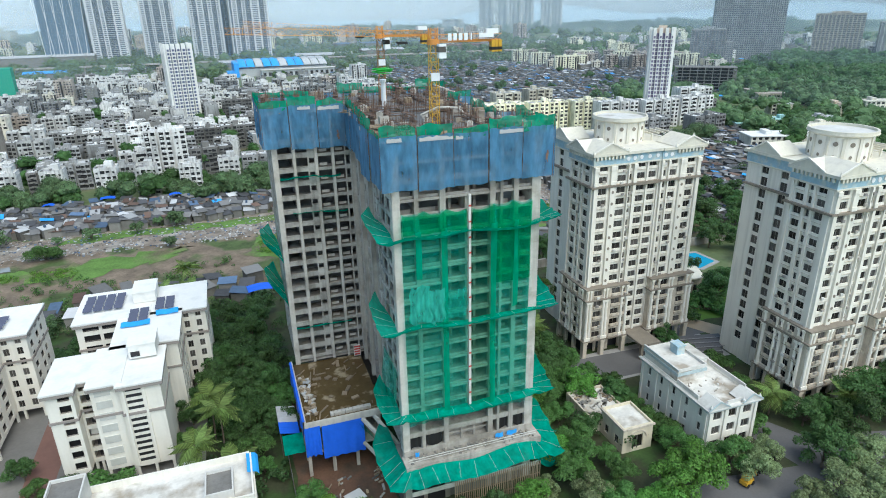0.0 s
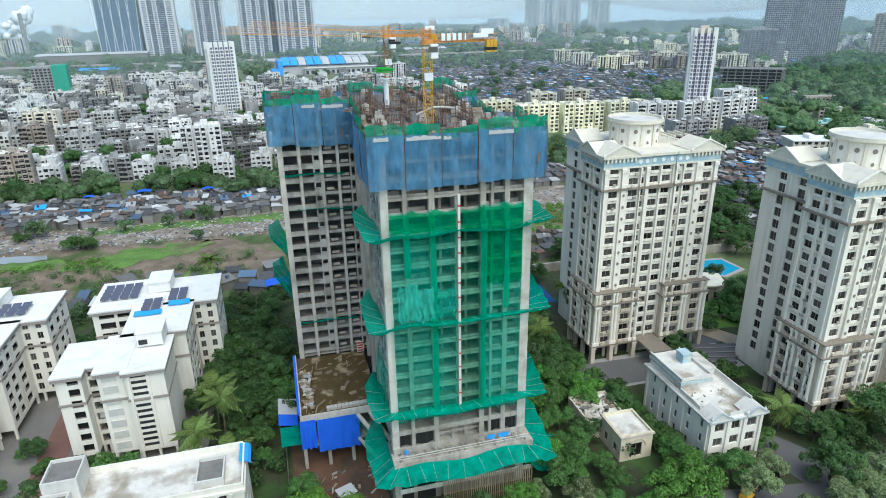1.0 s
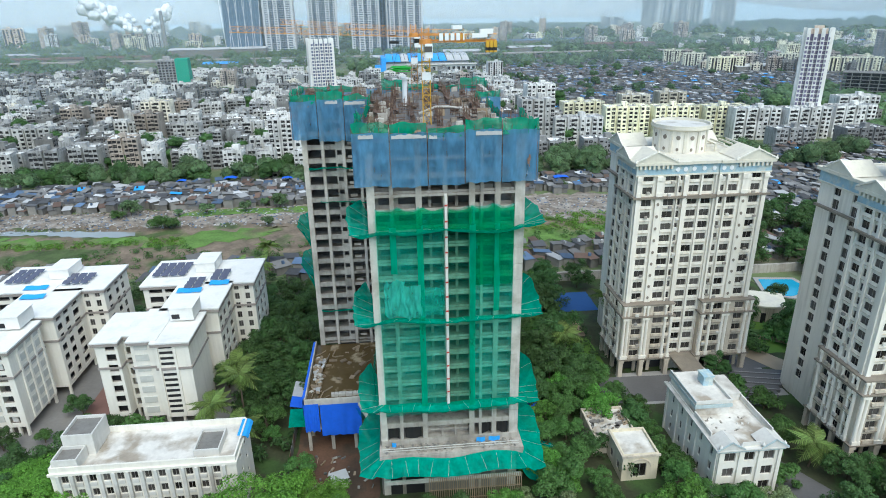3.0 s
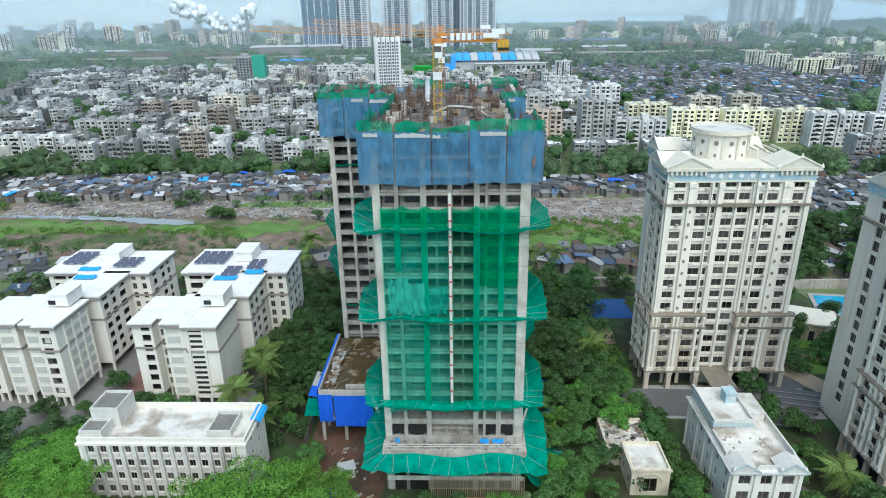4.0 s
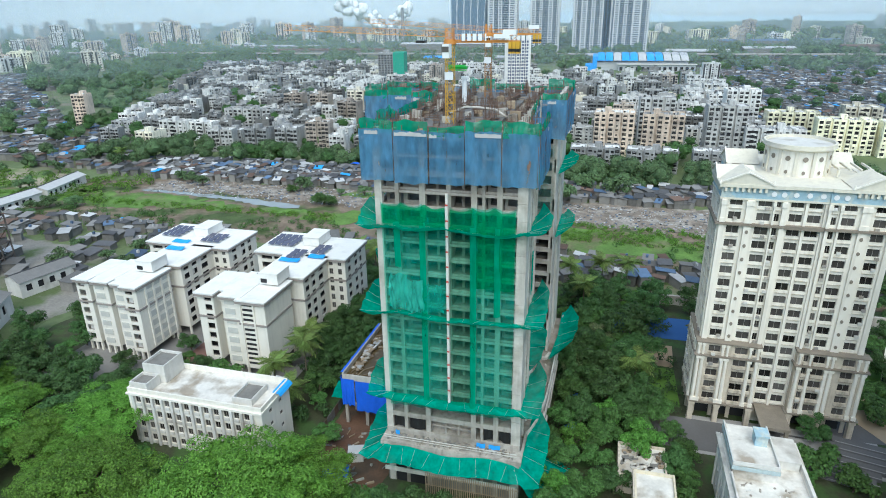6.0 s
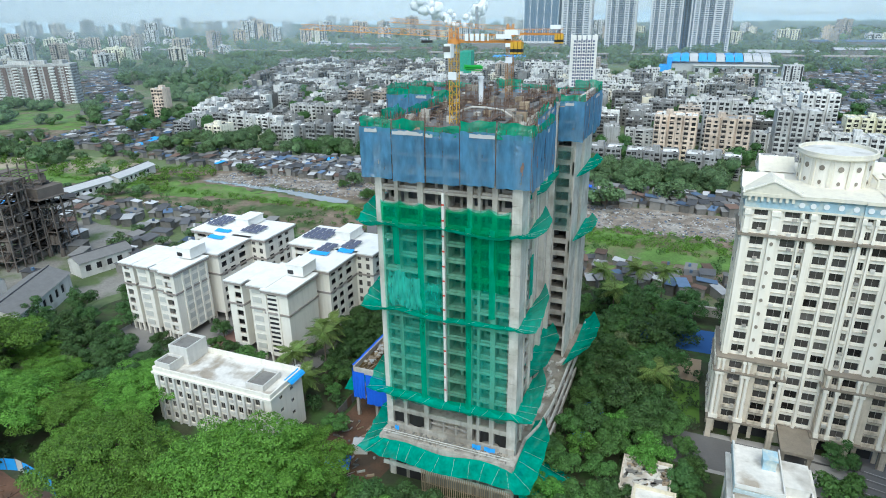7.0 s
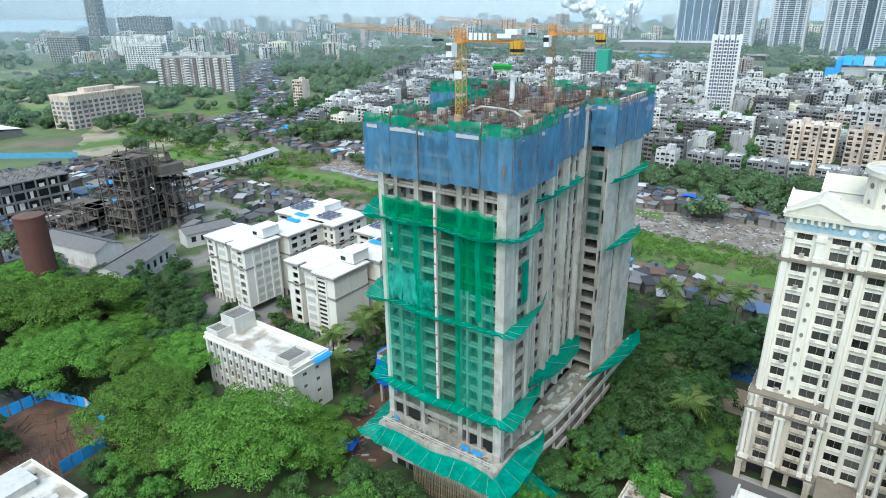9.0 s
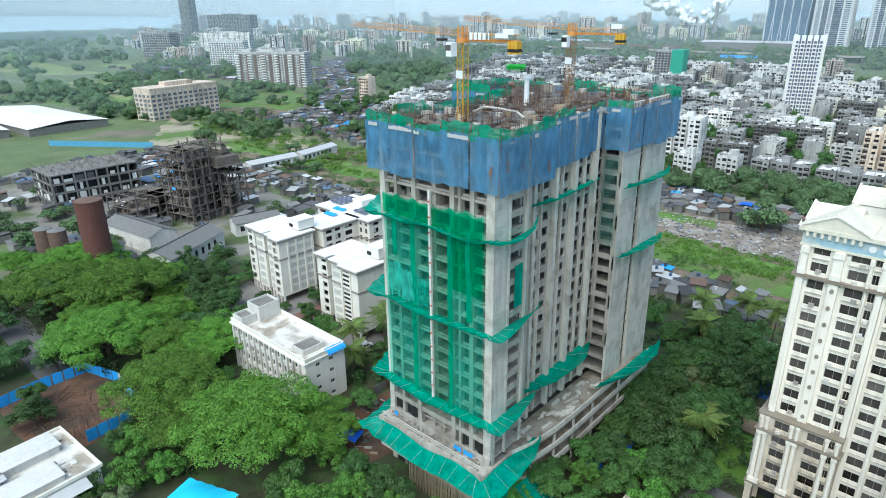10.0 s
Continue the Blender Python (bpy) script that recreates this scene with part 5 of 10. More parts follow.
def cream_tower(x, y, label):
    t = thing("apartment_tower", label, "building", "cream apartment towers", pose(x, y, 0) @ Matrix.Diagonal((0.945, 1, 1, 1)))
    W_, D = 34.5, 28.6
    SH = (0.42, 2.62)
    cols = [(1.75, 4.35, *SH), (7.5, 10.3, *SH), (11.05, 12.05, *SH)]
    rcols = [(0.95, 1.95, *SH), (2.9, 5.5, *SH), (9.0, 11.5, *SH)]
    ccols = [(0.9, 3.5, *SH), (4.5, 7.1, *SH)]
    zb = 5 + 5 * CF
    # near-black filler block puts the rooms' darkness into its colour
    body = Mesh().box(0.9, 1.6, 0, W_ - 0.9, 10.6, 54.4).box(4.9, 10.5, 0, W_ - 4.9, D - 0.9, 54.3)
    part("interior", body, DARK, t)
    b = Mesh()
    fl, fc, fr = Face(0, 0, 0), Face(13.2, 0.5, 0), Face(21.2, 0, 0)
    o1 = facade(b, fl, 13.2, zb, 11, CF, cols, sp=0.16)
    o2 = facade(b, fc, 8.0, 5, 16, CF, ccols, base=5, sp=0.16)
    o3 = facade(b, fr, 13.3, zb, 11, CF, rcols, sp=0.16)
    part("front_wall", b, BEIGE, t)
    windows(t, fl, o1, 1, 0.42)
    windows(t, fc, o2, 1, 0.42)
    windows(t, fr, o3, 1, 0.42)
    b = Mesh()
    gl, gr = Face(-0.9, -1.8, 0), Face(20.8, -1.8, 0)
    g1 = facade(b, gl, 14.0, 5, 5, CF, [(u0 + 0.9, u1 + 0.9, s, h) for u0, u1, s, h in cols])
    g3 = facade(b, gr, 14.6, 5, 5, CF, [(u0 + 0.4, u1 + 0.4, s, h) for u0, u1, s, h in rcols])
    gw, ge = Face(-0.9, 12, -90), Face(35.4, -1.8, 90)
    wcols = [(2.1, 4.3, *SH), (5.2, 6.4, *SH), (7.4, 9.6, *SH), (10.6, 12.4, *SH)]
    g4 = facade(b, gw, 13.8, 5, 5, CF, wcols, e1=0.36)
    g5 = facade(b, ge, 13.8, 5, 5, CF, [(1.6, 3.4, *SH), (6.4, 8.6, *SH)], e0=0.36)
    b.box(13.1 - 0.35, -1.44, 5, 13.1, 0.49, zb).box(20.8, -1.44, 5, 21.15, 0.49, zb)
    part("base_wall", b, BEIGE_D, t, "grimy stuccoed lower wall")
    for f, o in ((gl, g1), (gr, g3), (gw, g4), (ge, g5)):
        windows(t, f, o, 1, 0.42)
    # sides
    side = Mesh()
    fs = Face(0, 11.5, -90)
    os_ = facade(side, fs, 11.5, zb, 11, CF, [(1.6, 3.8, *SH), (5.0, 6.0, *SH), (7.2, 9.4, *SH)], sp=0.14, e0=0.31, e1=0.36)
    fb = Face(4, D, -90)
    ob_ = facade(side, fb, D - 11.5, 5, 16, CF, [(4.6, 6.8, *SH), (10.6, 12.8, *SH)], base=5, sp=0.14, e0=0.31, e1=0.02)
    side.box(0, 11.2, 0, 3.99, 11.5, 54.28)
    fe = Face(W_, 0, 90)
    oe = facade(side, fe, 11.5, zb, 11, CF, [(2.0, 3.8, *SH), (6.4, 8.2, *SH)], e0=0.36, e1=0.31)
    fe2 = Face(W_ - 4, 11.5, 90)
    facade(side, fe2, D - 11.5, 5, 16, CF, [], base=5, e0=0.02, e1=0.31)
    side.box(W_ - 3.99, 11.2, 0, W_, 11.5, 54.28).box(4, D - 0.3, 0, W_ - 4, D, 54.28)
    part("side_wall", side, BEIGE, t)
    windows(t, fs, os_, 1, 0.42)
    windows(t, fb, ob_, 1, 0.42)
    windows(t, fe, oe, 1, 0.42)
    # pilasters and medallions
    for u, w in ((0.6, 1.1), (5.9, 1.5), (10.7, 0.3), (12.7, 0.9), (21.5, 0.55), (23.65, 0.4), (28.4, 1.7), (33.75, 1.1)):
        part("pilaster", Mesh().box(u - w / 2, -0.62, zb, u + w / 2, -0.003, 53.5), BEIGE, t)
        part("capital", Mesh().box(u - w / 2 - 0.15, -0.82, 52.4, u + w / 2 + 0.15, -0.62, 53.4), BEIGE, t)
        part("pilaster_block", Mesh().box(u - w / 2 - 0.1, -0.78, 48.6, u + w / 2 + 0.1, -0.625, 49.5), BEIGE, t)
    for u in (13.45, 17.2, 20.95):
        part("pilaster", Mesh().box(u - 0.3, 0.0, 5, u + 0.22, 0.497, 53.5), BEIGE, t)
    for v in (0.5, 4.9, 6.9, 10.9):
        part("pilaster", Mesh().box(-0.3, v - 0.3, zb, -0.003, v + 0.35, 53.5), BEIGE, t)
    disc = Mesh()
    n = 12
    disc.add([(0.34 * math.cos(2 * math.pi * i / n), 0, 0.42 * math.sin(2 * math.pi * i / n)) for i in range(n)] + [(0.34 * math.cos(2 * math.pi * i / n), -0.1, 0.42 * math.sin(2 * math.pi * i / n)) for i in range(n)],
             [tuple(range(n, 2 * n))] + [(i, (i + 1) % n, n + (i + 1) % n, n + i) for i in range(n)])
    dm = disc.data("medallion", LEDGE)
    for k in range(9):
        for u in (5.9, 28.4):
            part("medallion", dm, None, t, at=pose(u, -0.63, zb + 1.6 + CF * k))
    # each window's parapet, its ledge, and the air conditioners on them
    rnd = random.Random(int(x))
    PAR, LED = {}, {}

    def sill(face, o, deep=0.12, wall=BEIGE, chance=0.0, ledge=BEIGE_D):
        for u, z, w, h in o:
            key = (round(w, 2), wall.name, deep)
            if key not in PAR:
                PAR[key] = Mesh().box(-w / 2 - 0.05, -deep, 0, w / 2 + 0.05, 0.1, 0.66).data("parapet", wall)
                # stained ledge colour also draws the shadow line under the parapet
                LED[key] = Mesh().box(-w / 2 - 0.06, -deep - 0.08, -0.09, w / 2 + 0.06, -0.002, 0).data("ledge", ledge)
            p = part("window_parapet", PAR[key], None, t, at=face.at(u, 0, z - h / 2))
            part("ledge", LED[key], None, p)
            if rnd.random() < chance:
                part("air_conditioner", Mesh().box(-0.42, -deep - 0.4, 0.02, 0.42, -deep - 0.03, 0.6), rnd.choice([OLDWHITE, FRAME_W, CONC]), p, at=pose(rnd.uniform(-w / 3, w / 3), 0, rnd.choice([-0.05, 0.62])))

    sill(fl, o1, chance=0.4)
    sill(fr, o3, chance=0.4)
    sill(fc, o2, 0.1)
    sill(fs, os_, 0.12, chance=0.1)
    for f, o in ((gl, g1), (gr, g3), (gw, g4)):
        sill(f, o, 0.45, BEIGE_D, 0.25, LEDGE)
    # ledges
    for z, d, h in ((48.0, 0.85, 0.5), (20.3, 0.0, 0.0)):
        if h:
            b = Mesh().box(-d, -d, z, 13.2, 0, z + h).box(13.2, -d + 0.3, z - 0.3, 21.2, 0.5, z + h).box(21.2, -d, z, W_ + d, 0, z + h).box(-d, 0, z, 0, 11.5 + d, z + h).box(4 - d, 11.5 + d, z, 4, D, z + h).box(W_, 0, z, W_ + d, 11.5, z + h)
            part("ledge", b, LEDGE, t, "stained brown ledge")
    for z, d in ((zb, 0.4), (zb - 3.2, 0.75), (5.0, 0.8)):
        for x0, x1 in ((-0.9, 13.1), (20.8, 35.4)):
            b = Mesh().box(x0 - d * 0.6, -1.8 - d, z, x1 + d * 0.6, 0.2, z + 0.35)
            if x0 < 0:
                b.box(x0 - d * 0.8, 0.2, z, 0.1, 12.4, z + 0.34)
            part("ledge", b, LEDGE, t, "stained brown ledge")
    # lower half columns and the open ground floor
    for v in (-0.3, 1.0, 4.0, 5.8, 7.2, 10.8):
        part("half_column", Mesh().cyl(-1.05, v, 5.4, zb - 3.2, 0.42, 0.38, 10).box(-1.5, v - 0.5, zb - 3.9, -0.7, v + 0.5, zb - 3.2).box(-1.5, v - 0.5, 5.3, -0.7, v + 0.5, 6.2), BEIGE, t)
        part("half_column", Mesh().cyl(-1.0, v, zb - 2.8, zb, 0.3, 0.3, 8).box(-1.35, v - 0.4, zb - 0.6, -0.7, v + 0.4, zb - 0.01), BEIGE, t)
    for u in (-0.4, 0.6, 4.9, 5.9, 10.9, 12.6, 21.4, 23.6, 27.1, 28.2, 33.4, 34.8):
        part("half_column", Mesh().cyl(u, -1.95, zb - 2.8, zb, 0.3, 0.3, 8).box(u - 0.4, -2.3, zb - 0.6, u + 0.4, -1.5, zb - 0.01), BEIGE, t)
        part("half_column", Mesh().cyl(u, -2.0, 5.4, zb - 3.2, 0.44, 0.4, 10).box(u - 0.5, -2.5, zb - 3.9, u + 0.5, -1.6, zb - 3.2).box(u - 0.5, -2.5, 5.3, u + 0.5, -1.6, 6.2), BEIGE, t)
    for u in (-0.4, 5.4, 12.6, 21.4, 27.6, 34.8):
        part("pier", Mesh().box(u - 0.6, -2.4, 0, u + 0.6, -1.1, 5.0).box(u - 0.75, -2.55, 4.3, u + 0.75, -0.95, 4.9), BEIGE_D, t)
    for v in (3.5, 8.0, 12.0):
        part("pier", Mesh().box(-0.95, v - 0.5, 0, 0.0, v + 0.5, 5.0), BEIGE_D, t)
    b = Mesh()
    for x0, x1 in ((0, 13), (21.3, 34.4)):
        b.box(x0, 0.3, 3.0, x1, 0.55, 5.0)
        for k in range(4):
            b.box(x0 + k * 4.1, 0.3, 0, x0 + k * 4.1 + 0.9, 0.55, 3.0)
    part("ground_floor_wall", b, BEIGE_D, t)
    # entrance canopy
    b = Mesh().box(14, -9, 4.4, 20.4, 0.6, 5.0)
    for u in (14.6, 19.8):
        b.box(u - 0.4, -8.6, 0, u + 0.4, -7.8, 4.4)
    part("entrance_canopy", b, LEDGE, t, "stained entrance canopy on piers")
    # frieze, brackets and cornice
    def ring(name, d, z0, z1, material, label=""):
        """One band round the roof, length by length."""
        for x0, y0, x1, y1 in ((-d, -d, 13.19, 0.3), (13.2, -d + 0.3, 21.19, 0.6), (21.2, -d, W_ + d, 0.3), (-d, 0.31, 0.3, 11.5 + d), (4 - d, 11.51 + d, 4.3, D + d), (W_ - 0.3, 0.31, W_ + d, 11.5 + d), (W_ - 4.3, 11.51 + d, W_ - 4 + d, D + d), (4.31, D - 0.3, W_ - 4.31, D + d), (0.31, 11.2, 3.99 - d, 11.5 + d)):
            part(name, Mesh().box(x0, y0, z0, x1, y1, z1), material, t, label)

    ring("frieze", 0.35, 53.9, 56.2, FRIEZE, "pale blue frieze")
    ring("band", 0.5, 53.5, 53.89, CREAMROOF)
    ring("cornice", 1.0, 56.21, 56.9, CREAMROOF)
    br = Mesh().box(-0.25, -0.85, 0, 0.25, -0.3, 0.9).data("bracket", CREAMROOF)
    for u in [0.4 + 1.15 * k for k in range(8)] + [26.2 + 1.15 * k for k in range(8)]:
        part("bracket", br, None, t, at=pose(u, -0.05, 55.3))
    for v in [0.6 + 1.15 * k for k in range(10)]:
        part("bracket", br, None, t, at=pose(-0.05, v, 55.3, 0, 0, -90))
    bm_ = disc.data("boss", WHITEP)
    for u in (10.2, 12.2, 14.6, 17.2, 19.8, 22.2, 24.2):
        part("boss", bm_, None, t, at=pose(u, -0.4 if not 13.2 < u < 21.2 else -0.1, 55.0) @ Matrix.Diagonal((1.6, 1, 1.3, 1)))
    # gabled corner pavilions and the drum
    part("roof_slab", Mesh().box(0.2, 0.2, 56.3, W_ - 0.2, 11.3, 56.75).box(4.2, 11.3, 56.3, W_ - 4.2, D - 0.1, 56.75), CREAMROOF, t)

    def gable(x0, x1, y0, y1, along, lift=2.7):
        b = Mesh()
        z0, z1 = 56.9, 56.9 + lift
        if along == "y":
            m_ = (x0 + x1) / 2
            b.add([(x0, y0, z0), (x1, y0, z0), (m_, y0, z1), (x0, y1, z0), (x1, y1, z0), (m_, y1, z1)], [(0, 1, 2), (3, 5, 4), (0, 2, 5, 3), (1, 4, 5, 2), (0, 3, 4, 1)])
        else:
            m_ = (y0 + y1) / 2
            b.add([(x0, y0, z0), (x0, y1, z0), (x0, m_, z1), (x1, y0, z0), (x1, y1, z0), (x1, m_, z1)], [(0, 2, 1), (3, 4, 5), (0, 3, 5, 2), (1, 2, 5, 4), (0, 1, 4, 3)])
        part("gable_roof", b, CREAMROOF, t)
        b = Mesh()
        if along == "y":
            b.bar((x0 - 0.2, y0 - 0.1, z0 + 0.15), (m_, y0 - 0.1, z1 + 0.2), 0.22).bar((x1 + 0.2, y0 - 0.1, z0 + 0.15), (m_, y0 - 0.1, z1 + 0.2), 0.22)
            b.cyl(m_, y0, z1, z1 + 0.9, 0.35, 0.05, 8).cyl(x0, y0, z0, z0 + 1.0, 0.35, 0.05, 8).cyl(x1, y0, z0, z0 + 1.0, 0.35, 0.05, 8)
        else:
            b.bar((x0 - 0.1, y0 - 0.2, z0 + 0.15), (x0 - 0.1, m_, z1 + 0.2), 0.22).bar((x0 - 0.1, y1 + 0.2, z0 + 0.15), (x0 - 0.1, m_, z1 + 0.2), 0.22)
        part("gable_moulding", b, BEIGE, t)

    gable(-0.9, 9.8, -0.9, 8.0, "y", 2.4)
    gable(25.0, W_ + 0.9, -0.9, 8.0, "y", 2.4)
    gable(-0.9, 7.0, 3.0, 12.0, "x", 2.2)
    gable(3.2, 10.5, 18.5, 27.5, "x", 2.6)
    gable(W_ - 10.5, W_ - 3.4, 18.5, 27.5, "x", 2.6)
    frame_ = Mesh()
    for k in range(4):
        frame_.box(24.5 + 2.2 * k, 9, 58.4, 24.9 + 2.2 * k, 16, 58.8)
    frame_.box(24.5, 9, 57, 24.9, 9.4, 58.4).box(31.1, 9, 57, 31.5, 9.4, 58.4).box(24.5, 15.6, 57, 24.9, 16, 58.4)
    part("pergola", frame_, CREAMROOF, t)
    cx, cy = 17.3, 14.5
    dk = disc.data("opening", LEDGE)
    drum = part("drum", Mesh().cyl(cx, cy, 56.5, 62.2, 6.7, 6.7, 40), BEIGE, t, "round cream roof drum", smooth=False)
    for k in range(12):
        a = 2 * math.pi * (k + 0.5) / 12
        part("drum_pilaster", Mesh().rbox((cx + 6.75 * math.cos(a), cy + 6.75 * math.sin(a), 59.3), (0.5, 0.7, 6.0), math.degrees(a)), CREAMROOF, drum)
        c = a + math.pi / 12
        part("drum_opening", dk, None, drum, at=pose(cx + 6.72 * math.cos(c), cy + 6.72 * math.sin(c), 57.7, 0, 0, math.degrees(c) + 90))
        part("drum_medallion", dk, None, drum, at=pose(cx + 6.72 * math.cos(c), cy + 6.72 * math.sin(c), 60.6, 0, 0, math.degrees(c) + 90) @ Matrix.Diagonal((1.6, 1, 1.3, 1)))
    rim = Mesh().cyl(cx, cy, 62.2, 62.6, 7.0, 7.4, 40).cyl(cx, cy, 62.6, 62.9, 7.7, 7.7, 40)
    part("drum_cornice", rim, CREAMROOF, drum)
    part("drum_roof", Mesh().cyl(cx, cy, 62.9, 63.15, 6.9, 0.3, 32), OLDWHITE, drum)
    b = Mesh()
    for k in range(32):
        a0, a1 = 2 * math.pi * k / 32, 2 * math.pi * (k + 1) / 32
        q = [(cx + r * math.cos(a), cy + r * math.sin(a), z) for a in (a0, a1) for r, z in ((7.6, 62.9), (7.6, 63.5), (7.1, 63.5), (7.1, 62.9))]
        b.add(q, [(0, 4, 5, 1), (1, 5, 6, 2), (2, 6, 7, 3)])
    part("drum_rim", b, CREAMROOF, drum)
    return t


cream_tower(85.2, 131.8, "cream stucco apartment tower with pale blue frieze and round roof drum")
cream_tower(120.6, 93.6, "cream stucco apartment tower with a grimy colonnaded base beside the drive")


# ---- white walk-up blocks with solar panels ----
def wing(t, x0, y0, x1, y1, z0, z1, floors, south=(), east=(), west=(), north=(), roof=True, wall=WHITE, over=0.7, bars=1, stilts=True):
    """One wing: narrow openings are windows, wide ones are open balconies with a rail."""
    fh = (z1 - z0) / floors
    b = Mesh()
    lists = []
    for f, length, cc, e in ((Face(x0, y0, 0), x1 - x0, south, 0), (Face(x1, y0, 90), y1 - y0, east, 0.31), (Face(x0, y1, -90), y1 - y0, west, 0.31), (Face(x1, y1, 180), x1 - x0, north, 0)):
        o = facade(b, f, length, z0, floors, fh, list(cc), thick=0.3, e0=e, e1=e)
        lists.append((f, o))
    w = part("wall", b, wall, t)
    # near-black filler: the dark of the rooms is in its colour
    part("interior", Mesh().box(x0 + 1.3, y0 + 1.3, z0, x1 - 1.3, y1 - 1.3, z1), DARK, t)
    for k in range(floors):
        part("floor_slab", Mesh().box(x0 + 0.32, y0 + 0.32, z0 + fh * k, x1 - 0.32, y1 - 0.32, z0 + fh * k + 0.2), GREYBAND, t)
    for f, o in lists:
        windows(t, f, [q for q in o if q[2] < 2.1], bars, 0.2)
        for u, z, ww, h in o:
            if ww >= 2.1:
                rail = Mesh()
                f.box(rail, u - ww / 2, u + ww / 2, -0.2, -0.14, z - h / 2 + 0.28, z - h / 2 + 0.34)
                for i in range(int(ww / 0.6)):
                    f.box(rail, u - ww / 2 + 0.6 * i + 0.3, u - ww / 2 + 0.6 * i + 0.34, -0.19, -0.15, z - h / 2, z - h / 2 + 0.28)
                part("balcony_rail", rail, GREYBAND, t)
                if (int(u * 7 + z * 3) % 7) == 0:
                    f.box(q := Mesh(), u - ww / 2 + 0.2, u + ww / 6, -0.9, -0.7, z - h / 2, z + h / 3)
                    part("balcony_screen", q, OLDWHITE, t)
    if stilts:
        b = Mesh()
        k = max(2, round((x1 - x0) / 4.5))
        for i in range(k + 1):
            for yy in (y0 + 0.4, y1 - 0.4):
                b.box(x0 + 0.1 + (x1 - x0 - 0.8) * i / k, yy - 0.3, 0, x0 + 0.7 + (x1 - x0 - 0.8) * i / k, yy + 0.3, z0 - 0.4)
        b.box(x0 + 0.01, y0 + 0.01, z0 - 0.4, x1 - 0.01, y1 - 0.01, z0 - 0.02)
        part("stilt_frame", b, wall, t)
    for z in (z0 + fh * floors * 0.64,):
        b = Mesh().box(x0 - 0.25, y0 - 0.25, z, x1 + 0.25, y0 - 0.003, z + 0.55).box(x1 + 0.003, y0, z, x1 + 0.25, y1 + 0.2, z + 0.55).box(x0 - 0.25, y0, z, x0 - 0.003, y1 + 0.2, z + 0.55)
        part("band", b, GREYBAND, t, "taupe string course")
    if roof:
        part("roof", Mesh().box(x0 - over, y0 - over, z1, x1 + over, y1 + over, z1 + 0.3).box(x0 - over + 0.15, y0 - over + 0.15, z1 - 0.2, x1 + over - 0.15, y1 + over - 0.15, z1 - 0.01), WHITEROOF, t, "white coated flat roof")
        part("eave_band", Mesh().box(x0 - over + 0.1, y0 - over + 0.1, z1 - 0.85, x1 + over - 0.1, y1 + over - 0.1, z1 - 0.21), GREYBAND, t)
    return w


WIN = (0.6, 2.4)


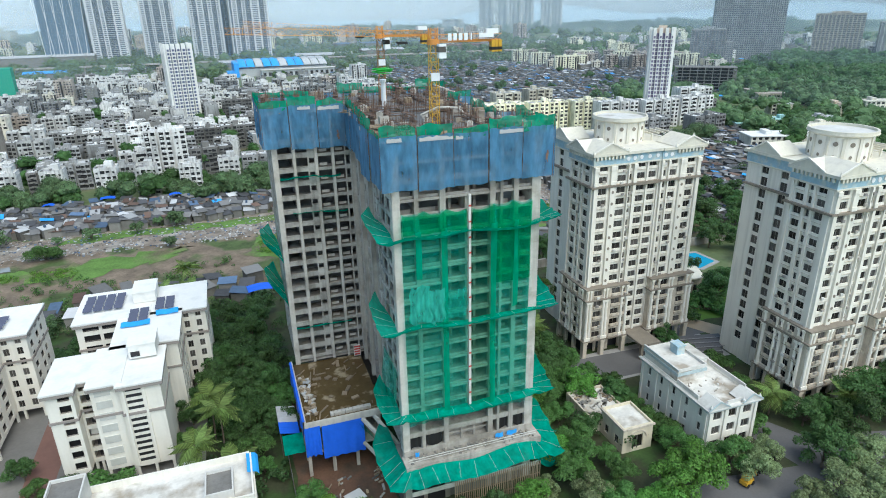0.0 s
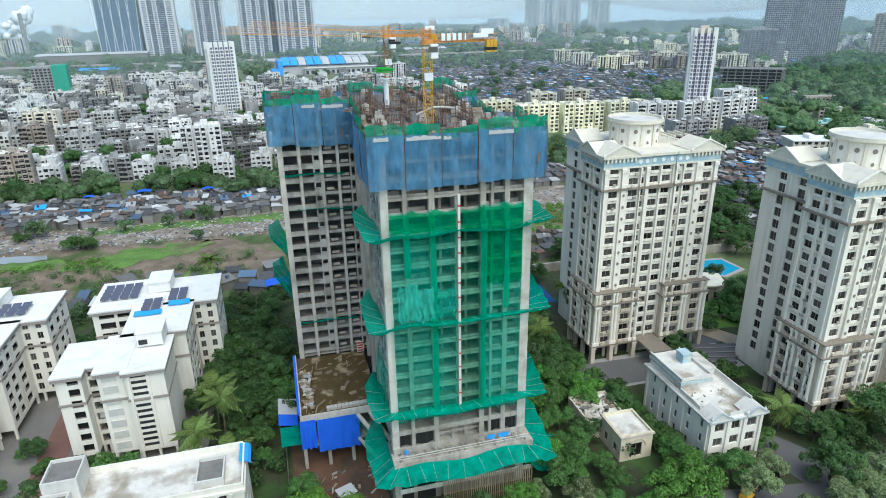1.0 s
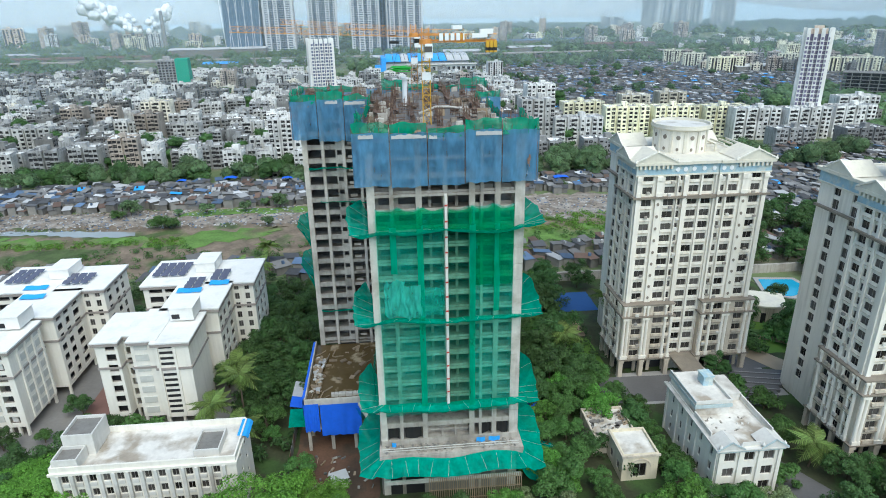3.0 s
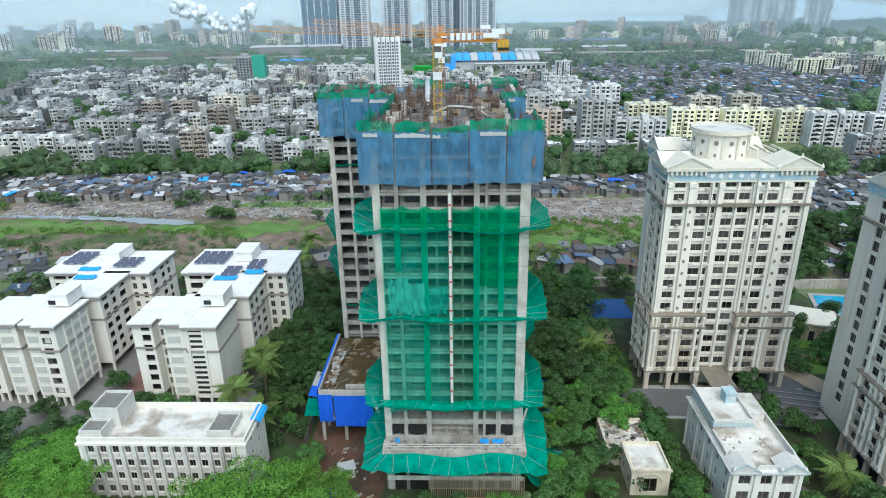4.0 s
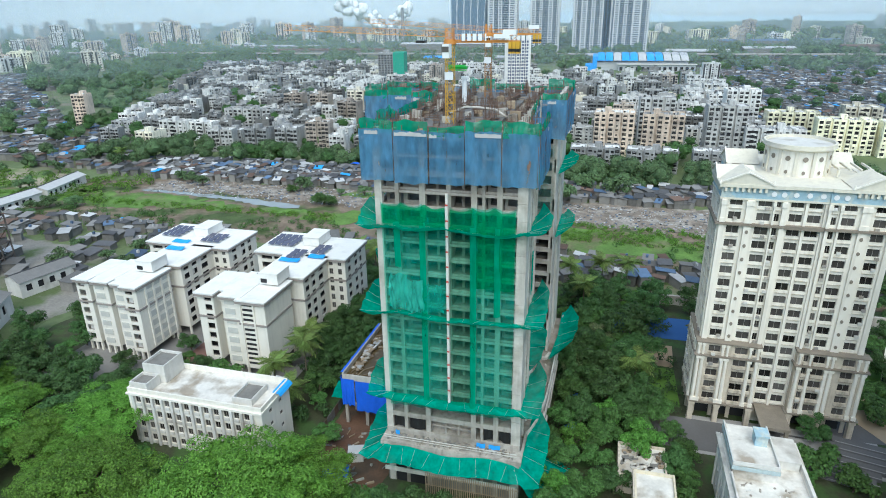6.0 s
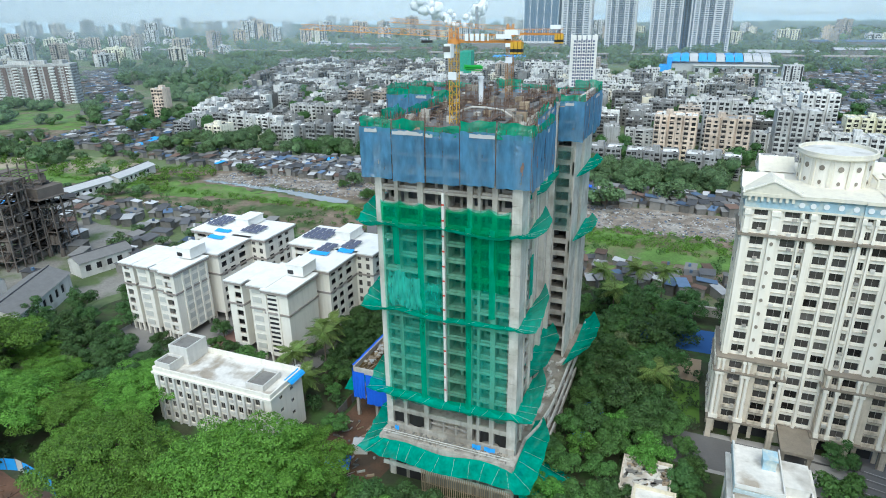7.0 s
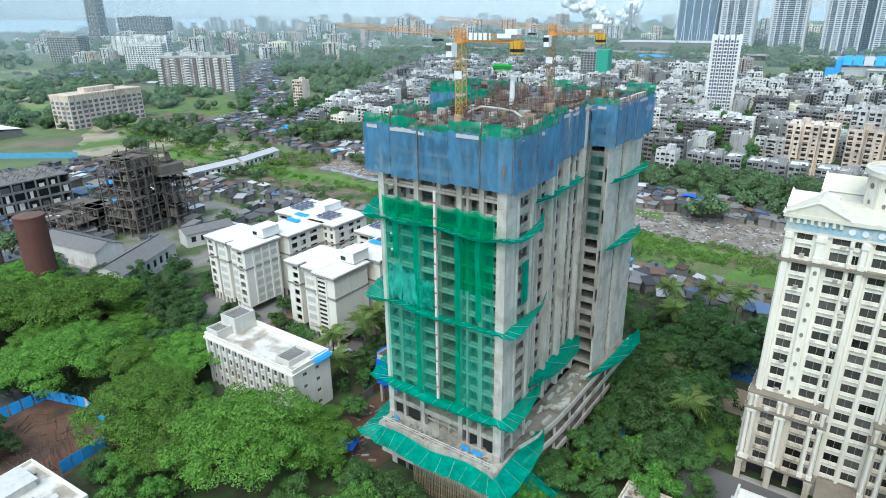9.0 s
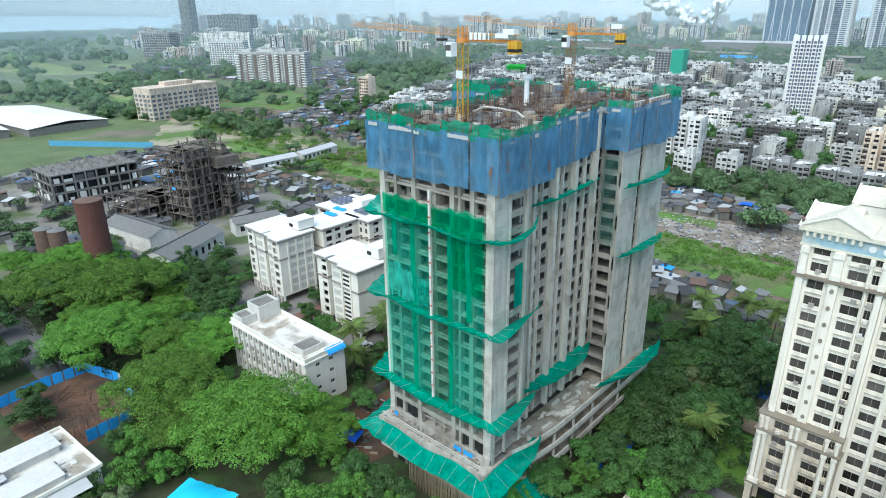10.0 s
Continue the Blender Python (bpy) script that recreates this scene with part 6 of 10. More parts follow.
def walkup(t, x, y, near):
    """One white block: a front wing of stepped bays, a spine and a wide rear wing."""
    zs, zt = 3.0, 22.6
    c = lambda *u: [(a, b_, *WIN) for a, b_ in u]
    fh = (zt - zs) / 7

    def louvres(x0, x1, y0):
        for k in range(7):
            part("grille", Mesh().box(x0, y0 - 0.16, zs + 0.6 + fh * k, x1, y0 - 0.003, zs + 2.2 + fh * k), GRILLE, t, "pale louvred panel")

    if near:
        wing(t, x, y + 1.2, x + 5.6, y + 15, zs, zt - 0.3, 7, c((2.5, 4.9)), (), c((2, 3.6), (8, 9.6)))
        wing(t, x + 5.6, y + 4.2, x + 9.2, y + 15, zs, zt - 0.35, 7, c((0.5, 3.0)))
        wing(t, x + 9.2, y + 0.4, x + 15.4, y + 15.6, zs, zt, 7)
        louvres(x + 10.1, x + 13.4, y + 0.4)
        wing(t, x + 15.4, y - 0.6, x + 24, y + 13, zs, zt - 0.2, 7)
        # flat near-black panels draw the shade of the open stair slots
        for k in range(13):
            part("stair_slot", Mesh().box(x + 16.6, y - 0.66, zs + 0.9 + 1.42 * k, x + 19.9, y - 0.605, zs + 1.55 + 1.42 * k), DARK, t)
        for u in (15.9, 20.2):
            part("pilaster", Mesh().box(x + u, y - 0.95, zs, x + u + 0.5, y - 0.61, zt - 1.1), WHITE, t)
    else:
        wing(t, x, y + 1.2, x + 5.0, y + 15, zs, zt - 0.3, 7, c((0.8, 3.2)), (), c((2, 3.6), (8, 9.6)))
        wing(t, x + 5.0, y + 4.2, x + 7.6, y + 15, zs, zt - 0.35, 7, c((0.3, 2.3)))
        wing(t, x + 7.6, y + 0.4, x + 13.2, y + 15.6, zs, zt, 7)
        louvres(x + 8.4, x + 11.6, y + 0.4)
        wing(t, x + 13.2, y + 3.4, x + 15.2, y + 15.4, zs, zt - 0.1, 7, [(0.4, 1.3, 0.9, 1.7)])
        wing(t, x + 15.2, y + 0.4, x + 19.6, y + 15.2, zs, zt - 0.15, 7)
        louvres(x + 15.9, x + 18.6, y + 0.4)
        wing(t, x + 19.6, y - 0.6, x + 24.6, y + 13, zs, zt - 0.2, 7, c((0.9, 3.5)))
        for k in range(7):
            for v in (3.2, 6.4, 9.6):
                part("grille", Mesh().box(x + 24.61, y + v, zs + 0.5 + fh * k, x + 24.74, y + v + 2.2, zs + 2.2 + fh * k), GRILLE, t, "pale louvred panel")
        for v in (2.4, 5.6, 8.8, 12.0):
            part("pilaster", Mesh().box(x + 24.604, y + v, zs, x + 25.0, y + v + 0.6, zt - 1.1), WHITE, t)
    for v in (2.6, 6.6, 10.8, 13.8):
        part("pilaster", Mesh().box(x - 0.5, y + v, zs, x - 0.004, y + v + 0.7, zt - 1.2), WHITE, t)
    wing(t, x + 12, y + 15.6, x + 27, y + 31, zs, zt, 7, (), c((1.2, 3.6), (5.0, 7.4), (9.4, 12.6)), c((3, 5.2), (8, 10.2)), (), True)
    wing(t, x + 0.5, y + 31.0, x + 18.6, y + 48, zs, zt + 0.15, 7, c((1.6, 5.6), (6.4, 10.4)), (), c((3, 4.6), (9, 10.6)), (), True)
    wing(t, x + 18.6, y + 31.0, x + 33.5, y + 47, zs, zt, 7, c((9.0, 10.4), (12.2, 13.6)), c((2, 4.4), (7, 9.4), (11, 12.8)), (), (), True)
    part("stair_head", Mesh().box(x + 17, y + 8.5, zt + 0.6, x + 23, y + 15, zt + 3.6).box(x + 16.8, y + 8.3, zt + 3.6, x + 23.2, y + 15.2, zt + 3.85), WHITEROOF, t)
    part("stair_head", Mesh().box(x + 14.5, y + 38, zt + 0.6, x + 20.5, y + 46, zt + 3.2).box(x + 14.3, y + 37.8, zt + 3.2, x + 20.7, y + 46.2, zt + 3.45), WHITEROOF, t)
    part("roof_opening", Mesh().box(x + 17.4, y + 8.3, zt + 1.1, x + 19.4, y + 8.49, zt + 2.2), DARK, t)


def solar(x, y, z, nx, ny, label="dark solar panel on a tilted frame", turn=0):
    for i in range(nx):
        for j in range(ny):
            o = thing("solar_panel", label, "solar panel", "solar panels on the white roofs", pose(x + 2.3 * i, y + 2.35 * j, z, 0, 0, turn))
            part("cell_panel", Mesh().rbox((0, 0, 0.75), (2.0, 1.7, 0.05), 0, 0, 12), SOLAR, o)
            b = Mesh()
            for px in (-0.8, 0.8):
                b.bar((px, -0.8, 0), (px, -0.8, 0.55), 0.04).bar((px, 0.8, 0), (px, 0.8, 0.9), 0.04)
            part("frame", b, ALU, o)


near_block = thing("walk_up_block", "white seven-storey apartment block on stilts with taupe bands", "building", "white apartment blocks", pose(-41.0, 121.6, 0) @ Matrix.Diagonal((0.88, 1, 1, 1)))
walkup(near_block, 0, 0, True)
far_block = thing("walk_up_block", "white seven-storey apartment block on stilts with taupe bands", "building", "white apartment blocks", pose(-80.3, 121.6, 0) @ Matrix.Diagonal((0.88, 1, 1, 1)))
walkup(far_block, 0, 0, False)
solar(-38.4, 158.0, 23.1, 4, 4)
solar(-27.4, 149.0, 23.0, 2, 3)
solar(-21.8, 154.0, 23.0, 2, 3)
solar(-77.2, 158.0, 23.1, 3, 4)
solar(-61.3, 156.0, 23.0, 3, 3)
for p0, p1, z in (((-29.8, 146.2), (-23.5, 146.2), 22.2), ((-22.5, 150.4), (-17.4, 150.4), 22.2), ((-71.3, 152.8), (-65.3, 152.8), 22.2), ((-69.3, 147), (-63.3, 147), 22.2)):
    b = Mesh().sheet(lambda u, v: (p0[0] + (p1[0] - p0[0]) * u, p0[1] + 2.2 * v, 23.2 + 0.3 * math.sin(9 * u) * 0.3 + 0.35 * v), 12, 3)
    tagged(part("roof_tarpaulin", b, TARP_S, smooth=True), "bright blue sheet stretched low over the white roof", "tarpaulin")

# ---- low buildings ----
low = thing("low_white_building", "long low white building with a weathered flat roof behind parapets", "building", at=pose(-3.55, 2.3, -0.9) @ Matrix.Diagonal((0.9, 1, 1, 1)))
cw = [(2.0 + 2.75 * k, 3.4 + 2.75 * k, 0.9, 2.5) for k in range(12)]
b = Mesh()
f0, f1 = Face(-37.5, 88.5, 0), Face(-0.5, 88.5, 90)
o0 = facade(b, f0, 37, 1.0, 4, 3.2, cw, base=1.0, top=1.2)
o1 = facade(b, f1, 12, 1.0, 4, 3.2, [(3, 4.2, 1.2, 2.1), (7, 8.2, 1.2, 2.1)], base=1.0, top=1.2, e0=0.36, e1=0.41)
b.box(-37.5, 100.1, 0, -0.85, 100.5, 15.0).box(-37.5, 88.85, 0, -37.1, 100.1, 15.0)
part("wall", b, WHITE, low)
windows(low, f0, o0, 1)
windows(low, f1, o1, 1)
part("interior", Mesh().box(-37, 89.2, 0, -1.2, 100, 13.4), DARK, low)
for k in range(13):
    part("rib", Mesh().box(-36.25 + 2.75 * k, 87.95, 0, -35.6 + 2.75 * k, 88.497, 13.4), OLDWHITE, low)
part("roof", Mesh().box(-37.1, 88.86, 13.5, -0.86, 100.1, 13.8), STAINROOF, low, "weathered white roof")


def parapet_box(t, x0, y0, x1, y1, z0, z1, name="roof_tank"):
    b = Mesh().box(x0, y0, z0, x1, y0 + 0.3, z1).box(x0, y1 - 0.3, z0, x1, y1, z1).box(x0, y0 + 0.3, z0, x0 + 0.3, y1 - 0.3, z1).box(x1 - 0.3, y0 + 0.3, z0, x1, y1 - 0.3, z1).box(x0 + 0.3, y0 + 0.3, z0, x1 - 0.3, y1 - 0.3, z1 - 0.7)
    k = part(name, b, OLDWHITE, t)
    part("tank_floor", Mesh().box(x0 + 0.31, y0 + 0.31, z1 - 0.69, x1 - 0.31, y1 - 0.31, z1 - 0.6), CONC_D, k, "dark grey screed")
    return k


parapet_box(low, -36.8, 93.5, -30.5, 100, 13.8, 18.3, "stair_head")
parapet_box(low, -37.0, 89.0, -32.0, 93.3, 13.8, 16.2, "roof_tank")
part("cornice", Mesh().box(-37.8, 88.1, 13.4, -0.2, 88.497, 13.9).box(-0.497, 88.5, 13.4, -0.2, 100.6, 13.9), WHITE, low)
for k in range(12):
    for j in range(4):
        part("window_panel", Mesh().box(-35.5 + 2.75 * k, 88.3, 1.05 + 3.2 * j, -34.1 + 2.75 * k, 88.495, 1.85 + 3.2 * j), OLDWHITE, low)
parapet_box(low, -9.5, 90.5, -4.2, 97, 13.8, 15.3, "roof_tank")
tagged(part("tarpaulin", Mesh().sheet(lambda u, v: (-4.9 + 2.0 * v, 97 + 5.5 * u, 14.0 - 0.25 * v - 1.6 * max(0, v - 0.75) * 4 * 0.4), 8, 5), TARP_S), "sky blue sheet over the parapet of the low roof", "tarpaulin")

corner = thing("ornate_low_building", "small weathered white building with stepped terraces and pale blue trims", "building", at=pose(14.0, 13.4, 0) @ Matrix.Diagonal((0.855, 0.865, 1, 1)))
b = Mesh()
f0, f1 = Face(86, 83.5, 0), Face(86, 110, -90)
HW = (0.7, 2.75)
o0 = facade(b, f0, 15, 0.6, 3, 3.6, [(1.6, 4.2, *HW), (6.3, 8.7, *HW), (10.8, 13.4, *HW)], base=0.6, top=0.6)
o1 = facade(b, f1, 26.5, 0.6, 3, 3.6, [(3, 4.2, *HW), (8, 9.2, *HW), (13, 14.2, *HW), (18, 19.2, *HW), (23, 24.2, *HW)], base=0.6, top=0.6, e0=0.36, e1=0.36)
b.box(100.65, 83.86, 0, 101, 110, 12.0).box(86, 109.65, 0, 100.64, 110, 12.0)
part("wall", b, WHITE, corner)
windows(corner, f0, o0, 1, 0.42)
windows(corner, f1, o1, 1, 0.42)
part("interior", Mesh().box(87, 84.6, 0, 100.2, 109.2, 11), DARK, corner)
part("roof", Mesh().box(86.36, 83.86, 11.2, 100.64, 109.64, 11.5), STAINROOF, corner, "stained white terrace")
for u in (86.5, 91.2, 95.8, 100.5):
    part("pilaster", Mesh().box(u - 0.4, 83.1, 0, u + 0.4, 83.497, 11.0), WHITE, corner)
for v in (84.2, 93.6, 98.4, 103.4, 109.4):
    part("pilaster", Mesh().box(85.7, v - 0.35, 0, 85.997, v + 0.35, 11.0), WHITE, corner)
part("trim", Mesh().box(85.5, 83.0, 11.0, 101.5, 83.496, 11.5).box(85.5, 83.5, 11.0, 85.996, 110.3, 11.5), TRIMB, corner, "faded blue-grey trim")
part("cornice", Mesh().box(85.1, 82.6, 11.5, 101.9, 83.496, 11.8).box(85.1, 83.5, 11.5, 85.996, 110.6, 11.8).box(101.004, 83.5, 11.5, 101.9, 110.6, 11.8), OLDWHITE, corner)
for u0, u1 in ((85.4, 91.4), (95.6, 101.6)):
    m_ = (u0 + u1) / 2
    part("pediment", Mesh().add([(u0, 82.7, 11.81), (u1, 82.7, 11.81), (m_, 82.7, 13.5), (u0, 87.5, 11.81), (u1, 87.5, 11.81), (m_, 87.5, 13.5)], [(0, 1, 2), (3, 5, 4), (0, 2, 5, 3), (1, 4, 5, 2)]), OLDWHITE, corner, "low weathered gable")
    part("pediment_edge", Mesh().bar((u0 - 0.2, 82.6, 11.9), (m_, 82.6, 13.6), 0.18).bar((u1 + 0.2, 82.6, 11.9), (m_, 82.6, 13.6), 0.18), TRIMB, corner)
for q in ((86, 87.6, 12.0, 86.35, 95.7, 12.9), (100.65, 87.6, 12.0, 101, 110, 12.9), (91.5, 83.5, 12.0, 95.5, 83.8, 12.8)):
    part("parapet", Mesh().box(*q), OLDWHITE, corner)
up = part("upper_terrace", Mesh().box(86.36, 96, 11.5, 95, 109.6, 14.2).box(86.1, 95.8, 14.2, 95.2, 109.8, 14.5), STAINROOF, corner)
part("terrace_rim", Mesh().box(86.1, 95.6, 14.5, 95.2, 95.9, 15.2).box(86.1, 95.9, 14.5, 86.4, 109.8, 15.2).box(94.9, 95.9, 14.5, 95.2, 109.8, 15.2), OLDWHITE, up)
part("terrace_trim", Mesh().box(85.96, 95.5, 13.5, 86.35, 109.9, 14.19).box(86.36, 95.5, 13.5, 95.3, 95.99, 14.19).box(85.98, 95.48, 14.9, 86.09, 109.9, 15.2), TRIMB, up, "faded blue-grey trim")
part("roof_tank", Mesh().box(91.5, 103, 14.51, 94, 106, 16.6).box(91.3, 102.8, 16.6, 94.2, 106.2, 16.85), FRIEZE, corner, "pale blue tank box")
part("roof_room", Mesh().box(95.6, 101, 11.51, 100.4, 109, 13.2).box(95.4, 100.8, 13.2, 100.6, 109.2, 13.4), OLDWHITE, corner)
b = Mesh()
rnd = random.Random(8)
for k in range(18):
    b.rbox((rnd.uniform(87, 100), rnd.uniform(88.5, 95), 11.55), (rnd.uniform(0.2, 1.6), rnd.uniform(0.15, 0.5), 0.22), rnd.uniform(0, 90), rnd.randint(0, 1))
tagged(part("roof_clutter", b, [CONC, OLDWHITE], corner), kind="stuff")
for u in (86.0, 91.0, 95.9, 100.9):
    part("urn", Mesh().cyl(u, 83.0, 11.81, 12.5, 0.3, 0.45, 10).cyl(u, 83.0, 12.5, 13.1, 0.45, 0.05, 10), OLDWHITE, corner)

hut = thing("small_house", "small cream house with arched panels and a rubble-strewn rear roof", "house")
b = Mesh()
f0, f1 = Face(71.5, 92, 0), Face(71.5, 100.5, -90)
o0 = facade(b, f0, 7.5, 0, 1, 6.0, [(2.4, 5.1, 0.9, 4.2)], top=0.5)
o1 = facade(b, f1, 8.5, 0, 1, 6.0, [(1.6, 3.0, 1.4, 3.4), (5.4, 6.8, 1.4, 3.4)], top=0.5, e0=0.36, e1=0.36)
b.box(78.65, 92.36, 0, 79, 100.5, 6.5).box(71.5, 100.15, 0, 78.64, 100.5, 6.5)
part("wall", b, CREAMY, hut)
windows(hut, f0, o0, 1)
windows(hut, f1, o1, 1)
arch = Mesh()
for k in range(9):
    a0, a1 = math.pi * k / 9, math.pi * (k + 1) / 9
    arch.bar((75.25 - 2.2 * math.cos(a0), 91.9, 3.4 + 1.9 * math.sin(a0)), (75.25 - 2.2 * math.cos(a1), 91.9, 3.4 + 1.9 * math.sin(a1)), 0.16)
part("arch_moulding", arch, BEIGE_D, hut)
part("cornice", Mesh().box(71.2, 91.7, 5.9, 79.3, 91.998, 6.4).box(71.2, 92, 5.9, 71.498, 100.7, 6.4), BEIGE_D, hut)
part("interior", Mesh().box(72, 92.6, 0, 78.5, 100.0, 5.4), DARK, hut)
part("roof", Mesh().box(71.86, 92.36, 5.6, 78.64, 100.14, 5.9), STAINROOF, hut)
b = Mesh()
f1 = Face(68.5, 111, -90)
o1 = facade(b, f1, 10.3, 0, 1, 4.0, [(2, 3.4, 1.2, 2.8), (6, 7.4, 1.2, 2.8)], top=0.6, e0=0.31, e1=0.31)
b.box(68.5, 100.7, 0, 78, 101.0, 4.6).box(77.7, 101.01, 0, 78, 111, 4.6).box(68.5, 110.7, 0, 77.69, 111, 4.6)
part("rear_wall", b, BEIGE_D, hut)
windows(hut, f1, o1, 1)
part("rear_roof", Mesh().box(68.81, 101.01, 3.7, 77.69, 110.69, 4.0), STAINROOF, hut)
b = Mesh()
rnd = random.Random(3)
for k in range(60):
    b.rbox((rnd.uniform(69.3, 77.2), rnd.uniform(101.5, 110.2), 4.15), (rnd.uniform(0.3, 1.6), rnd.uniform(0.2, 0.8), 0.35), rnd.uniform(0, 90), rnd.randint(0, 2))
tagged(part("roof_rubble", b, [CONC_D, CONC_L, TIMBER], hut), kind="stuff")


# ---- trees ----
def leaf_cloud(rs, centres, radii, count, size, flat):
    """Small leaf quads over the upper skin of many clumps."""
    centres, radii = np.array(centres), np.array(radii)
    k = rs.choice(len(centres), count, p=radii ** 2 / (radii ** 2).sum())
    d = rs.normal(size=(count, 3))
    d /= np.linalg.norm(d, axis=1)[:, None]
    d[:, 2] = np.where(d[:, 2] < -0.35, -d[:, 2], d[:, 2])
    p = centres[k] + d * radii[k][:, None] * np.array([1, 1, flat]) * rs.uniform(0.78, 1.06, (count, 1))
    n = d * 0.9 + rs.normal(scale=0.33, size=(count, 3)) + np.array([0, 0, 0.35])
    n /= np.linalg.norm(n, axis=1)[:, None]
    t = np.cross(n, rs.normal(size=(count, 3)))
    t /= np.linalg.norm(t, axis=1)[:, None] + 1e-6
    b = np.cross(n, t)
    s = size * rs.uniform(0.6, 1.25, (count, 1))
    return np.stack([p - t * s * 0.5, p + b * s * 0.32, p + t * s * 0.5, p - b * s * 0.32], 1).reshape(-1, 3)


def quads(name, verts, material):
    n = len(verts) // 4
    me = bpy.data.meshes.new(name)
    me.vertices.add(4 * n)
    me.vertices.foreach_set("co", np.ascontiguousarray(verts, dtype=np.float32).ravel())
    me.loops.add(4 * n)
    me.loops.foreach_set("vertex_index", np.arange(4 * n, dtype=np.int32))
    me.polygons.add(n)
    me.polygons.foreach_set("loop_start", np.arange(0, 4 * n, 4, dtype=np.int32))
    me.update(calc_edges=True)
    me.validate()
    me.materials.append(material)
    return me


def dome_clumps(rs, R, h0, h1, n, rc):
    """Clumps of leaves gathered on boughs, with gaps between one bough and the next."""
    out, rad = [], []
    boughs = []
    for i in range(max(6, n // 8)):
        r = R * math.sqrt((i + rs.uniform(0.1, 0.9)) / max(6, n // 8)) * 0.8
        a = 2.4 * i + rs.uniform(-0.4, 0.4)
        lift = math.sqrt(max(0.05, 1 - (r / R) ** 2))
        boughs.append((r * math.cos(a), r * math.sin(a), h0 + (h1 - h0) * lift * rs.uniform(0.62, 1.0)))
    spread = R * (0.24 if n < 100 else 0.23)
    for i in range(n):
        c = boughs[i % len(boughs)]
        a, q = rs.uniform(0, 2 * math.pi), math.sqrt(rs.uniform(0, 1))
        fall = (h1 - h0) * (0.34 if n < 100 else 0.2) * q * q + (rs.uniform(0, 0.3) * (h1 - h0) if i % 3 == 0 else 0)
        out.append((c[0] + spread * q * math.cos(a) * 1.25, c[1] + spread * q * math.sin(a) * 1.25, max(h0 * 0.8, c[2] - fall)))
        rad.append(rc * rs.uniform(0.6, 1.15))
    return out, rad


def make_tree(label, seed, R, h0, h1, clumps, rc, leaves, size, flat, material, at, trunk=0.35, name="tree"):
    rs = np.random.RandomState(seed)
    t = thing(name, label, "tree", at=at)
    cs, rad = dome_clumps(rs, R, h0, h1, clumps, rc)
    b = Mesh()
    b.bar((0, 0, -0.2), (0.1, 0.05, h0 * 0.6), trunk, 8, r1=trunk * 0.75)
    for c in cs[:: max(1, len(cs) // 14)]:
        mid = (c[0] * 0.4, c[1] * 0.4, h0 * 0.6 + (c[2] - h0 * 0.6) * 0.55)
        b.bar((0.1, 0.05, h0 * 0.58), mid, trunk * 0.45, 5, r1=trunk * 0.25)
        b.bar(mid, (c[0], c[1], c[2]), trunk * 0.25, 4, r1=trunk * 0.08)
    part("trunk", b, BARK, t)
    part("crown", quads("crown", leaf_cloud(rs, cs, rad, leaves, size, flat), material), None, t)
    return t


SPECIES, FAR_TREES = {}, []


def plant(kind, x, y, s=1.0, turn=None, z=0.0):
    """Sets a tree of a kind: the first is built, later ones are its copies."""
    if kind == "far" and (y > 326 or x < -300):
        FAR_TREES.append((x, y))
        return None
    rnd = random.Random(int(x * 13 + y * 7))
    turn = rnd.uniform(0, 360) if turn is None else turn
    var = rnd.randrange(3)
    key = (kind, var)
    m = pose(x, y, z, 0, 0, turn) @ Matrix.Diagonal((s * rnd.uniform(0.92, 1.08), s * rnd.uniform(0.92, 1.08), s * rnd.uniform(0.9, 1.12), 1))
    if key in SPECIES:
        return copy_thing(SPECIES[key], m)
    spec = {
        "rain": ("wide rain tree with a bright green umbrella crown", 12.5, 6.0, 13.0, 230, 1.75, 44000, 0.38, 0.58, LEAF_B, 0.55),
        "dark": ("dark green broad-leaved tree with a dense crown", 5.6, 2.4, 11.5, 64, 1.45, 7200, 0.5, 0.7, LEAF_D, 0.3),
        "mid": ("mid green leafy tree", 5.0, 2.2, 10.0, 54, 1.35, 6000, 0.48, 0.7, LEAF_M, 0.28),
        "bright": ("bright green leafy tree", 5.2, 2.2, 10.5, 56, 1.3, 6400, 0.46, 0.75, LEAF_G, 0.3),
        "olive": ("pale olive feathery tree", 5.4, 2.2, 9.5, 50, 1.3, 5600, 0.45, 0.65, LEAF_O, 0.3),
        "bush": ("low rounded green bush", 2.6, 0.8, 3.6, 20, 1.1, 1400, 0.5, 0.75, LEAF_M, 0.12),
        "dome": ("round dense green bush", 5.6, 0.6, 6.4, 46, 1.6, 5200, 0.5, 0.75, LEAF_M, 0.15),
        "far": ("green tree by the river", 5.5, 2.2, 9.0, 30, 2.0, 1500, 1.0, 0.75, LEAF_F, 0.3),
    }[kind]
    label, R, h0, h1, n, rc, leaves, size, flat, material, trunk = spec
    t = make_tree(label, 100 + 17 * var + len(kind), R, h0, h1, n, rc, leaves, size, flat, material, m, trunk, "bush" if kind in ("bush", "dome") else "tree")
    SPECIES[key] = t
    return t


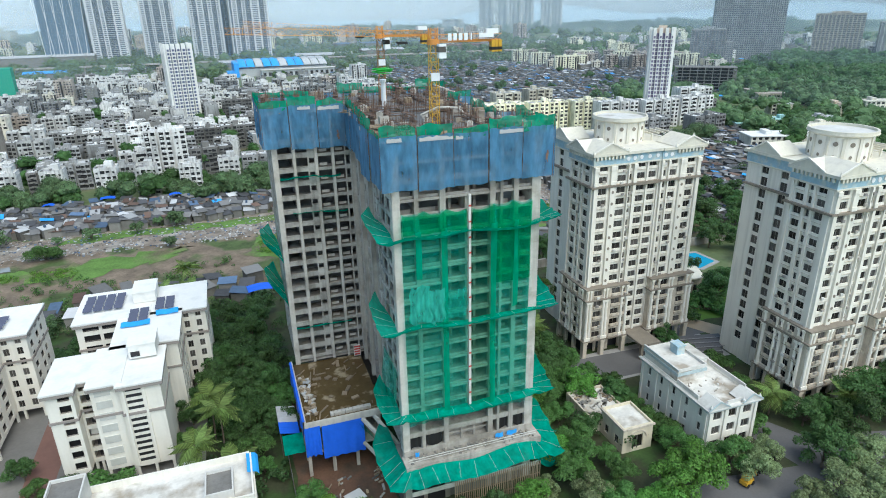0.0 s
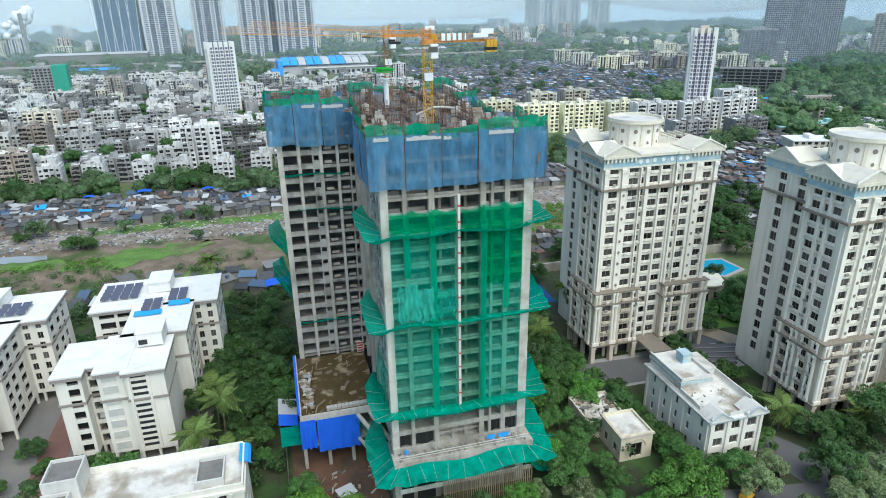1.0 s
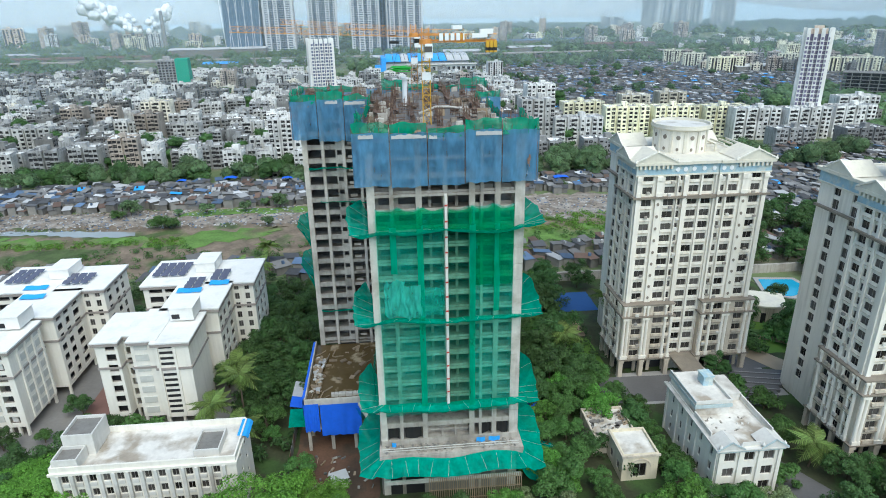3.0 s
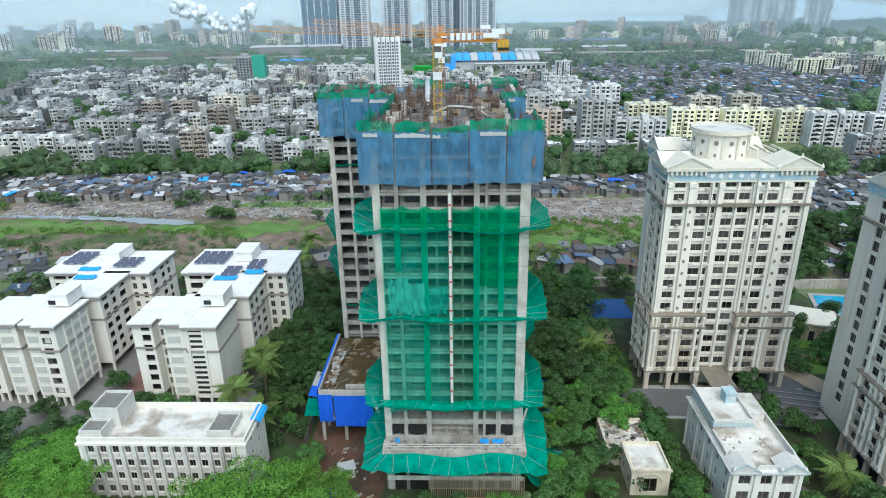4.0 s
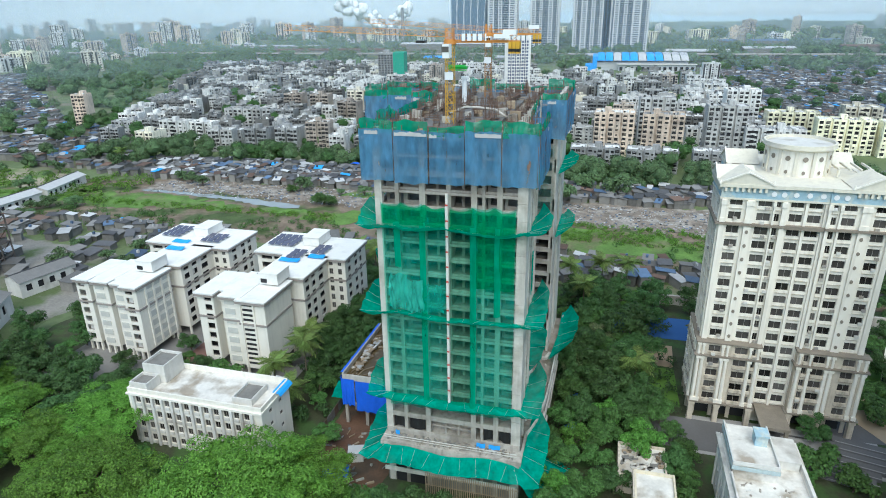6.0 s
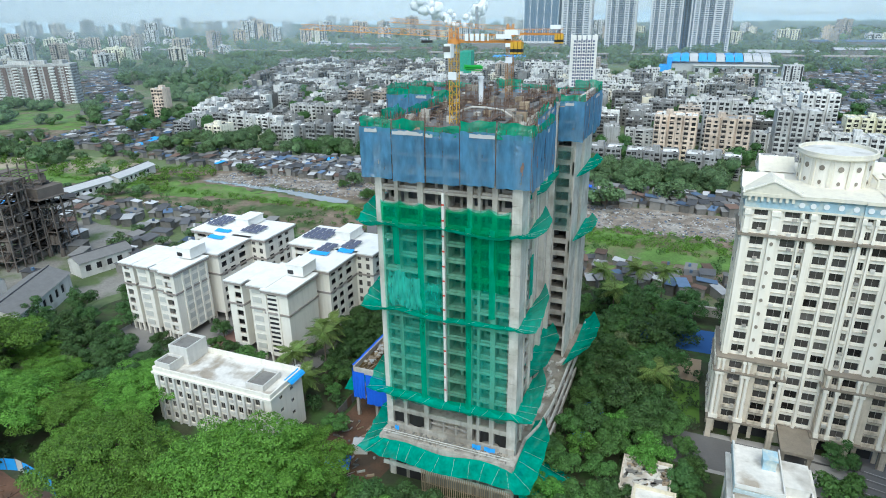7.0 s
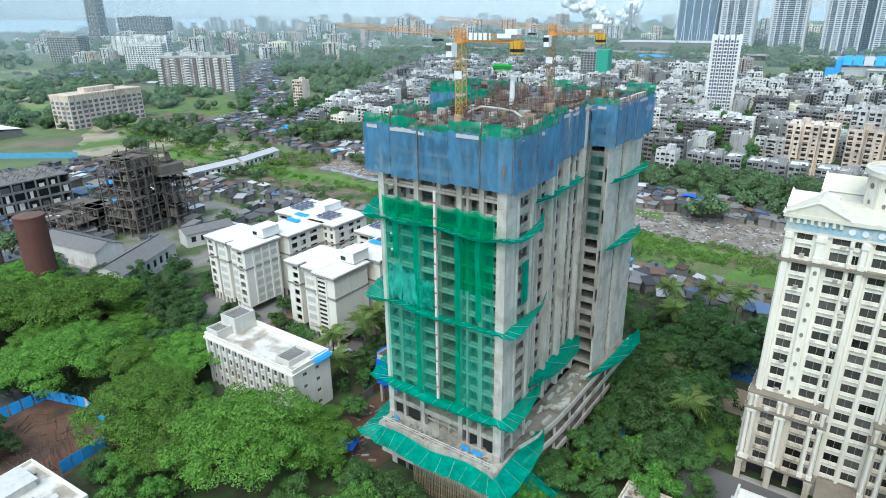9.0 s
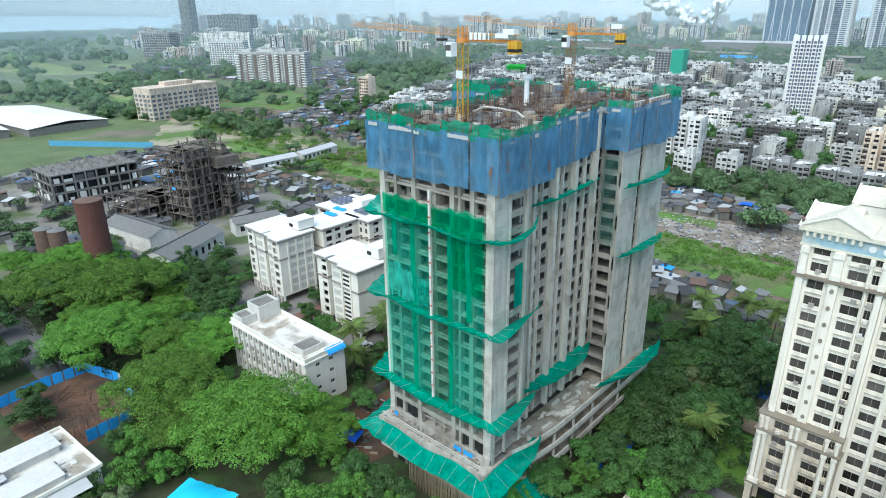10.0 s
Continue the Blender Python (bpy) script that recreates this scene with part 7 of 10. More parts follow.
def palm(x, y, h, s=1.0):
    rnd = random.Random(int(x * 5 + y))
    if "palm" not in PALMS:
        f = Mesh()
        n = 14
        for sgn in (-1, 1):
            for i in range(n):
                a = (i + 0.5) / n
                bx, bz = 3.4 * a, 1.1 * a - 2.6 * a * a
                w = 0.95 * math.sin(math.pi * min(1, a * 0.9 + 0.12)) + 0.1
                f.add([(bx, 0, bz), (bx + 0.24, 0, bz - 0.06), (bx + 0.75, sgn * w, bz - 0.35 * w - 0.25), (bx + 0.6, sgn * w, bz - 0.35 * w - 0.25)], [(0, 1, 2, 3)])
        PALMS["palm"] = f.data("frond", PALM)
    t = thing("palm_tree", "coconut palm with a tall bare trunk and drooping fronds", "tree", at=pose(x, y, 0))
    b = Mesh()
    for k in range(6):
        b.bar((0.3 * math.sin(k * 0.4), 0, h * k / 6), (0.3 * math.sin((k + 1) * 0.4), 0, h * (k + 1) / 6), 0.22 - 0.015 * k, 8, r1=0.205 - 0.015 * k)
    part("trunk", b, BARK, t)
    tip = (0.3 * math.sin(2.4), 0, h)
    for k in range(22):
        part("frond", PALMS["palm"], None, t, at=pose(*tip, 0, 0, 360 * k / 22 + rnd.uniform(-9, 9)) @ pose(0, 0, 0, 0, rnd.uniform(-48, 22)) @ Matrix.Scale(s * rnd.uniform(0.85, 1.15), 4))


PALMS = {}
for x, y, s in ((1, 73, 1.3), (-10, 66, 0.85), (8, 83, 0.7), (-27, 67, 0.9), (-38, 76, 0.8), (-52, 77, 1.1), (-66, 68, 1.0), (-70, 86, 1.0), (-84, 72, 1.0), (-92, 84, 1.0), (-112, 72, 1.05), (-100, 100, 0.9), (-128, 84, 0.9), (-44, 90, 0.75), (-84, 96, 0.8), (-112, 92, 0.8)):
    plant("rain", x, y, s)
for kind, spots in {
    "dark": [(-44, 104, 1), (-50, 92, 1.1), (-57, 94, 1.1), (-62, 102, 1.1), (-66, 98, 1.0), (-54, 88, 1.0), (-70, 106, 1.0), (-78, 102, 1.0), (-86, 108, 1.0), (-90, 100, 1.0), (-88, 146, 0.9), (-92, 160, 0.9), (-90, 172, 0.8), (-12, 146, 1.0), (-12, 156, 1.0), (2, 140, 0.9), (2, 150, 0.9), (1, 158, 0.9), (-2, 168, 1.0), (3, 126, 0.8), (-6, 130, 0.9), (-14, 176, 0.9), (-8, 184, 0.9), (170, 224, 1.2), (182, 232, 1.2), (196, 226, 1.2), (208, 236, 1.2), (220, 228, 1.2), (190, 244, 1.2), (204, 250, 1.1), (176, 240, 1.1), (222, 246, 1.1), (232, 236, 1.1), (196, 212, 1.2), (216, 214, 1.2), (226, 204, 1.2), (230, 218, 1.2), (240, 226, 1.1), (160, 186, 0.0), (176, 186, 1.0), (184, 178, 1.0), (178, 168, 1.0), (52, 150, 0.8), (54, 144, 0.8), (57, 164, 1.0), (64, 178, 1.0), (72, 168, 1.0), (66, 138, 1.0), (74, 150, 1.0), (62, 140, 0.9), (-46, 96, 0.9), (-52, 104, 0.8), (-55, 84, 0.9), (-44, 82, 0.9), (-5, 150, 1), (-8, 160, 1.1), (-3, 140, 1), (-9, 171, 1), (0, 178, 1), (3, 165, 0.8), (-10, 138, 0.9), (-1, 131, 0.8), (-6, 122, 0.8), (2, 188, 0.9), (-20, 184, 0.8),
             (62, 170, 1.1), (70, 160, 1.2), (76, 176, 1), (56, 158, 0.8), (60, 148, 1.0), (70, 142, 1.0), (58, 136, 0.8), (66, 130, 1.0), (60, 120, 0.9), (66, 186, 1.0), (78, 188, 0.9), (90, 186, 0.9), (54, 184, 0.9), (60, 192, 0.9), (74, 128, 0.9),
             (124, 80, 1.1), (132, 84, 1.2), (140, 80, 1.2), (146, 88, 1.1), (108, 74, 0.9), (152, 128, 1.0), (160, 132, 1.0), (134, 156, 0.8), (150, 196, 1.0), (162, 200, 1.1), (176, 200, 1.1), (188, 206, 1.2), (170, 214, 1.1), (184, 192, 1.0), (200, 196, 1.1), (212, 208, 1.1), (150, 210, 1.0), (136, 202, 1.0), (122, 200, 1.0), (108, 198, 0.9), (196, 180, 1.0), (210, 186, 1.1),
             (-52, 172, 0.9), (-46, 182, 0.8), (-94, 118, 0.8), (-92, 134, 0.9), (-98, 108, 0.9), (-96, 150, 0.8), (-110, 112, 0.9), (-118, 104, 0.9), (-104, 124, 0.9)],
    "mid": [(56, 104, 0.9), (62, 96, 1.0), (58, 88, 1.0), (64, 106, 0.8), (72, 118, 0.9), (82, 112, 0.7), (80, 120, 0.8), (66, 84, 1.0), (60, 78, 0.9), (54, 112, 0.7), (58, 128, 0.8), (64, 152, 0.9), (2, 94, 0.7), (6, 100, 0.7), (12, 92, 0.7), (-30, 84, 0.7), (94, 96, 0.0), (80, 96, 0.7), (82, 88, 0.7), (52, 172, 0.8), (48, 180, 0.8), (-2, 112, 0.7), (40, 186, 0.8), (28, 186, 0.8), (12, 186, 0.8), (-30, 188, 0.8), (-66, 186, 0.7), (-80, 186, 0.8),
            (136, 172, 0.8), (128, 178, 0.9), (144, 166, 0.7), (-56, 46, 0.7)],
    "bright": [(72, 76, 1.1), (80, 79, 1.0), (66, 72, 0.9), (30, 77, 0.9), (38, 80, 0.8), (44, 78, 0.7), (60, 112, 0.8), (74, 112, 0.9), (52, 100, 0.6), (16, 82, 0.7), (68, 146, 0.8)],
    "olive": [(-76, 96, 0.9), (-84, 92, 0.9), (64, 158, 0.9), (58, 152, 0.8), (92, 76, 1.0), (98, 80, 0.9), (57, 80, 1.0), (102, 64, 1.2), (108, 62, 1.1), (112, 68, 0.9), (-46, 74, 0.8), (-98, 92, 0.9), (-30, 94, 0.6), (68, 136, 0.8), (96, 66, 0.9)],
    "dome": [(-30.5, 111.5, 1.0), (-76, 270, 1.15), (-104, 290, 0.7)],
    "bush": [(-24, 80, 1.4), (20, 84, 1.2), (26, 82, 1.3), (130, 150, 1.0), (140, 138, 1.0), (126, 140, 1.2), (104, 88, 1.2), (84, 94, 1.3), (120, 150, 1.2)],
    "far": [(-29, 268, 0.6), (-98, 292, 0.9), (-75, 289, 0.8), (-62, 290, 0.7), (-44, 292, 1.0), (-36, 300, 0.8), (-28, 296, 0.9), (-170, 294, 0.8), (-180, 298, 0.8), (-160, 290, 0.7), (-150, 360, 1.2), (-140, 352, 1.2), (-128, 358, 1.2), (-118, 350, 1.2), (-108, 356, 1.3), (-100, 348, 1.1), (-92, 360, 1.2), (-84, 352, 1.1), (-170, 340, 1.0), (-182, 344, 1.0), (-200, 352, 1.1), (-214, 362, 1.2), (-226, 350, 1.0), (-240, 344, 1.1), (-250, 330, 1.0), (-257, 355, 1.1), (-225, 345, 1.0), (-243, 317, 1.0), (-231, 270, 0.9), (-270, 300, 0.8),
            (-15, 332, 1.1), (-4, 338, 1.1), (6, 332, 1.1), (16, 340, 1.1), (28, 334, 1.0), (38, 295, 1.6), (30, 300, 1.2), (44, 348, 1.1), (54, 340, 1.0), (66, 312, 1.3), (50, 322, 1.3), (76, 330, 1.1), (90, 340, 1.1), (102, 336, 1.1), (112, 342, 1.2), (118, 310, 1.1), (124, 340, 1.1), (134, 346, 1.1), (146, 342, 1.0), (160, 350, 1.0), (172, 334, 1.1), (240, 344, 1.1), (252, 350, 1.1), (262, 340, 1.1), (228, 338, 1.0), (200, 348, 1.0), (215, 345, 1.0),
            (-348, 278, 1.2), (-362, 286, 1.2), (-376, 292, 1.1), (-340, 292, 1.1), (-392, 325, 1.1), (-330, 300, 1.0), (-318, 282, 1.0), (-306, 292, 1.0), (-405, 318, 1.1), (-419, 400, 1.2), (-432, 412, 1.2), (-445, 420, 1.1), (-410, 420, 1.1), (-530, 500, 1.2), (-515, 515, 1.2), (-500, 520, 1.2), (-345, 372, 1.1), (-335, 384, 1.1), (-310, 330, 1.0),
            (-520, 262, 1.3), (-505, 270, 1.3), (-490, 282, 1.3), (-470, 276, 1.3), (-455, 284, 1.3), (-440, 292, 1.2), (-425, 300, 1.2), (-480, 262, 1.2), (-260, 110, 1.0), (-250, 96, 1.0), (-200, 106, 0.9), (-190, 90, 1.0), (-205, 80, 1.0), (-180, 80, 1.0), (-168, 74, 1.0), (-150, 80, 1.0), (-160, 100, 0.9), (-145, 98, 0.9), (-230, 84, 1.0), (-140, 172, 0.9), (-128, 182, 0.9), (-115, 178, 0.9), (-110, 190, 0.8), (-150, 190, 0.8), (-200, 240, 0.8), (-212, 236, 0.8), (300, 230, 1.2), (310, 245, 1.2), (320, 235, 1.2), (290, 220, 1.2), (270, 215, 1.1), (255, 222, 1.1), (240, 215, 1.1), (330, 220, 1.2), (230, 222, 1.1)],
}.items():
    for x, y, s in spots:
        if s:
            plant(kind, x, y, s)
rnd = random.Random(31)
for x0, x1, y0, y1, n, s0 in ((-430, -255, 258, 330, 16, 1.1), (-480, -330, 380, 470, 18, 1.2), (-275, -190, 318, 385, 22, 1.1), (-560, -440, 235, 300, 18, 1.2), (-900, -560, 330, 470, 26, 1.5), (-190, 20, 344, 362, 22, 1.1), (0, 190, 330, 366, 24, 1.1), (-230, -130, 60, 120, 18, 1.0), (190, 330, 330, 372, 16, 1.1), (-330, -200, 205, 240, 14, 0.8), (-120, -60, 190, 215, 10, 0.7)):
    for k in range(n):
        plant("far", rnd.uniform(x0, x1), rnd.uniform(y0, y1), s0 * rnd.uniform(0.7, 1.2))
for kind, x, y, s in (("dark", -38, 117, 0.6), ("bush", -33, 118, 1.3), ("mid", -46, 120, 0.55), ("dark", -50, 128, 0.6), ("mid", -54, 118, 0.6), ("dark", -62, 116, 0.6), ("dark", -17, 136, 0.7), ("dark", -15, 142, 0.7), ("mid", -18, 128, 0.6), ("dark", -83, 124, 0.8), ("dark", -84, 132, 0.8), ("mid", -82, 116, 0.7), ("bush", 108, 118, 1.3), ("mid", 112, 122, 0.6), ("bush", 114, 112, 1.2), ("dark", 110, 128, 0.6), ("bush", 98, 114, 1.2), ("mid", 106, 112, 0.55), ("rain", -130, 57, 0.8), ("dark", -107, 66, 1.1), ("dark", -104, 50, 1.1), ("dark", -78, 48, 1.0), ("mid", -118, 56, 1.0), ("dark", -70, 56, 0.9), ("mid", -140, 50, 1.0), ("dark", 70, 124, 0.9), ("mid", 78, 126, 0.8), ("mid", 66, 116, 0.9), ("dark", 80, 108, 0.7), ("mid", 82, 104, 0.7), ("dark", 104, 96, 0.7), ("mid", 110, 100, 0.7), ("dark", 142, 145, 1.05), ("dark", 150, 152, 0.9), ("mid", 131, 160, 0.7), ("dark", 148, 164, 0.8), ("bush", 137, 143, 1.1), ("dark", 140, 176, 0.8), ("mid", 122, 84, 0.8), ("dark", 116, 86, 0.8), ("mid", 90, 80, 0.8), ("olive", 116, 70, 1.1), ("olive", 120, 62, 1.1), ("mid", 86, 84, 0.6), ("mid", 66, 90, 0.7), ("dark", 68, 100, 0.6), ("bright", 60, 90, 0.7), ("mid", 64, 112, 0.7), ("bright", 55, 95, 0.7), ("dark", 54, 106, 0.7), ("olive", 50, 86, 0.7), ("bright", 46, 84, 0.7), ("mid", 62, 164, 1.0), ("bright", 60, 176, 0.9), ("olive", 57, 140, 0.9), ("mid", 70, 154, 1.0), ("bright", 66, 122, 0.8), ("mid", 56, 118, 0.9), ("bright", 72, 182, 0.9), ("bright", -9, 51, 1.0), ("bright", -6, 57, 0.8), ("bright", 24, 68, 0.9), ("bright", 30, 71, 1.1), ("mid", 18, 70, 0.9), ("olive", -4, 46, 0.8), ("dark", -48, 44, 0.8), ("dark", 34, 81, 0.9), ("dark", 26, 80, 0.8), ("mid", 38, 74, 0.9), ("mid", 24, 60, 0.9), ("olive", 0, 44, 0.8), ("mid", -12, 44, 0.7), ("bright", -17, 56, 0.8), ("mid", 36, 66, 0.9), ("dark", -24, 55, 0.7), ("dark", -88, 44, 1.0), ("dark", -76, 40, 1.0), ("mid", -100, 42, 1.0), ("dark", -66, 34, 0.9), ("dark", -112, 44, 1.0), ("mid", 4, 134, 0.9), ("mid", -4, 116, 0.8), ("rain", -134, 70, 0.9), ("rain", -150, 68, 0.9)):
    plant(kind, x, y, s)
for x, y, h in ((-10, 121, 13), (-15, 114, 10), (-12.5, 104, 9), (57, 176, 12), (70, 196, 12), (52, 190, 12), (90, 158, 10), (-34, 190, 12), (-26, 196, 11), (-18, 192, 12), (-8, 108, 8), (-240, 320, 11), (-20, 216, 10), (62, 198, 11), (72, 138, 9), (118, 178, 9), (126, 84, 7), (112, 92, 6), (-12, 128, 12)):
    palm(x, y, h, 1.25)

# ---- woods and hedges too far to count ----
rs = np.random.RandomState(9)


def lump_shape(fine):
    bm = bmesh.new()
    bmesh.ops.create_icosphere(bm, subdivisions=2 if fine else 1, radius=1.0)
    v, f = np.array([p.co[:] for p in bm.verts]), np.array([[p.index for p in q.verts] for q in bm.faces])
    bm.free()
    return v, f


LUMPS = (lump_shape(False), lump_shape(True))


def lumps(name, cs, rad, material, fine):
    """Uneven inner masses of the crowns, which the leaves then cover."""
    v0, f0 = LUMPS[fine]
    k, n = len(cs), len(v0)
    v = v0[None] * (np.array(rad)[:, None, None] * rs.uniform(0.6, 0.94, (k, n, 1))) * np.array([1, 1, 0.8]) + np.array(cs)[:, None]
    v[:, :, 2] = np.maximum(v[:, :, 2], 0.05)
    f = f0[None] + n * np.arange(k)[:, None, None]
    me = bpy.data.meshes.new(name)
    me.from_pydata(v.reshape(-1, 3).tolist(), [], f.reshape(-1, 3).tolist())
    me.materials.append(material)
    me.update()
    return me


def wood(spots, radius, top, leaves, size, label, material=None):
    cs, rad = [], []
    for x, y in spots:
        k = rs.uniform(0.6, 1.35)
        for j in range(4 if radius < 12 else 2):
            cs.append((x + rs.uniform(-0.6, 0.6) * radius * k, y + rs.uniform(-0.6, 0.6) * radius * k, top * k * rs.uniform(0.3, 0.75)))
            rad.append(radius * k * rs.uniform(0.45, 0.8))
    t = tagged(new("woodland"), label, "trees", kind="stuff")
    part("leaves", quads("woodland", leaf_cloud(rs, cs, rad, leaves, size, 0.85), material or LEAF_F), None, t)
    if radius >= 4:
        part("inner_crowns", lumps("inner_crowns", cs, rad, material or LEAF_F, radius < 8.5), None, t)
    return t


def scatter(n, x0, x1, y0, y1, test=None):
    out = []
    while len(out) < n:
        x, y = rs.uniform(x0, x1), rs.uniform(y0, y1)
        if test is None or test(x, y):
            out.append((x, y))
    return out


wood(FAR_TREES, 6.4, 12, 170000, 0.95, "green trees along the river flats and between the houses")
wood(scatter(420, -1900, -560, 480, 1700, lambda x, y: y > 520 - (x + 560) * 0.22 and noise.noise(Vector((x * 0.006, y * 0.01, 5.1))) > -0.1), 13, 12, 52000, 3.6, "dark green woodland beyond the houses")
wood(scatter(230, -1150, -380, 520, 1010, lambda x, y: x < -330 - (y - 385) * 0.55 and abs((x + 330) * 0.8 + (y - 360)) > 50 and not (-700 < x < -540 and y < 560)), 10, 11, 60000, 1.9, "dark green mangrove wood beside the houses")
wood(scatter(900, -900, 900, 1010, 1750, lambda x, y: y > 1020 + 0.06 * x), 15, 12, 48000, 5, "dark green woodland and mangrove beyond the houses")
wood(scatter(170, 700, 1700, 700, 1700), 14, 14, 20000, 6, "wooded green slope beyond the huts")
wood(scatter(130, 500, 900, 430, 640, lambda x, y: y < 0.45 * x + 330), 10, 15, 16000, 3, "dense dark trees on a rise")
wood(scatter(700, -2600, 2600, 1700, 3400), 26, 16, 26000, 11, "far green plain of trees")
wood(scatter(400, -3000, -1200, 100, 1700), 22, 16, 18000, 9, "far green plain of trees")
wood(scatter(280, -420, 200, 375, 640), 5, 14, 60000, 1.5, "street trees among the apartment houses", LEAF_D)
wood(scatter(150, -700, 240, 640, 1000), 6, 11, 18000, 2.4, "street trees among the far apartment houses", LEAF_D)
wood(scatter(300, 360, 660, 300, 660, lambda x, y: 0.45 * x + 120 < y < 0.45 * x + 420 and not (470 < x < 545 and 440 < y < 480)), 8, 13, 40000, 2.0, "dense green trees round the school and halls", LEAF_F)
wood(scatter(90, 230, 480, 210, 400, lambda x, y: x - y > 25), 7, 12, 16000, 1.6, "green trees between the low halls", LEAF_D)
wood(scatter(240, 560, 1000, 420, 860, lambda x, y: 0.5 * x + 130 < y < 0.5 * x + 400), 11, 15, 26000, 3.0, "dense dark trees below the slab towers", LEAF_D)
wood(scatter(200, -1100, -470, 150, 520, lambda x, y: noise.noise(Vector((x * 0.012, y * 0.02, 3.3))) > 0.16 and not (-650 < x < -455 and 140 < y < 236)), 8, 10, 36000, 2.2, "tree belts between the western fields", LEAF_F)
wood(scatter(120, 150, 700, 520, 1100), 6, 9, 9000, 2.6, "trees among the huts", LEAF_D)
wood(scatter(60, 150, 330, 195, 300, lambda x, y: y < 240 or x > 250), 3, 5, 6000, 1.0, "scrub at the edge of the huts", LEAF_D)
wood(scatter(760, -340, 150, 196, 246, lambda x, y: (x < -5 or x > 15) and noise.noise(Vector((x * 0.03, y * 0.06, 1.7))) > -0.12), 1.6, 1.8, 42000, 0.6, "low scrub along the bank", LEAF_M)
wood(scatter(900, -320, 170, 233, 268, lambda x, y: abs(y - 262 + 0.02 * x) < 16 and not (-60 < x < 5) and not (y > 256 and x < -30)), 1.6, 0.7, 45000, 0.55, "bright grassy weeds on the bank", LEAF_B)
wood(scatter(70, 20, 250, 334, 372), 5.5, 11, 45000, 0.95, "green trees in front of the apartment houses", LEAF_F)
wood(scatter(30, -180, 0, 346, 366), 5.5, 11, 20000, 0.95, "dark green trees behind the huts", LEAF_D)
# undergrowth leaves are coloured dark, as if in the crowns' shade
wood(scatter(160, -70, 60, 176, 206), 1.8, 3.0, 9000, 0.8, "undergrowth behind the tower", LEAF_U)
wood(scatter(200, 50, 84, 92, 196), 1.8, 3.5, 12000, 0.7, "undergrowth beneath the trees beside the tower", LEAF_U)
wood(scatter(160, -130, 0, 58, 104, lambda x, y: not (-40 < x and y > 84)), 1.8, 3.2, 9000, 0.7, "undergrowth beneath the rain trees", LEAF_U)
wood(scatter(260, -420, -190, 240, 300, lambda x, y: y > 246 - (x + 200) * 0.1), 2.4, 3.0, 16000, 0.9, "green scrub on the river flats", LEAF_B)
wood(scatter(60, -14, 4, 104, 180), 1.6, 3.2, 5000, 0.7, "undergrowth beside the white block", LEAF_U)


# ---- apartment houses of the district ----
FAR_PARTS = {}


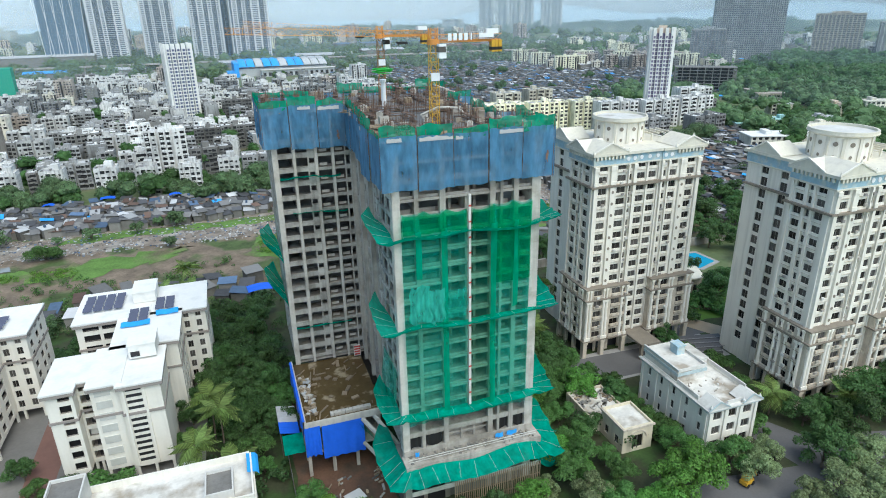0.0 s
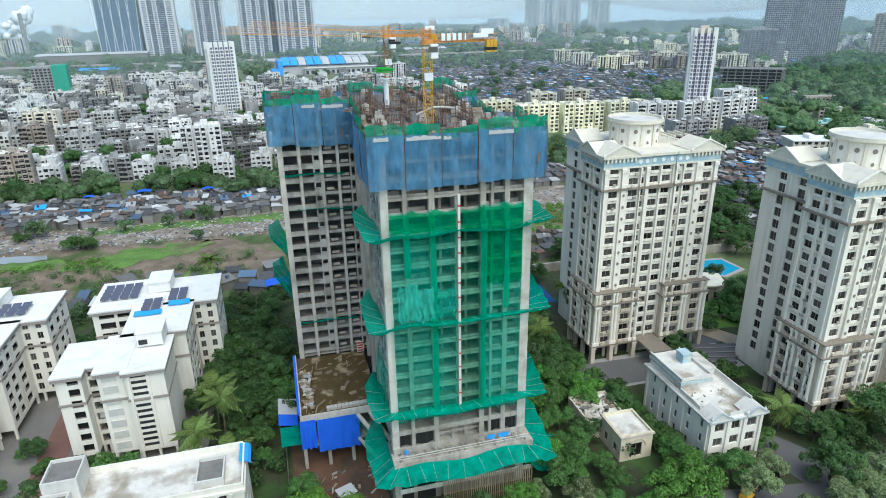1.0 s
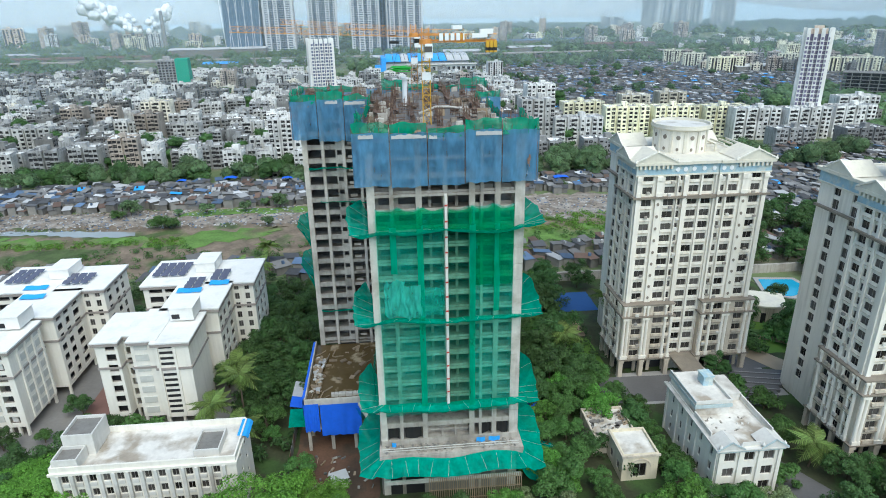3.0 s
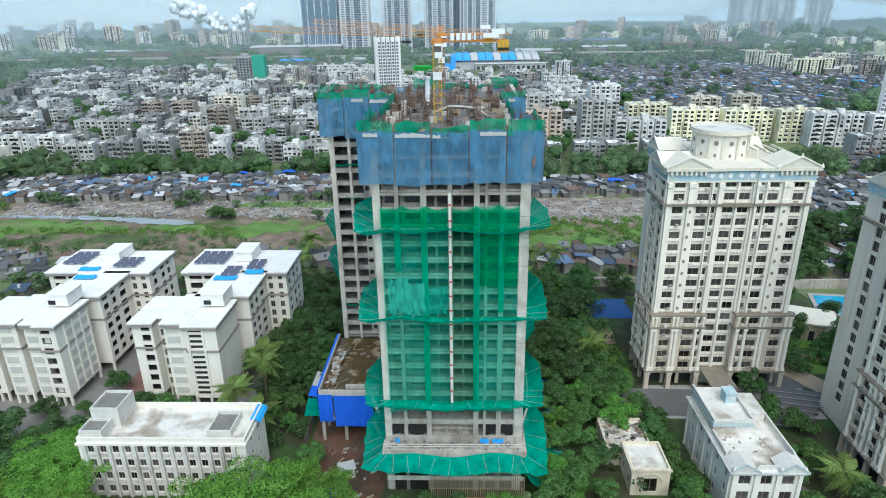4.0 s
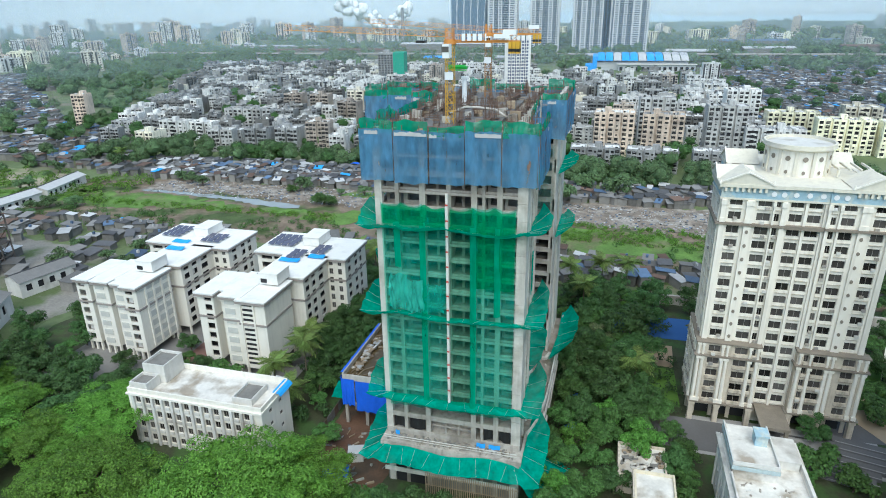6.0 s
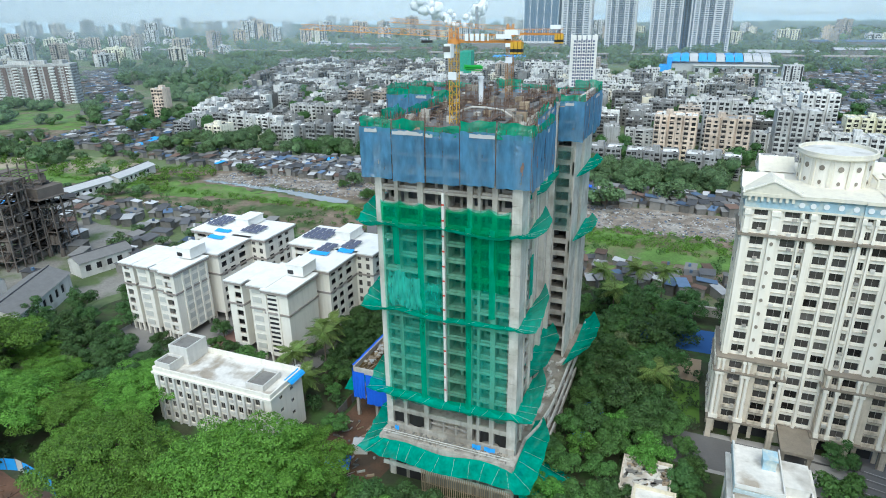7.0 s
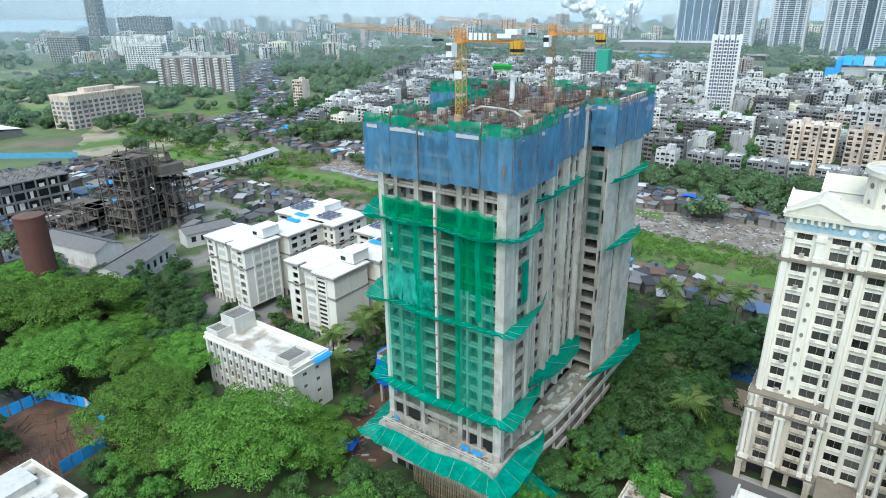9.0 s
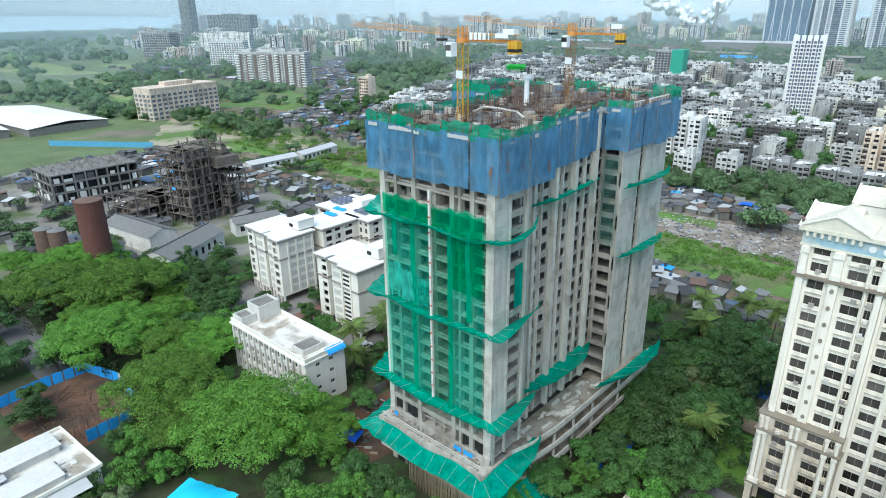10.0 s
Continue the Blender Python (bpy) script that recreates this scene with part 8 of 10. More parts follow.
def house_type(seed, w, d, floors, colour, link=True):
    """A walk-up house of two to four bays, with recessed shafts, windows with hoods, parapet and roof tank.
    Without link the far kind: its windows are single faces and the hoods are left out."""
    rnd = random.Random(seed)
    b, r, wi = Mesh(), Mesh(), Mesh()
    fh, top = 3.0, floors * 3.0 + 0.6
    bays = max(1, round(w / 9))
    bw = w / bays

    def opening(x0, y0, z0, x1, y1, z1):
        if link:
            wi.box(x0, y0, z0, x1, y1, z1)
        elif abs(y1 - y0) < abs(x1 - x0):
            wi.add([(x0, y1, z0), (x1, y1, z0), (x1, y1, z1), (x0, y1, z1)], [(0, 1, 2, 3)])
        else:
            wi.add([(x1, y0, z0), (x1, y1, z0), (x1, y1, z1), (x1, y0, z1)], [(0, 1, 2, 3)])

    def hood(*q):
        if link:
            b.box(*q)

    for k in range(bays):
        x0, x1 = -w / 2 + k * bw + 0.6, -w / 2 + (k + 1) * bw - 0.6
        off = rnd.uniform(0, 0.8)
        b.box(x0, -d / 2 + off, 0, x1, d / 2 - off, top)
        r.box(x0 + 0.25, -d / 2 + off + 0.25, top, x1 - 0.25, d / 2 - off - 0.25, top + 0.05)
        for x in (x0, x1 - 0.25):
            b.box(x, -d / 2 + off, top, x + 0.25, d / 2 - off, top + 0.9)
        for y in (-d / 2 + off, d / 2 - off - 0.25):
            b.box(x0 + 0.25, y, top, x1 - 0.25, y + 0.25, top + 0.9)
        n = max(2, int((x1 - x0) / 2.6))
        for f in range(floors):
            z = 0.6 + f * fh
            for i in range(n):
                xm = x0 + (x1 - x0) * (i + 0.5) / n
                ww, hh = rnd.choice([(0.85, 1.5), (1.05, 1.7), (0.5, 1.2), (1.1, 2.0)])
                for y, s in ((-d / 2 + off, -1), (d / 2 - off, 1)):
                    opening(xm - ww, y + s * 0.02, z + 0.7, xm + ww, y + s * 0.05, z + 0.7 + hh)
                    hood(xm - ww - 0.15, y, z + 0.75 + hh, xm + ww + 0.15, y + s * 0.7, z + 0.87 + hh)
                    cage = rnd.random()
                    if cage < 0.3:
                        hood(xm - ww, y, z + 0.3, xm + ww, y + s * 0.6, z + 1.15)
                    elif cage < 0.42:
                        hood(xm - ww * 0.4, y, z + 0.1, xm + ww * 0.4, y + s * 0.45, z + 0.65)
        # flat near-black strip stands in for a shaded, recessed balcony stack
        if rnd.random() < 0.75:
            u = rnd.choice([x0 + 0.5, x1 - 2.9, (x0 + x1) / 2 - 1.2])
            for y, s in ((-d / 2 + off, -1), (d / 2 - off, 1)):
                opening(u, y + s * 0.06, 0.6, u + 2.4, y + s * 0.09, top - 0.4)
                for f in range(floors):
                    hood(u - 0.1, y + s * 0.1, 0.6 + f * fh, u + 2.5, y + s * 0.75, 1.5 + f * fh)
    b.box(-w / 2 + 0.4, -d / 2 + 2.2, 0, w / 2 - 0.4, d / 2 - 2.2, top - 0.2)
    for f in range(floors):
        z = 0.6 + f * fh
        for k in range(max(2, int(d / 3.2))):
            ym = -d / 2 + 1.6 + (d - 3.2) * (k + 0.5) / max(2, int(d / 3.2))
            for x, s in ((-w / 2 + 0.6, -1), (w / 2 - 0.6, 1)):
                opening(x + s * 0.02, ym - 0.6, z + 0.7, x + s * 0.05, ym + 0.6, z + 2.2)
                hood(x, ym - 0.8, z + 2.25, x + s * 0.5, ym + 0.8, z + 2.35)
    tx, ty = rnd.uniform(-w / 5, w / 5), rnd.uniform(-d / 6, d / 6)
    b.box(tx - 2, ty - 2, top, tx + 2, ty + 2.4, top + 3.2)
    for k in range(rnd.randint(1, 3)):
        r.cyl(rnd.uniform(-w / 3, w / 3), rnd.uniform(-d / 4, d / 4), top + 0.05, top + 1.5, 0.75, 0.7, 8)
    for k in range(int(w / 2.2) if link else int(w / 6)):
        px, py, q = rnd.uniform(-w / 2 + 1.6, w / 2 - 1.6), rnd.uniform(-d / 2 + 2, d / 2 - 2), rnd.random()
        if q < 0.55:
            r.rbox((px, py, top + 0.35), (rnd.uniform(0.5, 2.2), rnd.uniform(0.4, 1.4), 0.7), rnd.choice([0, 90, 20]))
        elif q < 0.8:
            b.rbox((px, py, top + 0.6), (rnd.uniform(1.2, 3.2), 0.25, 1.2), rnd.choice([0, 90]))
        else:
            wi.rbox((px, py, top + 0.5), (rnd.uniform(0.9, 1.6), rnd.uniform(0.9, 1.4), 1.0), 0)
    if not link:
        return b, r, wi
    # windows are near-black panels, the rooms' shade in their colour
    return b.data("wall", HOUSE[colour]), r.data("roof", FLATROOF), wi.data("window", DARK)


TYPES = [(1, 18, 12, 5, "grey"), (2, 26, 12, 5, "white"), (3, 14, 13, 5, "stained_grey"), (4, 30, 13, 4, "grey"), (5, 18, 14, 7, "buff"), (6, 20, 12, 5, "white"), (7, 16, 16, 4, "cream"), (8, 28, 13, 6, "stained_grey"), (9, 24, 14, 8, "cream"), (10, 34, 14, 7, "pale_yellow"), (11, 26, 16, 9, "peach"), (12, 34, 14, 7, "white"), (13, 22, 14, 11, "buff"), (14, 12, 10, 4, "grey"), (15, 12, 11, 5, "white"), (16, 44, 13, 5, "white"), (17, 24, 15, 11, "white"), (18, 13, 12, 9, "peach")]
WORDS = {"grey": "weathered grey", "white": "dirty white", "stained_grey": "dark stained grey", "buff": "buff brown", "cream": "cream", "pale_yellow": "pale yellow", "peach": "peach"}
BUILT = {}


def house(k, x, y, turn=0.0, s=1.0):
    m = pose(x, y, 0, 0, 0, turn) @ Matrix.Scale(s, 4)
    if k in BUILT:
        return copy_thing(BUILT[k], m)
    seed, w, d, fl, colour = TYPES[k]
    a, r, wi = house_type(seed, w, d, fl, colour)
    t = thing("apartment_house", f"{WORDS[colour]} apartment house with parapets and roof tanks, {('low', 'mid-rise', 'tall')[(fl > 5) + (fl > 8)]}", "building", "houses of the district", m)
    part("wall", a, None, t)
    part("roof", r, None, t)
    tagged(part("window", wi, None, t), kind="stuff")
    BUILT[k] = t
    return t


rnd = random.Random(77)
TAKEN = []


def put(k, x, y, turn=0.0):
    w, d = TYPES[k][1], TYPES[k][2]
    TAKEN.append((x, y, max(w, d) * 0.62 + 3))
    house(k, x, y, turn)


# front row along the river, and the houses that stand out
for k, x, y in ((14, -112, 372), (14, -90, 370), (14, -64, 366), (14, -44, 360), (14, -22, 358), (14, -2, 366), (0, -178, 384), (0, -158, 390), (13, -200, 392), (15, -236, 468), (4, -222, 522), (4, -195, 520), (4, -150, 480), (8, -160, 530), (5, -120, 470), (5, -100, 500)):
    put(k, x, y, rnd.uniform(-4, 4))
for k, x, y in ((3, 20, 384), (3, 52, 380), (3, 85, 378), (10, 62, 420), (10, 92, 416), (16, 128, 416), (11, 155, 410), (3, 122, 380), (3, 165, 382), (9, 205, 452), (9, 240, 446), (9, 275, 440), (8, 225, 490), (9, 180, 480), (11, 290, 425), (11, 325, 420), (11, 362, 424), (3, 300, 395), (3, 345, 388), (16, 150, 500), (7, 110, 470), (2, 390, 440), (11, 400, 470), (8, 260, 500)):
    put(k, x, y, rnd.uniform(-4, 4))
put(6, -262, 376)
put(17, -385, 444, 10)
far_rows = []
y = 385.0
while y < 1010:
    x = -300 - (y - 385) * 0.52
    while x < (165 + (y - 440) * 0.05 if y > 440 else 20):
        px, py = x + rnd.uniform(-5, 5), y + rnd.uniform(-6, 6)
        if all(math.hypot(px - a, py - b_) > c for a, b_, c in TAKEN) and rnd.random() < 0.9:
            k = rnd.choice([0, 1, 2, 3, 3, 5, 5, 7, 0, 13, 1] if y < 620 else [1, 5, 1, 0, 5, 2, 6, 0, 3, 7])
            if rnd.random() < 0.03 and px > -260:
                k = rnd.choice([12, 4, 16])
            spot = (k, px, py, rnd.choice([0, 0, 0, 90, 0]) + rnd.uniform(-8, 8) + 4, rnd.uniform(0.8, 1.0))
            if px > -60 and py > 900:
                pass
            elif py < 640:
                house(*spot)
            else:
                far_rows.append(spot)
        x += rnd.uniform(19, 28)
    y += rnd.uniform(20, 24) if y < 700 else 30
for k in range(46):
    far_rows.append((rnd.choice([9, 2, 4, 6]), 505 + 20 * (k % 11) + rnd.uniform(-6, 6), 880 + 40 * (k // 11) + rnd.uniform(-8, 8) - 7 * (k % 11), rnd.uniform(-8, 8) - 18))
for k in range(150):
    x_ = rnd.uniform(-2600, -950)
    far_rows.append((rnd.choice([6, 5, 8, 9, 16, 12, 10, 1, 5]), x_, 560 - 0.28 * (x_ + 950) + rnd.uniform(0, 1) ** 1.5 * 900, rnd.uniform(0, 90), rnd.uniform(0.8, 1.5)))
for k in range(16):
    far_rows.append((rnd.choice([6, 5, 8, 10, 16, 12]), rnd.uniform(-1500, -800), rnd.uniform(760, 1500), rnd.uniform(0, 90), rnd.uniform(0.9, 1.5)))
for k in range(60):
    far_rows.append((rnd.choice([6, 5, 8, 9, 16, 12, 10]), rnd.uniform(-700, 900), rnd.uniform(1560, 2300), rnd.uniform(0, 90), rnd.uniform(0.9, 1.7)))
for k in range(90):
    far_rows.append((rnd.choice([16, 12, 10, 16, 8]), rnd.uniform(-3200, -700), rnd.uniform(1700, 3200), rnd.uniform(0, 90), rnd.uniform(1.0, 2.2)))

for k in range(110):
    far_rows.append((rnd.choice([1, 5, 6, 9, 5, 3]), rnd.uniform(640, 1500), rnd.uniform(760, 1700), rnd.uniform(0, 90), rnd.uniform(0.7, 1.2)))
FAR_MATS = [HOUSE[k] for k, c in HOUSE_COLS] + [FLATROOF, DARK]
crowd = Mesh()
for spot in far_rows:
    k, px, py, turn = spot[:4]
    seed, w, d, fl, colour = TYPES[k]
    if k not in FAR_PARTS:
        FAR_PARTS[k] = house_type(seed, w, d, fl, colour, False)
    m = pose(px, py, 0, 0, 0, turn) @ Matrix.Scale(spot[4] if len(spot) > 4 else 1.0, 4)
    co = np.array(m)
    for piece, mi in zip(FAR_PARTS[k], ([c[0] for c in HOUSE_COLS].index(colour), len(HOUSE_COLS), len(HOUSE_COLS) + 1)):
        v = np.c_[np.array(piece.v), np.ones(len(piece.v))] @ co.T
        crowd.add(v[:, :3].tolist(), piece.f, mi)
stuff("far_houses", crowd, FAR_MATS, "crowded grey, white and buff apartment houses in the distance", "buildings")

# ---- huts, too many to count ----
HUTMATS = [SHEET_G, SHEET_D, SHEET_L, SHEET_B, SHEET_R, HUTWALL, TARP_S]


def huts(spots, label, seed, blue=0.12, big=1.0, along=None):
    r = random.Random(seed)
    b = Mesh()
    for x, y in spots:
        w, d, h, a = r.uniform(2.8, 6.4) * big, r.uniform(3.6, 7.8) * big, r.uniform(2.2, 4.6), (r.choice([0, 0, 90, 30]) + r.uniform(-16, 16) if along is None else along + r.uniform(-8, 8))
        m = pose(x, y, 0, 0, 0, a)
        b.rbox((x, y, h / 2), (w, d, h), a, 5)
        e, lift = 0.4, r.uniform(0.3, 0.9)
        k = r.random()
        mi = 3 if k < blue else r.choice([0, 0, 1, 1, 2, 4, 0, 1])
        mi = 6 if k < blue * 0.12 else mi
        q = [m @ Vector(p) for p in ((-w / 2 - e, -d / 2 - e, h), (w / 2 + e, -d / 2 - e, h), (w / 2 + e, d / 2 + e, h + lift), (-w / 2 - e, d / 2 + e, h + lift))]
        b.add(q + [p + Vector((0, 0, 0.08)) for p in q], [(4, 5, 6, 7), (3, 2, 1, 0), (0, 1, 5, 4), (1, 2, 6, 5), (2, 3, 7, 6), (3, 0, 4, 7)], mi)
        if r.random() < 0.25:
            b.rbox((x + r.uniform(-1, 1), y, h + 0.9), (0.9, 0.9, 1.1), a, r.choice([1, 3, 2]))
    return stuff("huts", b, HUTMATS, label, "huts")


def rows(x0, x1, y0, y1, sx, sy, seed, skip=0.1, test=None):
    r = random.Random(seed)
    out = []
    y = y0
    while y < y1:
        x = x0
        while x < x1:
            p = (x + r.uniform(-1.5, 1.5), y + r.uniform(-1.5, 1.5))
            if r.random() > skip and (test is None or test(*p)):
                out.append(p)
            x += sx * r.uniform(0.85, 1.15)
        y += sy
    return out


huts(rows(-205, 0, 302, 342, 4.0, 4.9, 1, 0.06), "grey and blue sheet-roofed huts in tight rows along the river bank", 1, 0.08, 0.78)
huts(rows(0, 190, 304, 330, 4.2, 5.2, 2, 0.2), "grey sheet-roofed huts along the far bank", 2, 0.12, 0.8)
huts(rows(20, 150, 206, 231, 5, 6.5, 3, 0.3), "sheet-roofed huts with washing on the near bank", 3, 0.08, 0.85)
huts(rows(-300, -95, 200, 226, 5.5, 6.5, 4, 0.45), "dark sheet-roofed huts on the near bank", 4, 0.04, 0.85)
huts(rows(-60, 15, 204, 224, 7, 8, 14, 0.4), "sheet-roofed huts behind the white blocks", 14, 0.2)
huts(rows(160, 430, 205, 385, 4.4, 5.2, 5, 0.1, lambda x, y: (y > 235 or x < 215) and (x - y < 30)), "dense dark grey hut roofs beyond the cream towers", 5, 0.08, 0.8)
huts(rows(170, 760, 520, 1010, 6.6, 7.6, 6, 0.12, lambda x, y: x > 120 + (y - 500) * 0.15 and y < 1120 - 0.35 * (x - 200)), "vast field of dark grey and blue hut roofs", 6, 0.16, 0.95)
huts(rows(100, 700, 1010, 1300, 14, 16, 7, 0.35), "far hut roofs scattered among trees", 7, 0.2, 1.5)
huts(rows(-430, -205, 296, 345, 7, 8, 8, 0.25, lambda x, y: y > 300 - (x + 205) * 0.12), "grey hut roofs beside the river bend", 8, 0.12)
huts(rows(-400, -270, 346, 440, 7, 8.5, 9, 0.2, lambda x, y: abs((x + 330) * 0.8 + (y - 360)) < 60), "dark hut roofs along the straight road", 9, 0.1)
huts([(x + rnd.uniform(-14, 14), 360 + (-x - 338) * 0.81 + rnd.uniform(-26, 26)) for x in range(-900, -340, 1)], "dark hut roofs lining the straight road", 10, 0.12, 1.3)
huts(rows(-330, -110, 76, 205, 8, 9, 31, 0.5, lambda x, y: not (-132 < x < -106 and 84 < y < 150)), "low sheds and scrap roofs in the works yard", 31, 0.08, 1.0)
huts(rows(-330, -215, 150, 200, 8, 9, 11, 0.3), "dark sheds behind the ruined works", 11, 0.15)
huts(rows(620, 1500, 800, 1700, 22, 26, 41, 0.35), "far roofs among the trees", 41, 0.15, 1.7)
huts(rows(-1100, -640, 470, 700, 18, 20, 12, 0.5), "low roofs in the fields", 12, 0.1, 2.0)

# rubbish and stones on the banks
b = Mesh()
for k in range(3200):
    x, y = rnd.uniform(-185, 180), rnd.uniform(268, 300)
    s = rnd.uniform(0.2, 0.9)
    b.rbox((x, y - x * 0.03, 0.15), (s, s * rnd.uniform(0.5, 1.2), s * 0.5), rnd.uniform(0, 90), rnd.choice([0, 0, 1, 2, 3]))
stuff("bank_rubbish", b, [SHEET_L, SHEET_D, HUTWALL, SHEET_B], "pale rubbish and stones scattered over the bank", "rubbish")


# ---- landmarks ----
def tall_block(name, label, x, y, w, d, h, material, glass, bays=6, fh=3.2, turn=0.0, top=None, kind="fins", roof=None):
    t = thing(name, label, "building", at=pose(x, y, 0, 0, 0, turn))
    part("wall", Mesh().box(-w / 2, -d / 2, 0, w / 2, d / 2, h), material, t)
    n = int(h / fh)
    b = Mesh()
    for k in range(n):
        z = fh * k + 1.0
        for i in range(bays):
            x0, x1 = -w / 2 + w * (i + 0.18) / bays, -w / 2 + w * (i + 0.82) / bays
            b.box(x0, -d / 2 - 0.06, z, x1, -d / 2 - 0.01, z + fh * 0.58)
        for i in range(max(2, int(bays * d / w))):
            m_ = max(2, int(bays * d / w))
            y0, y1 = -d / 2 + d * (i + 0.2) / m_, -d / 2 + d * (i + 0.8) / m_
            b.box(w / 2 + 0.01, y0, z, w / 2 + 0.06, y1, z + fh * 0.58)
            b.box(-w / 2 - 0.06, y0, z, -w / 2 - 0.01, y1, z + fh * 0.58)
    tagged(part("window", b, glass, t), kind="stuff")
    if kind == "fins":
        for i in range(0, bays + 1, 2):
            u = -w / 2 + w * i / bays
            part("fin", Mesh().box(u - w * 0.03, -d / 2 - 1.6, 0, u + w * 0.03, -d / 2 - 0.07, h + 3), material, t)
    elif kind == "balconies":
        for k in range(n):
            part("balcony", Mesh().box(-w / 2 - 1.0, -d / 2 - 1.2, fh * k + 0.2, w / 2 + 1.0, -d / 2 - 0.1, fh * k + 0.9), top or material, t)
    part("parapet", Mesh().box(-w / 2 - 0.4, -d / 2 - 0.4, h, w / 2 + 0.4, d / 2 + 0.4, h + 1.4).box(-w / 5, -d / 5, h + 1.4, w / 5, d / 5, h + 5), top or material, t)
    return t


PLASTER = HOUSE["white"]
MINT = mat("mint_sheet_roof", (0.36, 0.58, 0.56), var=0.2, scale=0.3, fine=1.5)
def sky_tower(label, x, y, w, d, h, strips, turn, glass, light, fh=3.7):
    """A skyscraper: a dark glazed body with pale upright strips of balconies between."""
    t = thing("skyscraper", label, "building", "skyscrapers beyond the district", pose(x, y, 0, 0, 0, turn))
    part("glazed_body", Mesh().box(-w / 2, -d / 2, 0, w / 2, d / 2, h), glass, t)
    for a0, a1 in strips:
        part("strip", Mesh().box(w * (a0 - 0.5), -d / 2 - 2.2, 0, w * (a1 - 0.5), -d / 2 - 0.02, h + 4), light, t)
        b = Mesh()
        for k in range(int(h / fh)):
            b.box(w * (a0 - 0.5) + w * (a1 - a0) * 0.2, -d / 2 - 2.4, fh * k + 1.2, w * (a1 - 0.5) - w * (a1 - a0) * 0.2, -d / 2 - 2.22, fh * k + 3.0)
        tagged(part("window", b, glass, t), kind="stuff")
    b = Mesh()
    for k in range(int(h / fh)):
        b.box(-w / 2, -d / 2 - 0.5, fh * k, w / 2, -d / 2 - 0.02, fh * k + 0.6)
        b.box(w / 2 + 0.02, -d / 2, fh * k, w / 2 + 0.5, d / 2, fh * k + 0.6)
        b.box(-w / 2 - 0.5, -d / 2, fh * k, -w / 2 - 0.02, d / 2, fh * k + 0.6)
    tagged(part("floor_edge", b, light, t), kind="stuff")
    for v in (-0.5, -0.1, 0.35):
        part("fin", Mesh().box(w / 2 + 0.02, d * v, 0, w / 2 + 2, d * (v + 0.14), h + 4).box(-w / 2 - 2, d * v, 0, -w / 2 - 0.02, d * (v + 0.14), h + 4), light, t)
    return t


NIGHTGLASS = mat("far_dark_glazing", (0.045, 0.07, 0.1), rough=0.4, var=0.2, scale=0.05, bump=0)
MIDGLASS = mat("far_grey_glazing", (0.12, 0.14, 0.165), rough=0.4, var=0.2, scale=0.05, bump=0)
g_ = tall_block("glass_tower", "dark blue glass skyscraper with a net-like facade", -282, 1500, 78, 50, 240, FAR_B, mat("tower_net_frame", (0.12, 0.18, 0.24), var=0.1), 14, 5, 3, kind="plain")
for k in range(10):
    part("net_rib", Mesh().bar((-39 + 8 * k, -25.4, 0), (-39 + 8 * k + (14 if k % 2 else -10), -25.4, 240), 0.7), FAR_T, g_)
for x, w, st in ((-204, 62, ((0.0, 0.2), (0.36, 0.5), (0.74, 1.0))), (-108, 60, ((0.0, 0.16), (0.3, 0.4), (0.62, 0.78), (0.92, 1.0))), (-14, 60, ((0.0, 0.1), (0.24, 0.46), (0.6, 0.74), (0.9, 1.0))), (74, 76, ((0.05, 0.2), (0.32, 0.42), (0.56, 0.8), (0.93, 1.0)))):
    sky_tower("pale residential skyscraper with dark glazed strips", x, 1500, w, 44, 250, st, 3, NIGHTGLASS, FAR_T)
tall_block("skyscraper", "dark slim residential skyscraper", 22, 1545, 30, 40, 130, FAR_B, DARK, 5, 3.6, 3)
sky_tower("slim white and lilac-grey residential tower", -34, 622, 20, 19, 63.5, ((0.0, 0.14), (0.2, 0.36), (0.42, 0.58), (0.64, 0.8), (0.86, 1.0)), 12, mat("lilac_grey_glazing", (0.1, 0.12, 0.2), var=0.2), WHITEROOF, 3.0)
t = tall_block("half_clad_tower", "grey unfinished block with one half wrapped in green net", -238, 812, 20, 22, 38, HOUSE["grey"], DARK, 5, 3.1, 8, kind="plain")
part("safety_net", Mesh().box(10.2, -11.6, 0, 25, 11.6, 40), mat("green_cladding_net", (0.02, 0.33, 0.22), var=0.2), t, "bright green net cladding")
pk = sky_tower("white and lilac residential tower with a pink top", 334, 434, 15, 14, 71, ((0.0, 0.16), (0.3, 0.46), (0.6, 0.76), (0.9, 1.0)), -32, mat("lilac_glazing", (0.2, 0.18, 0.26), var=0.2), WHITEROOF, 3.0)
part("pink_top", Mesh().box(-5.5, -5, 71.02, 5.5, 5, 74.5).box(-3, -2.5, 74.5, 3, 2.5, 76.5), HOUSE["peach"], pk, "pink roof storey")
# low school, market halls and houses among the trees to the east
school = thing("school_building", "low cream two-storey school with rows of windows round a court", "building", at=pose(507, 468, 0, 0, 0, -26))
part("wall", Mesh().box(-26, -7, 0, 26, 6, 11).box(-26, 6.01, 0, -15, 34, 11).box(15, 6.01, 0, 26, 34, 11), HOUSE["cream"], school)
for z in (0.8, 4.2, 7.6):
    for k in range(13):
        part("window", Mesh().box(-24.6 + 3.9 * k, -7.2, z + 0.6, -22.2 + 3.9 * k, -7.01, z + 2.3), DARK, school)
    part("sunshade", Mesh().box(-26.5, -8.4, z + 2.5, 26.5, -7.01, z + 2.75), HOUSE["pale_yellow"], school)
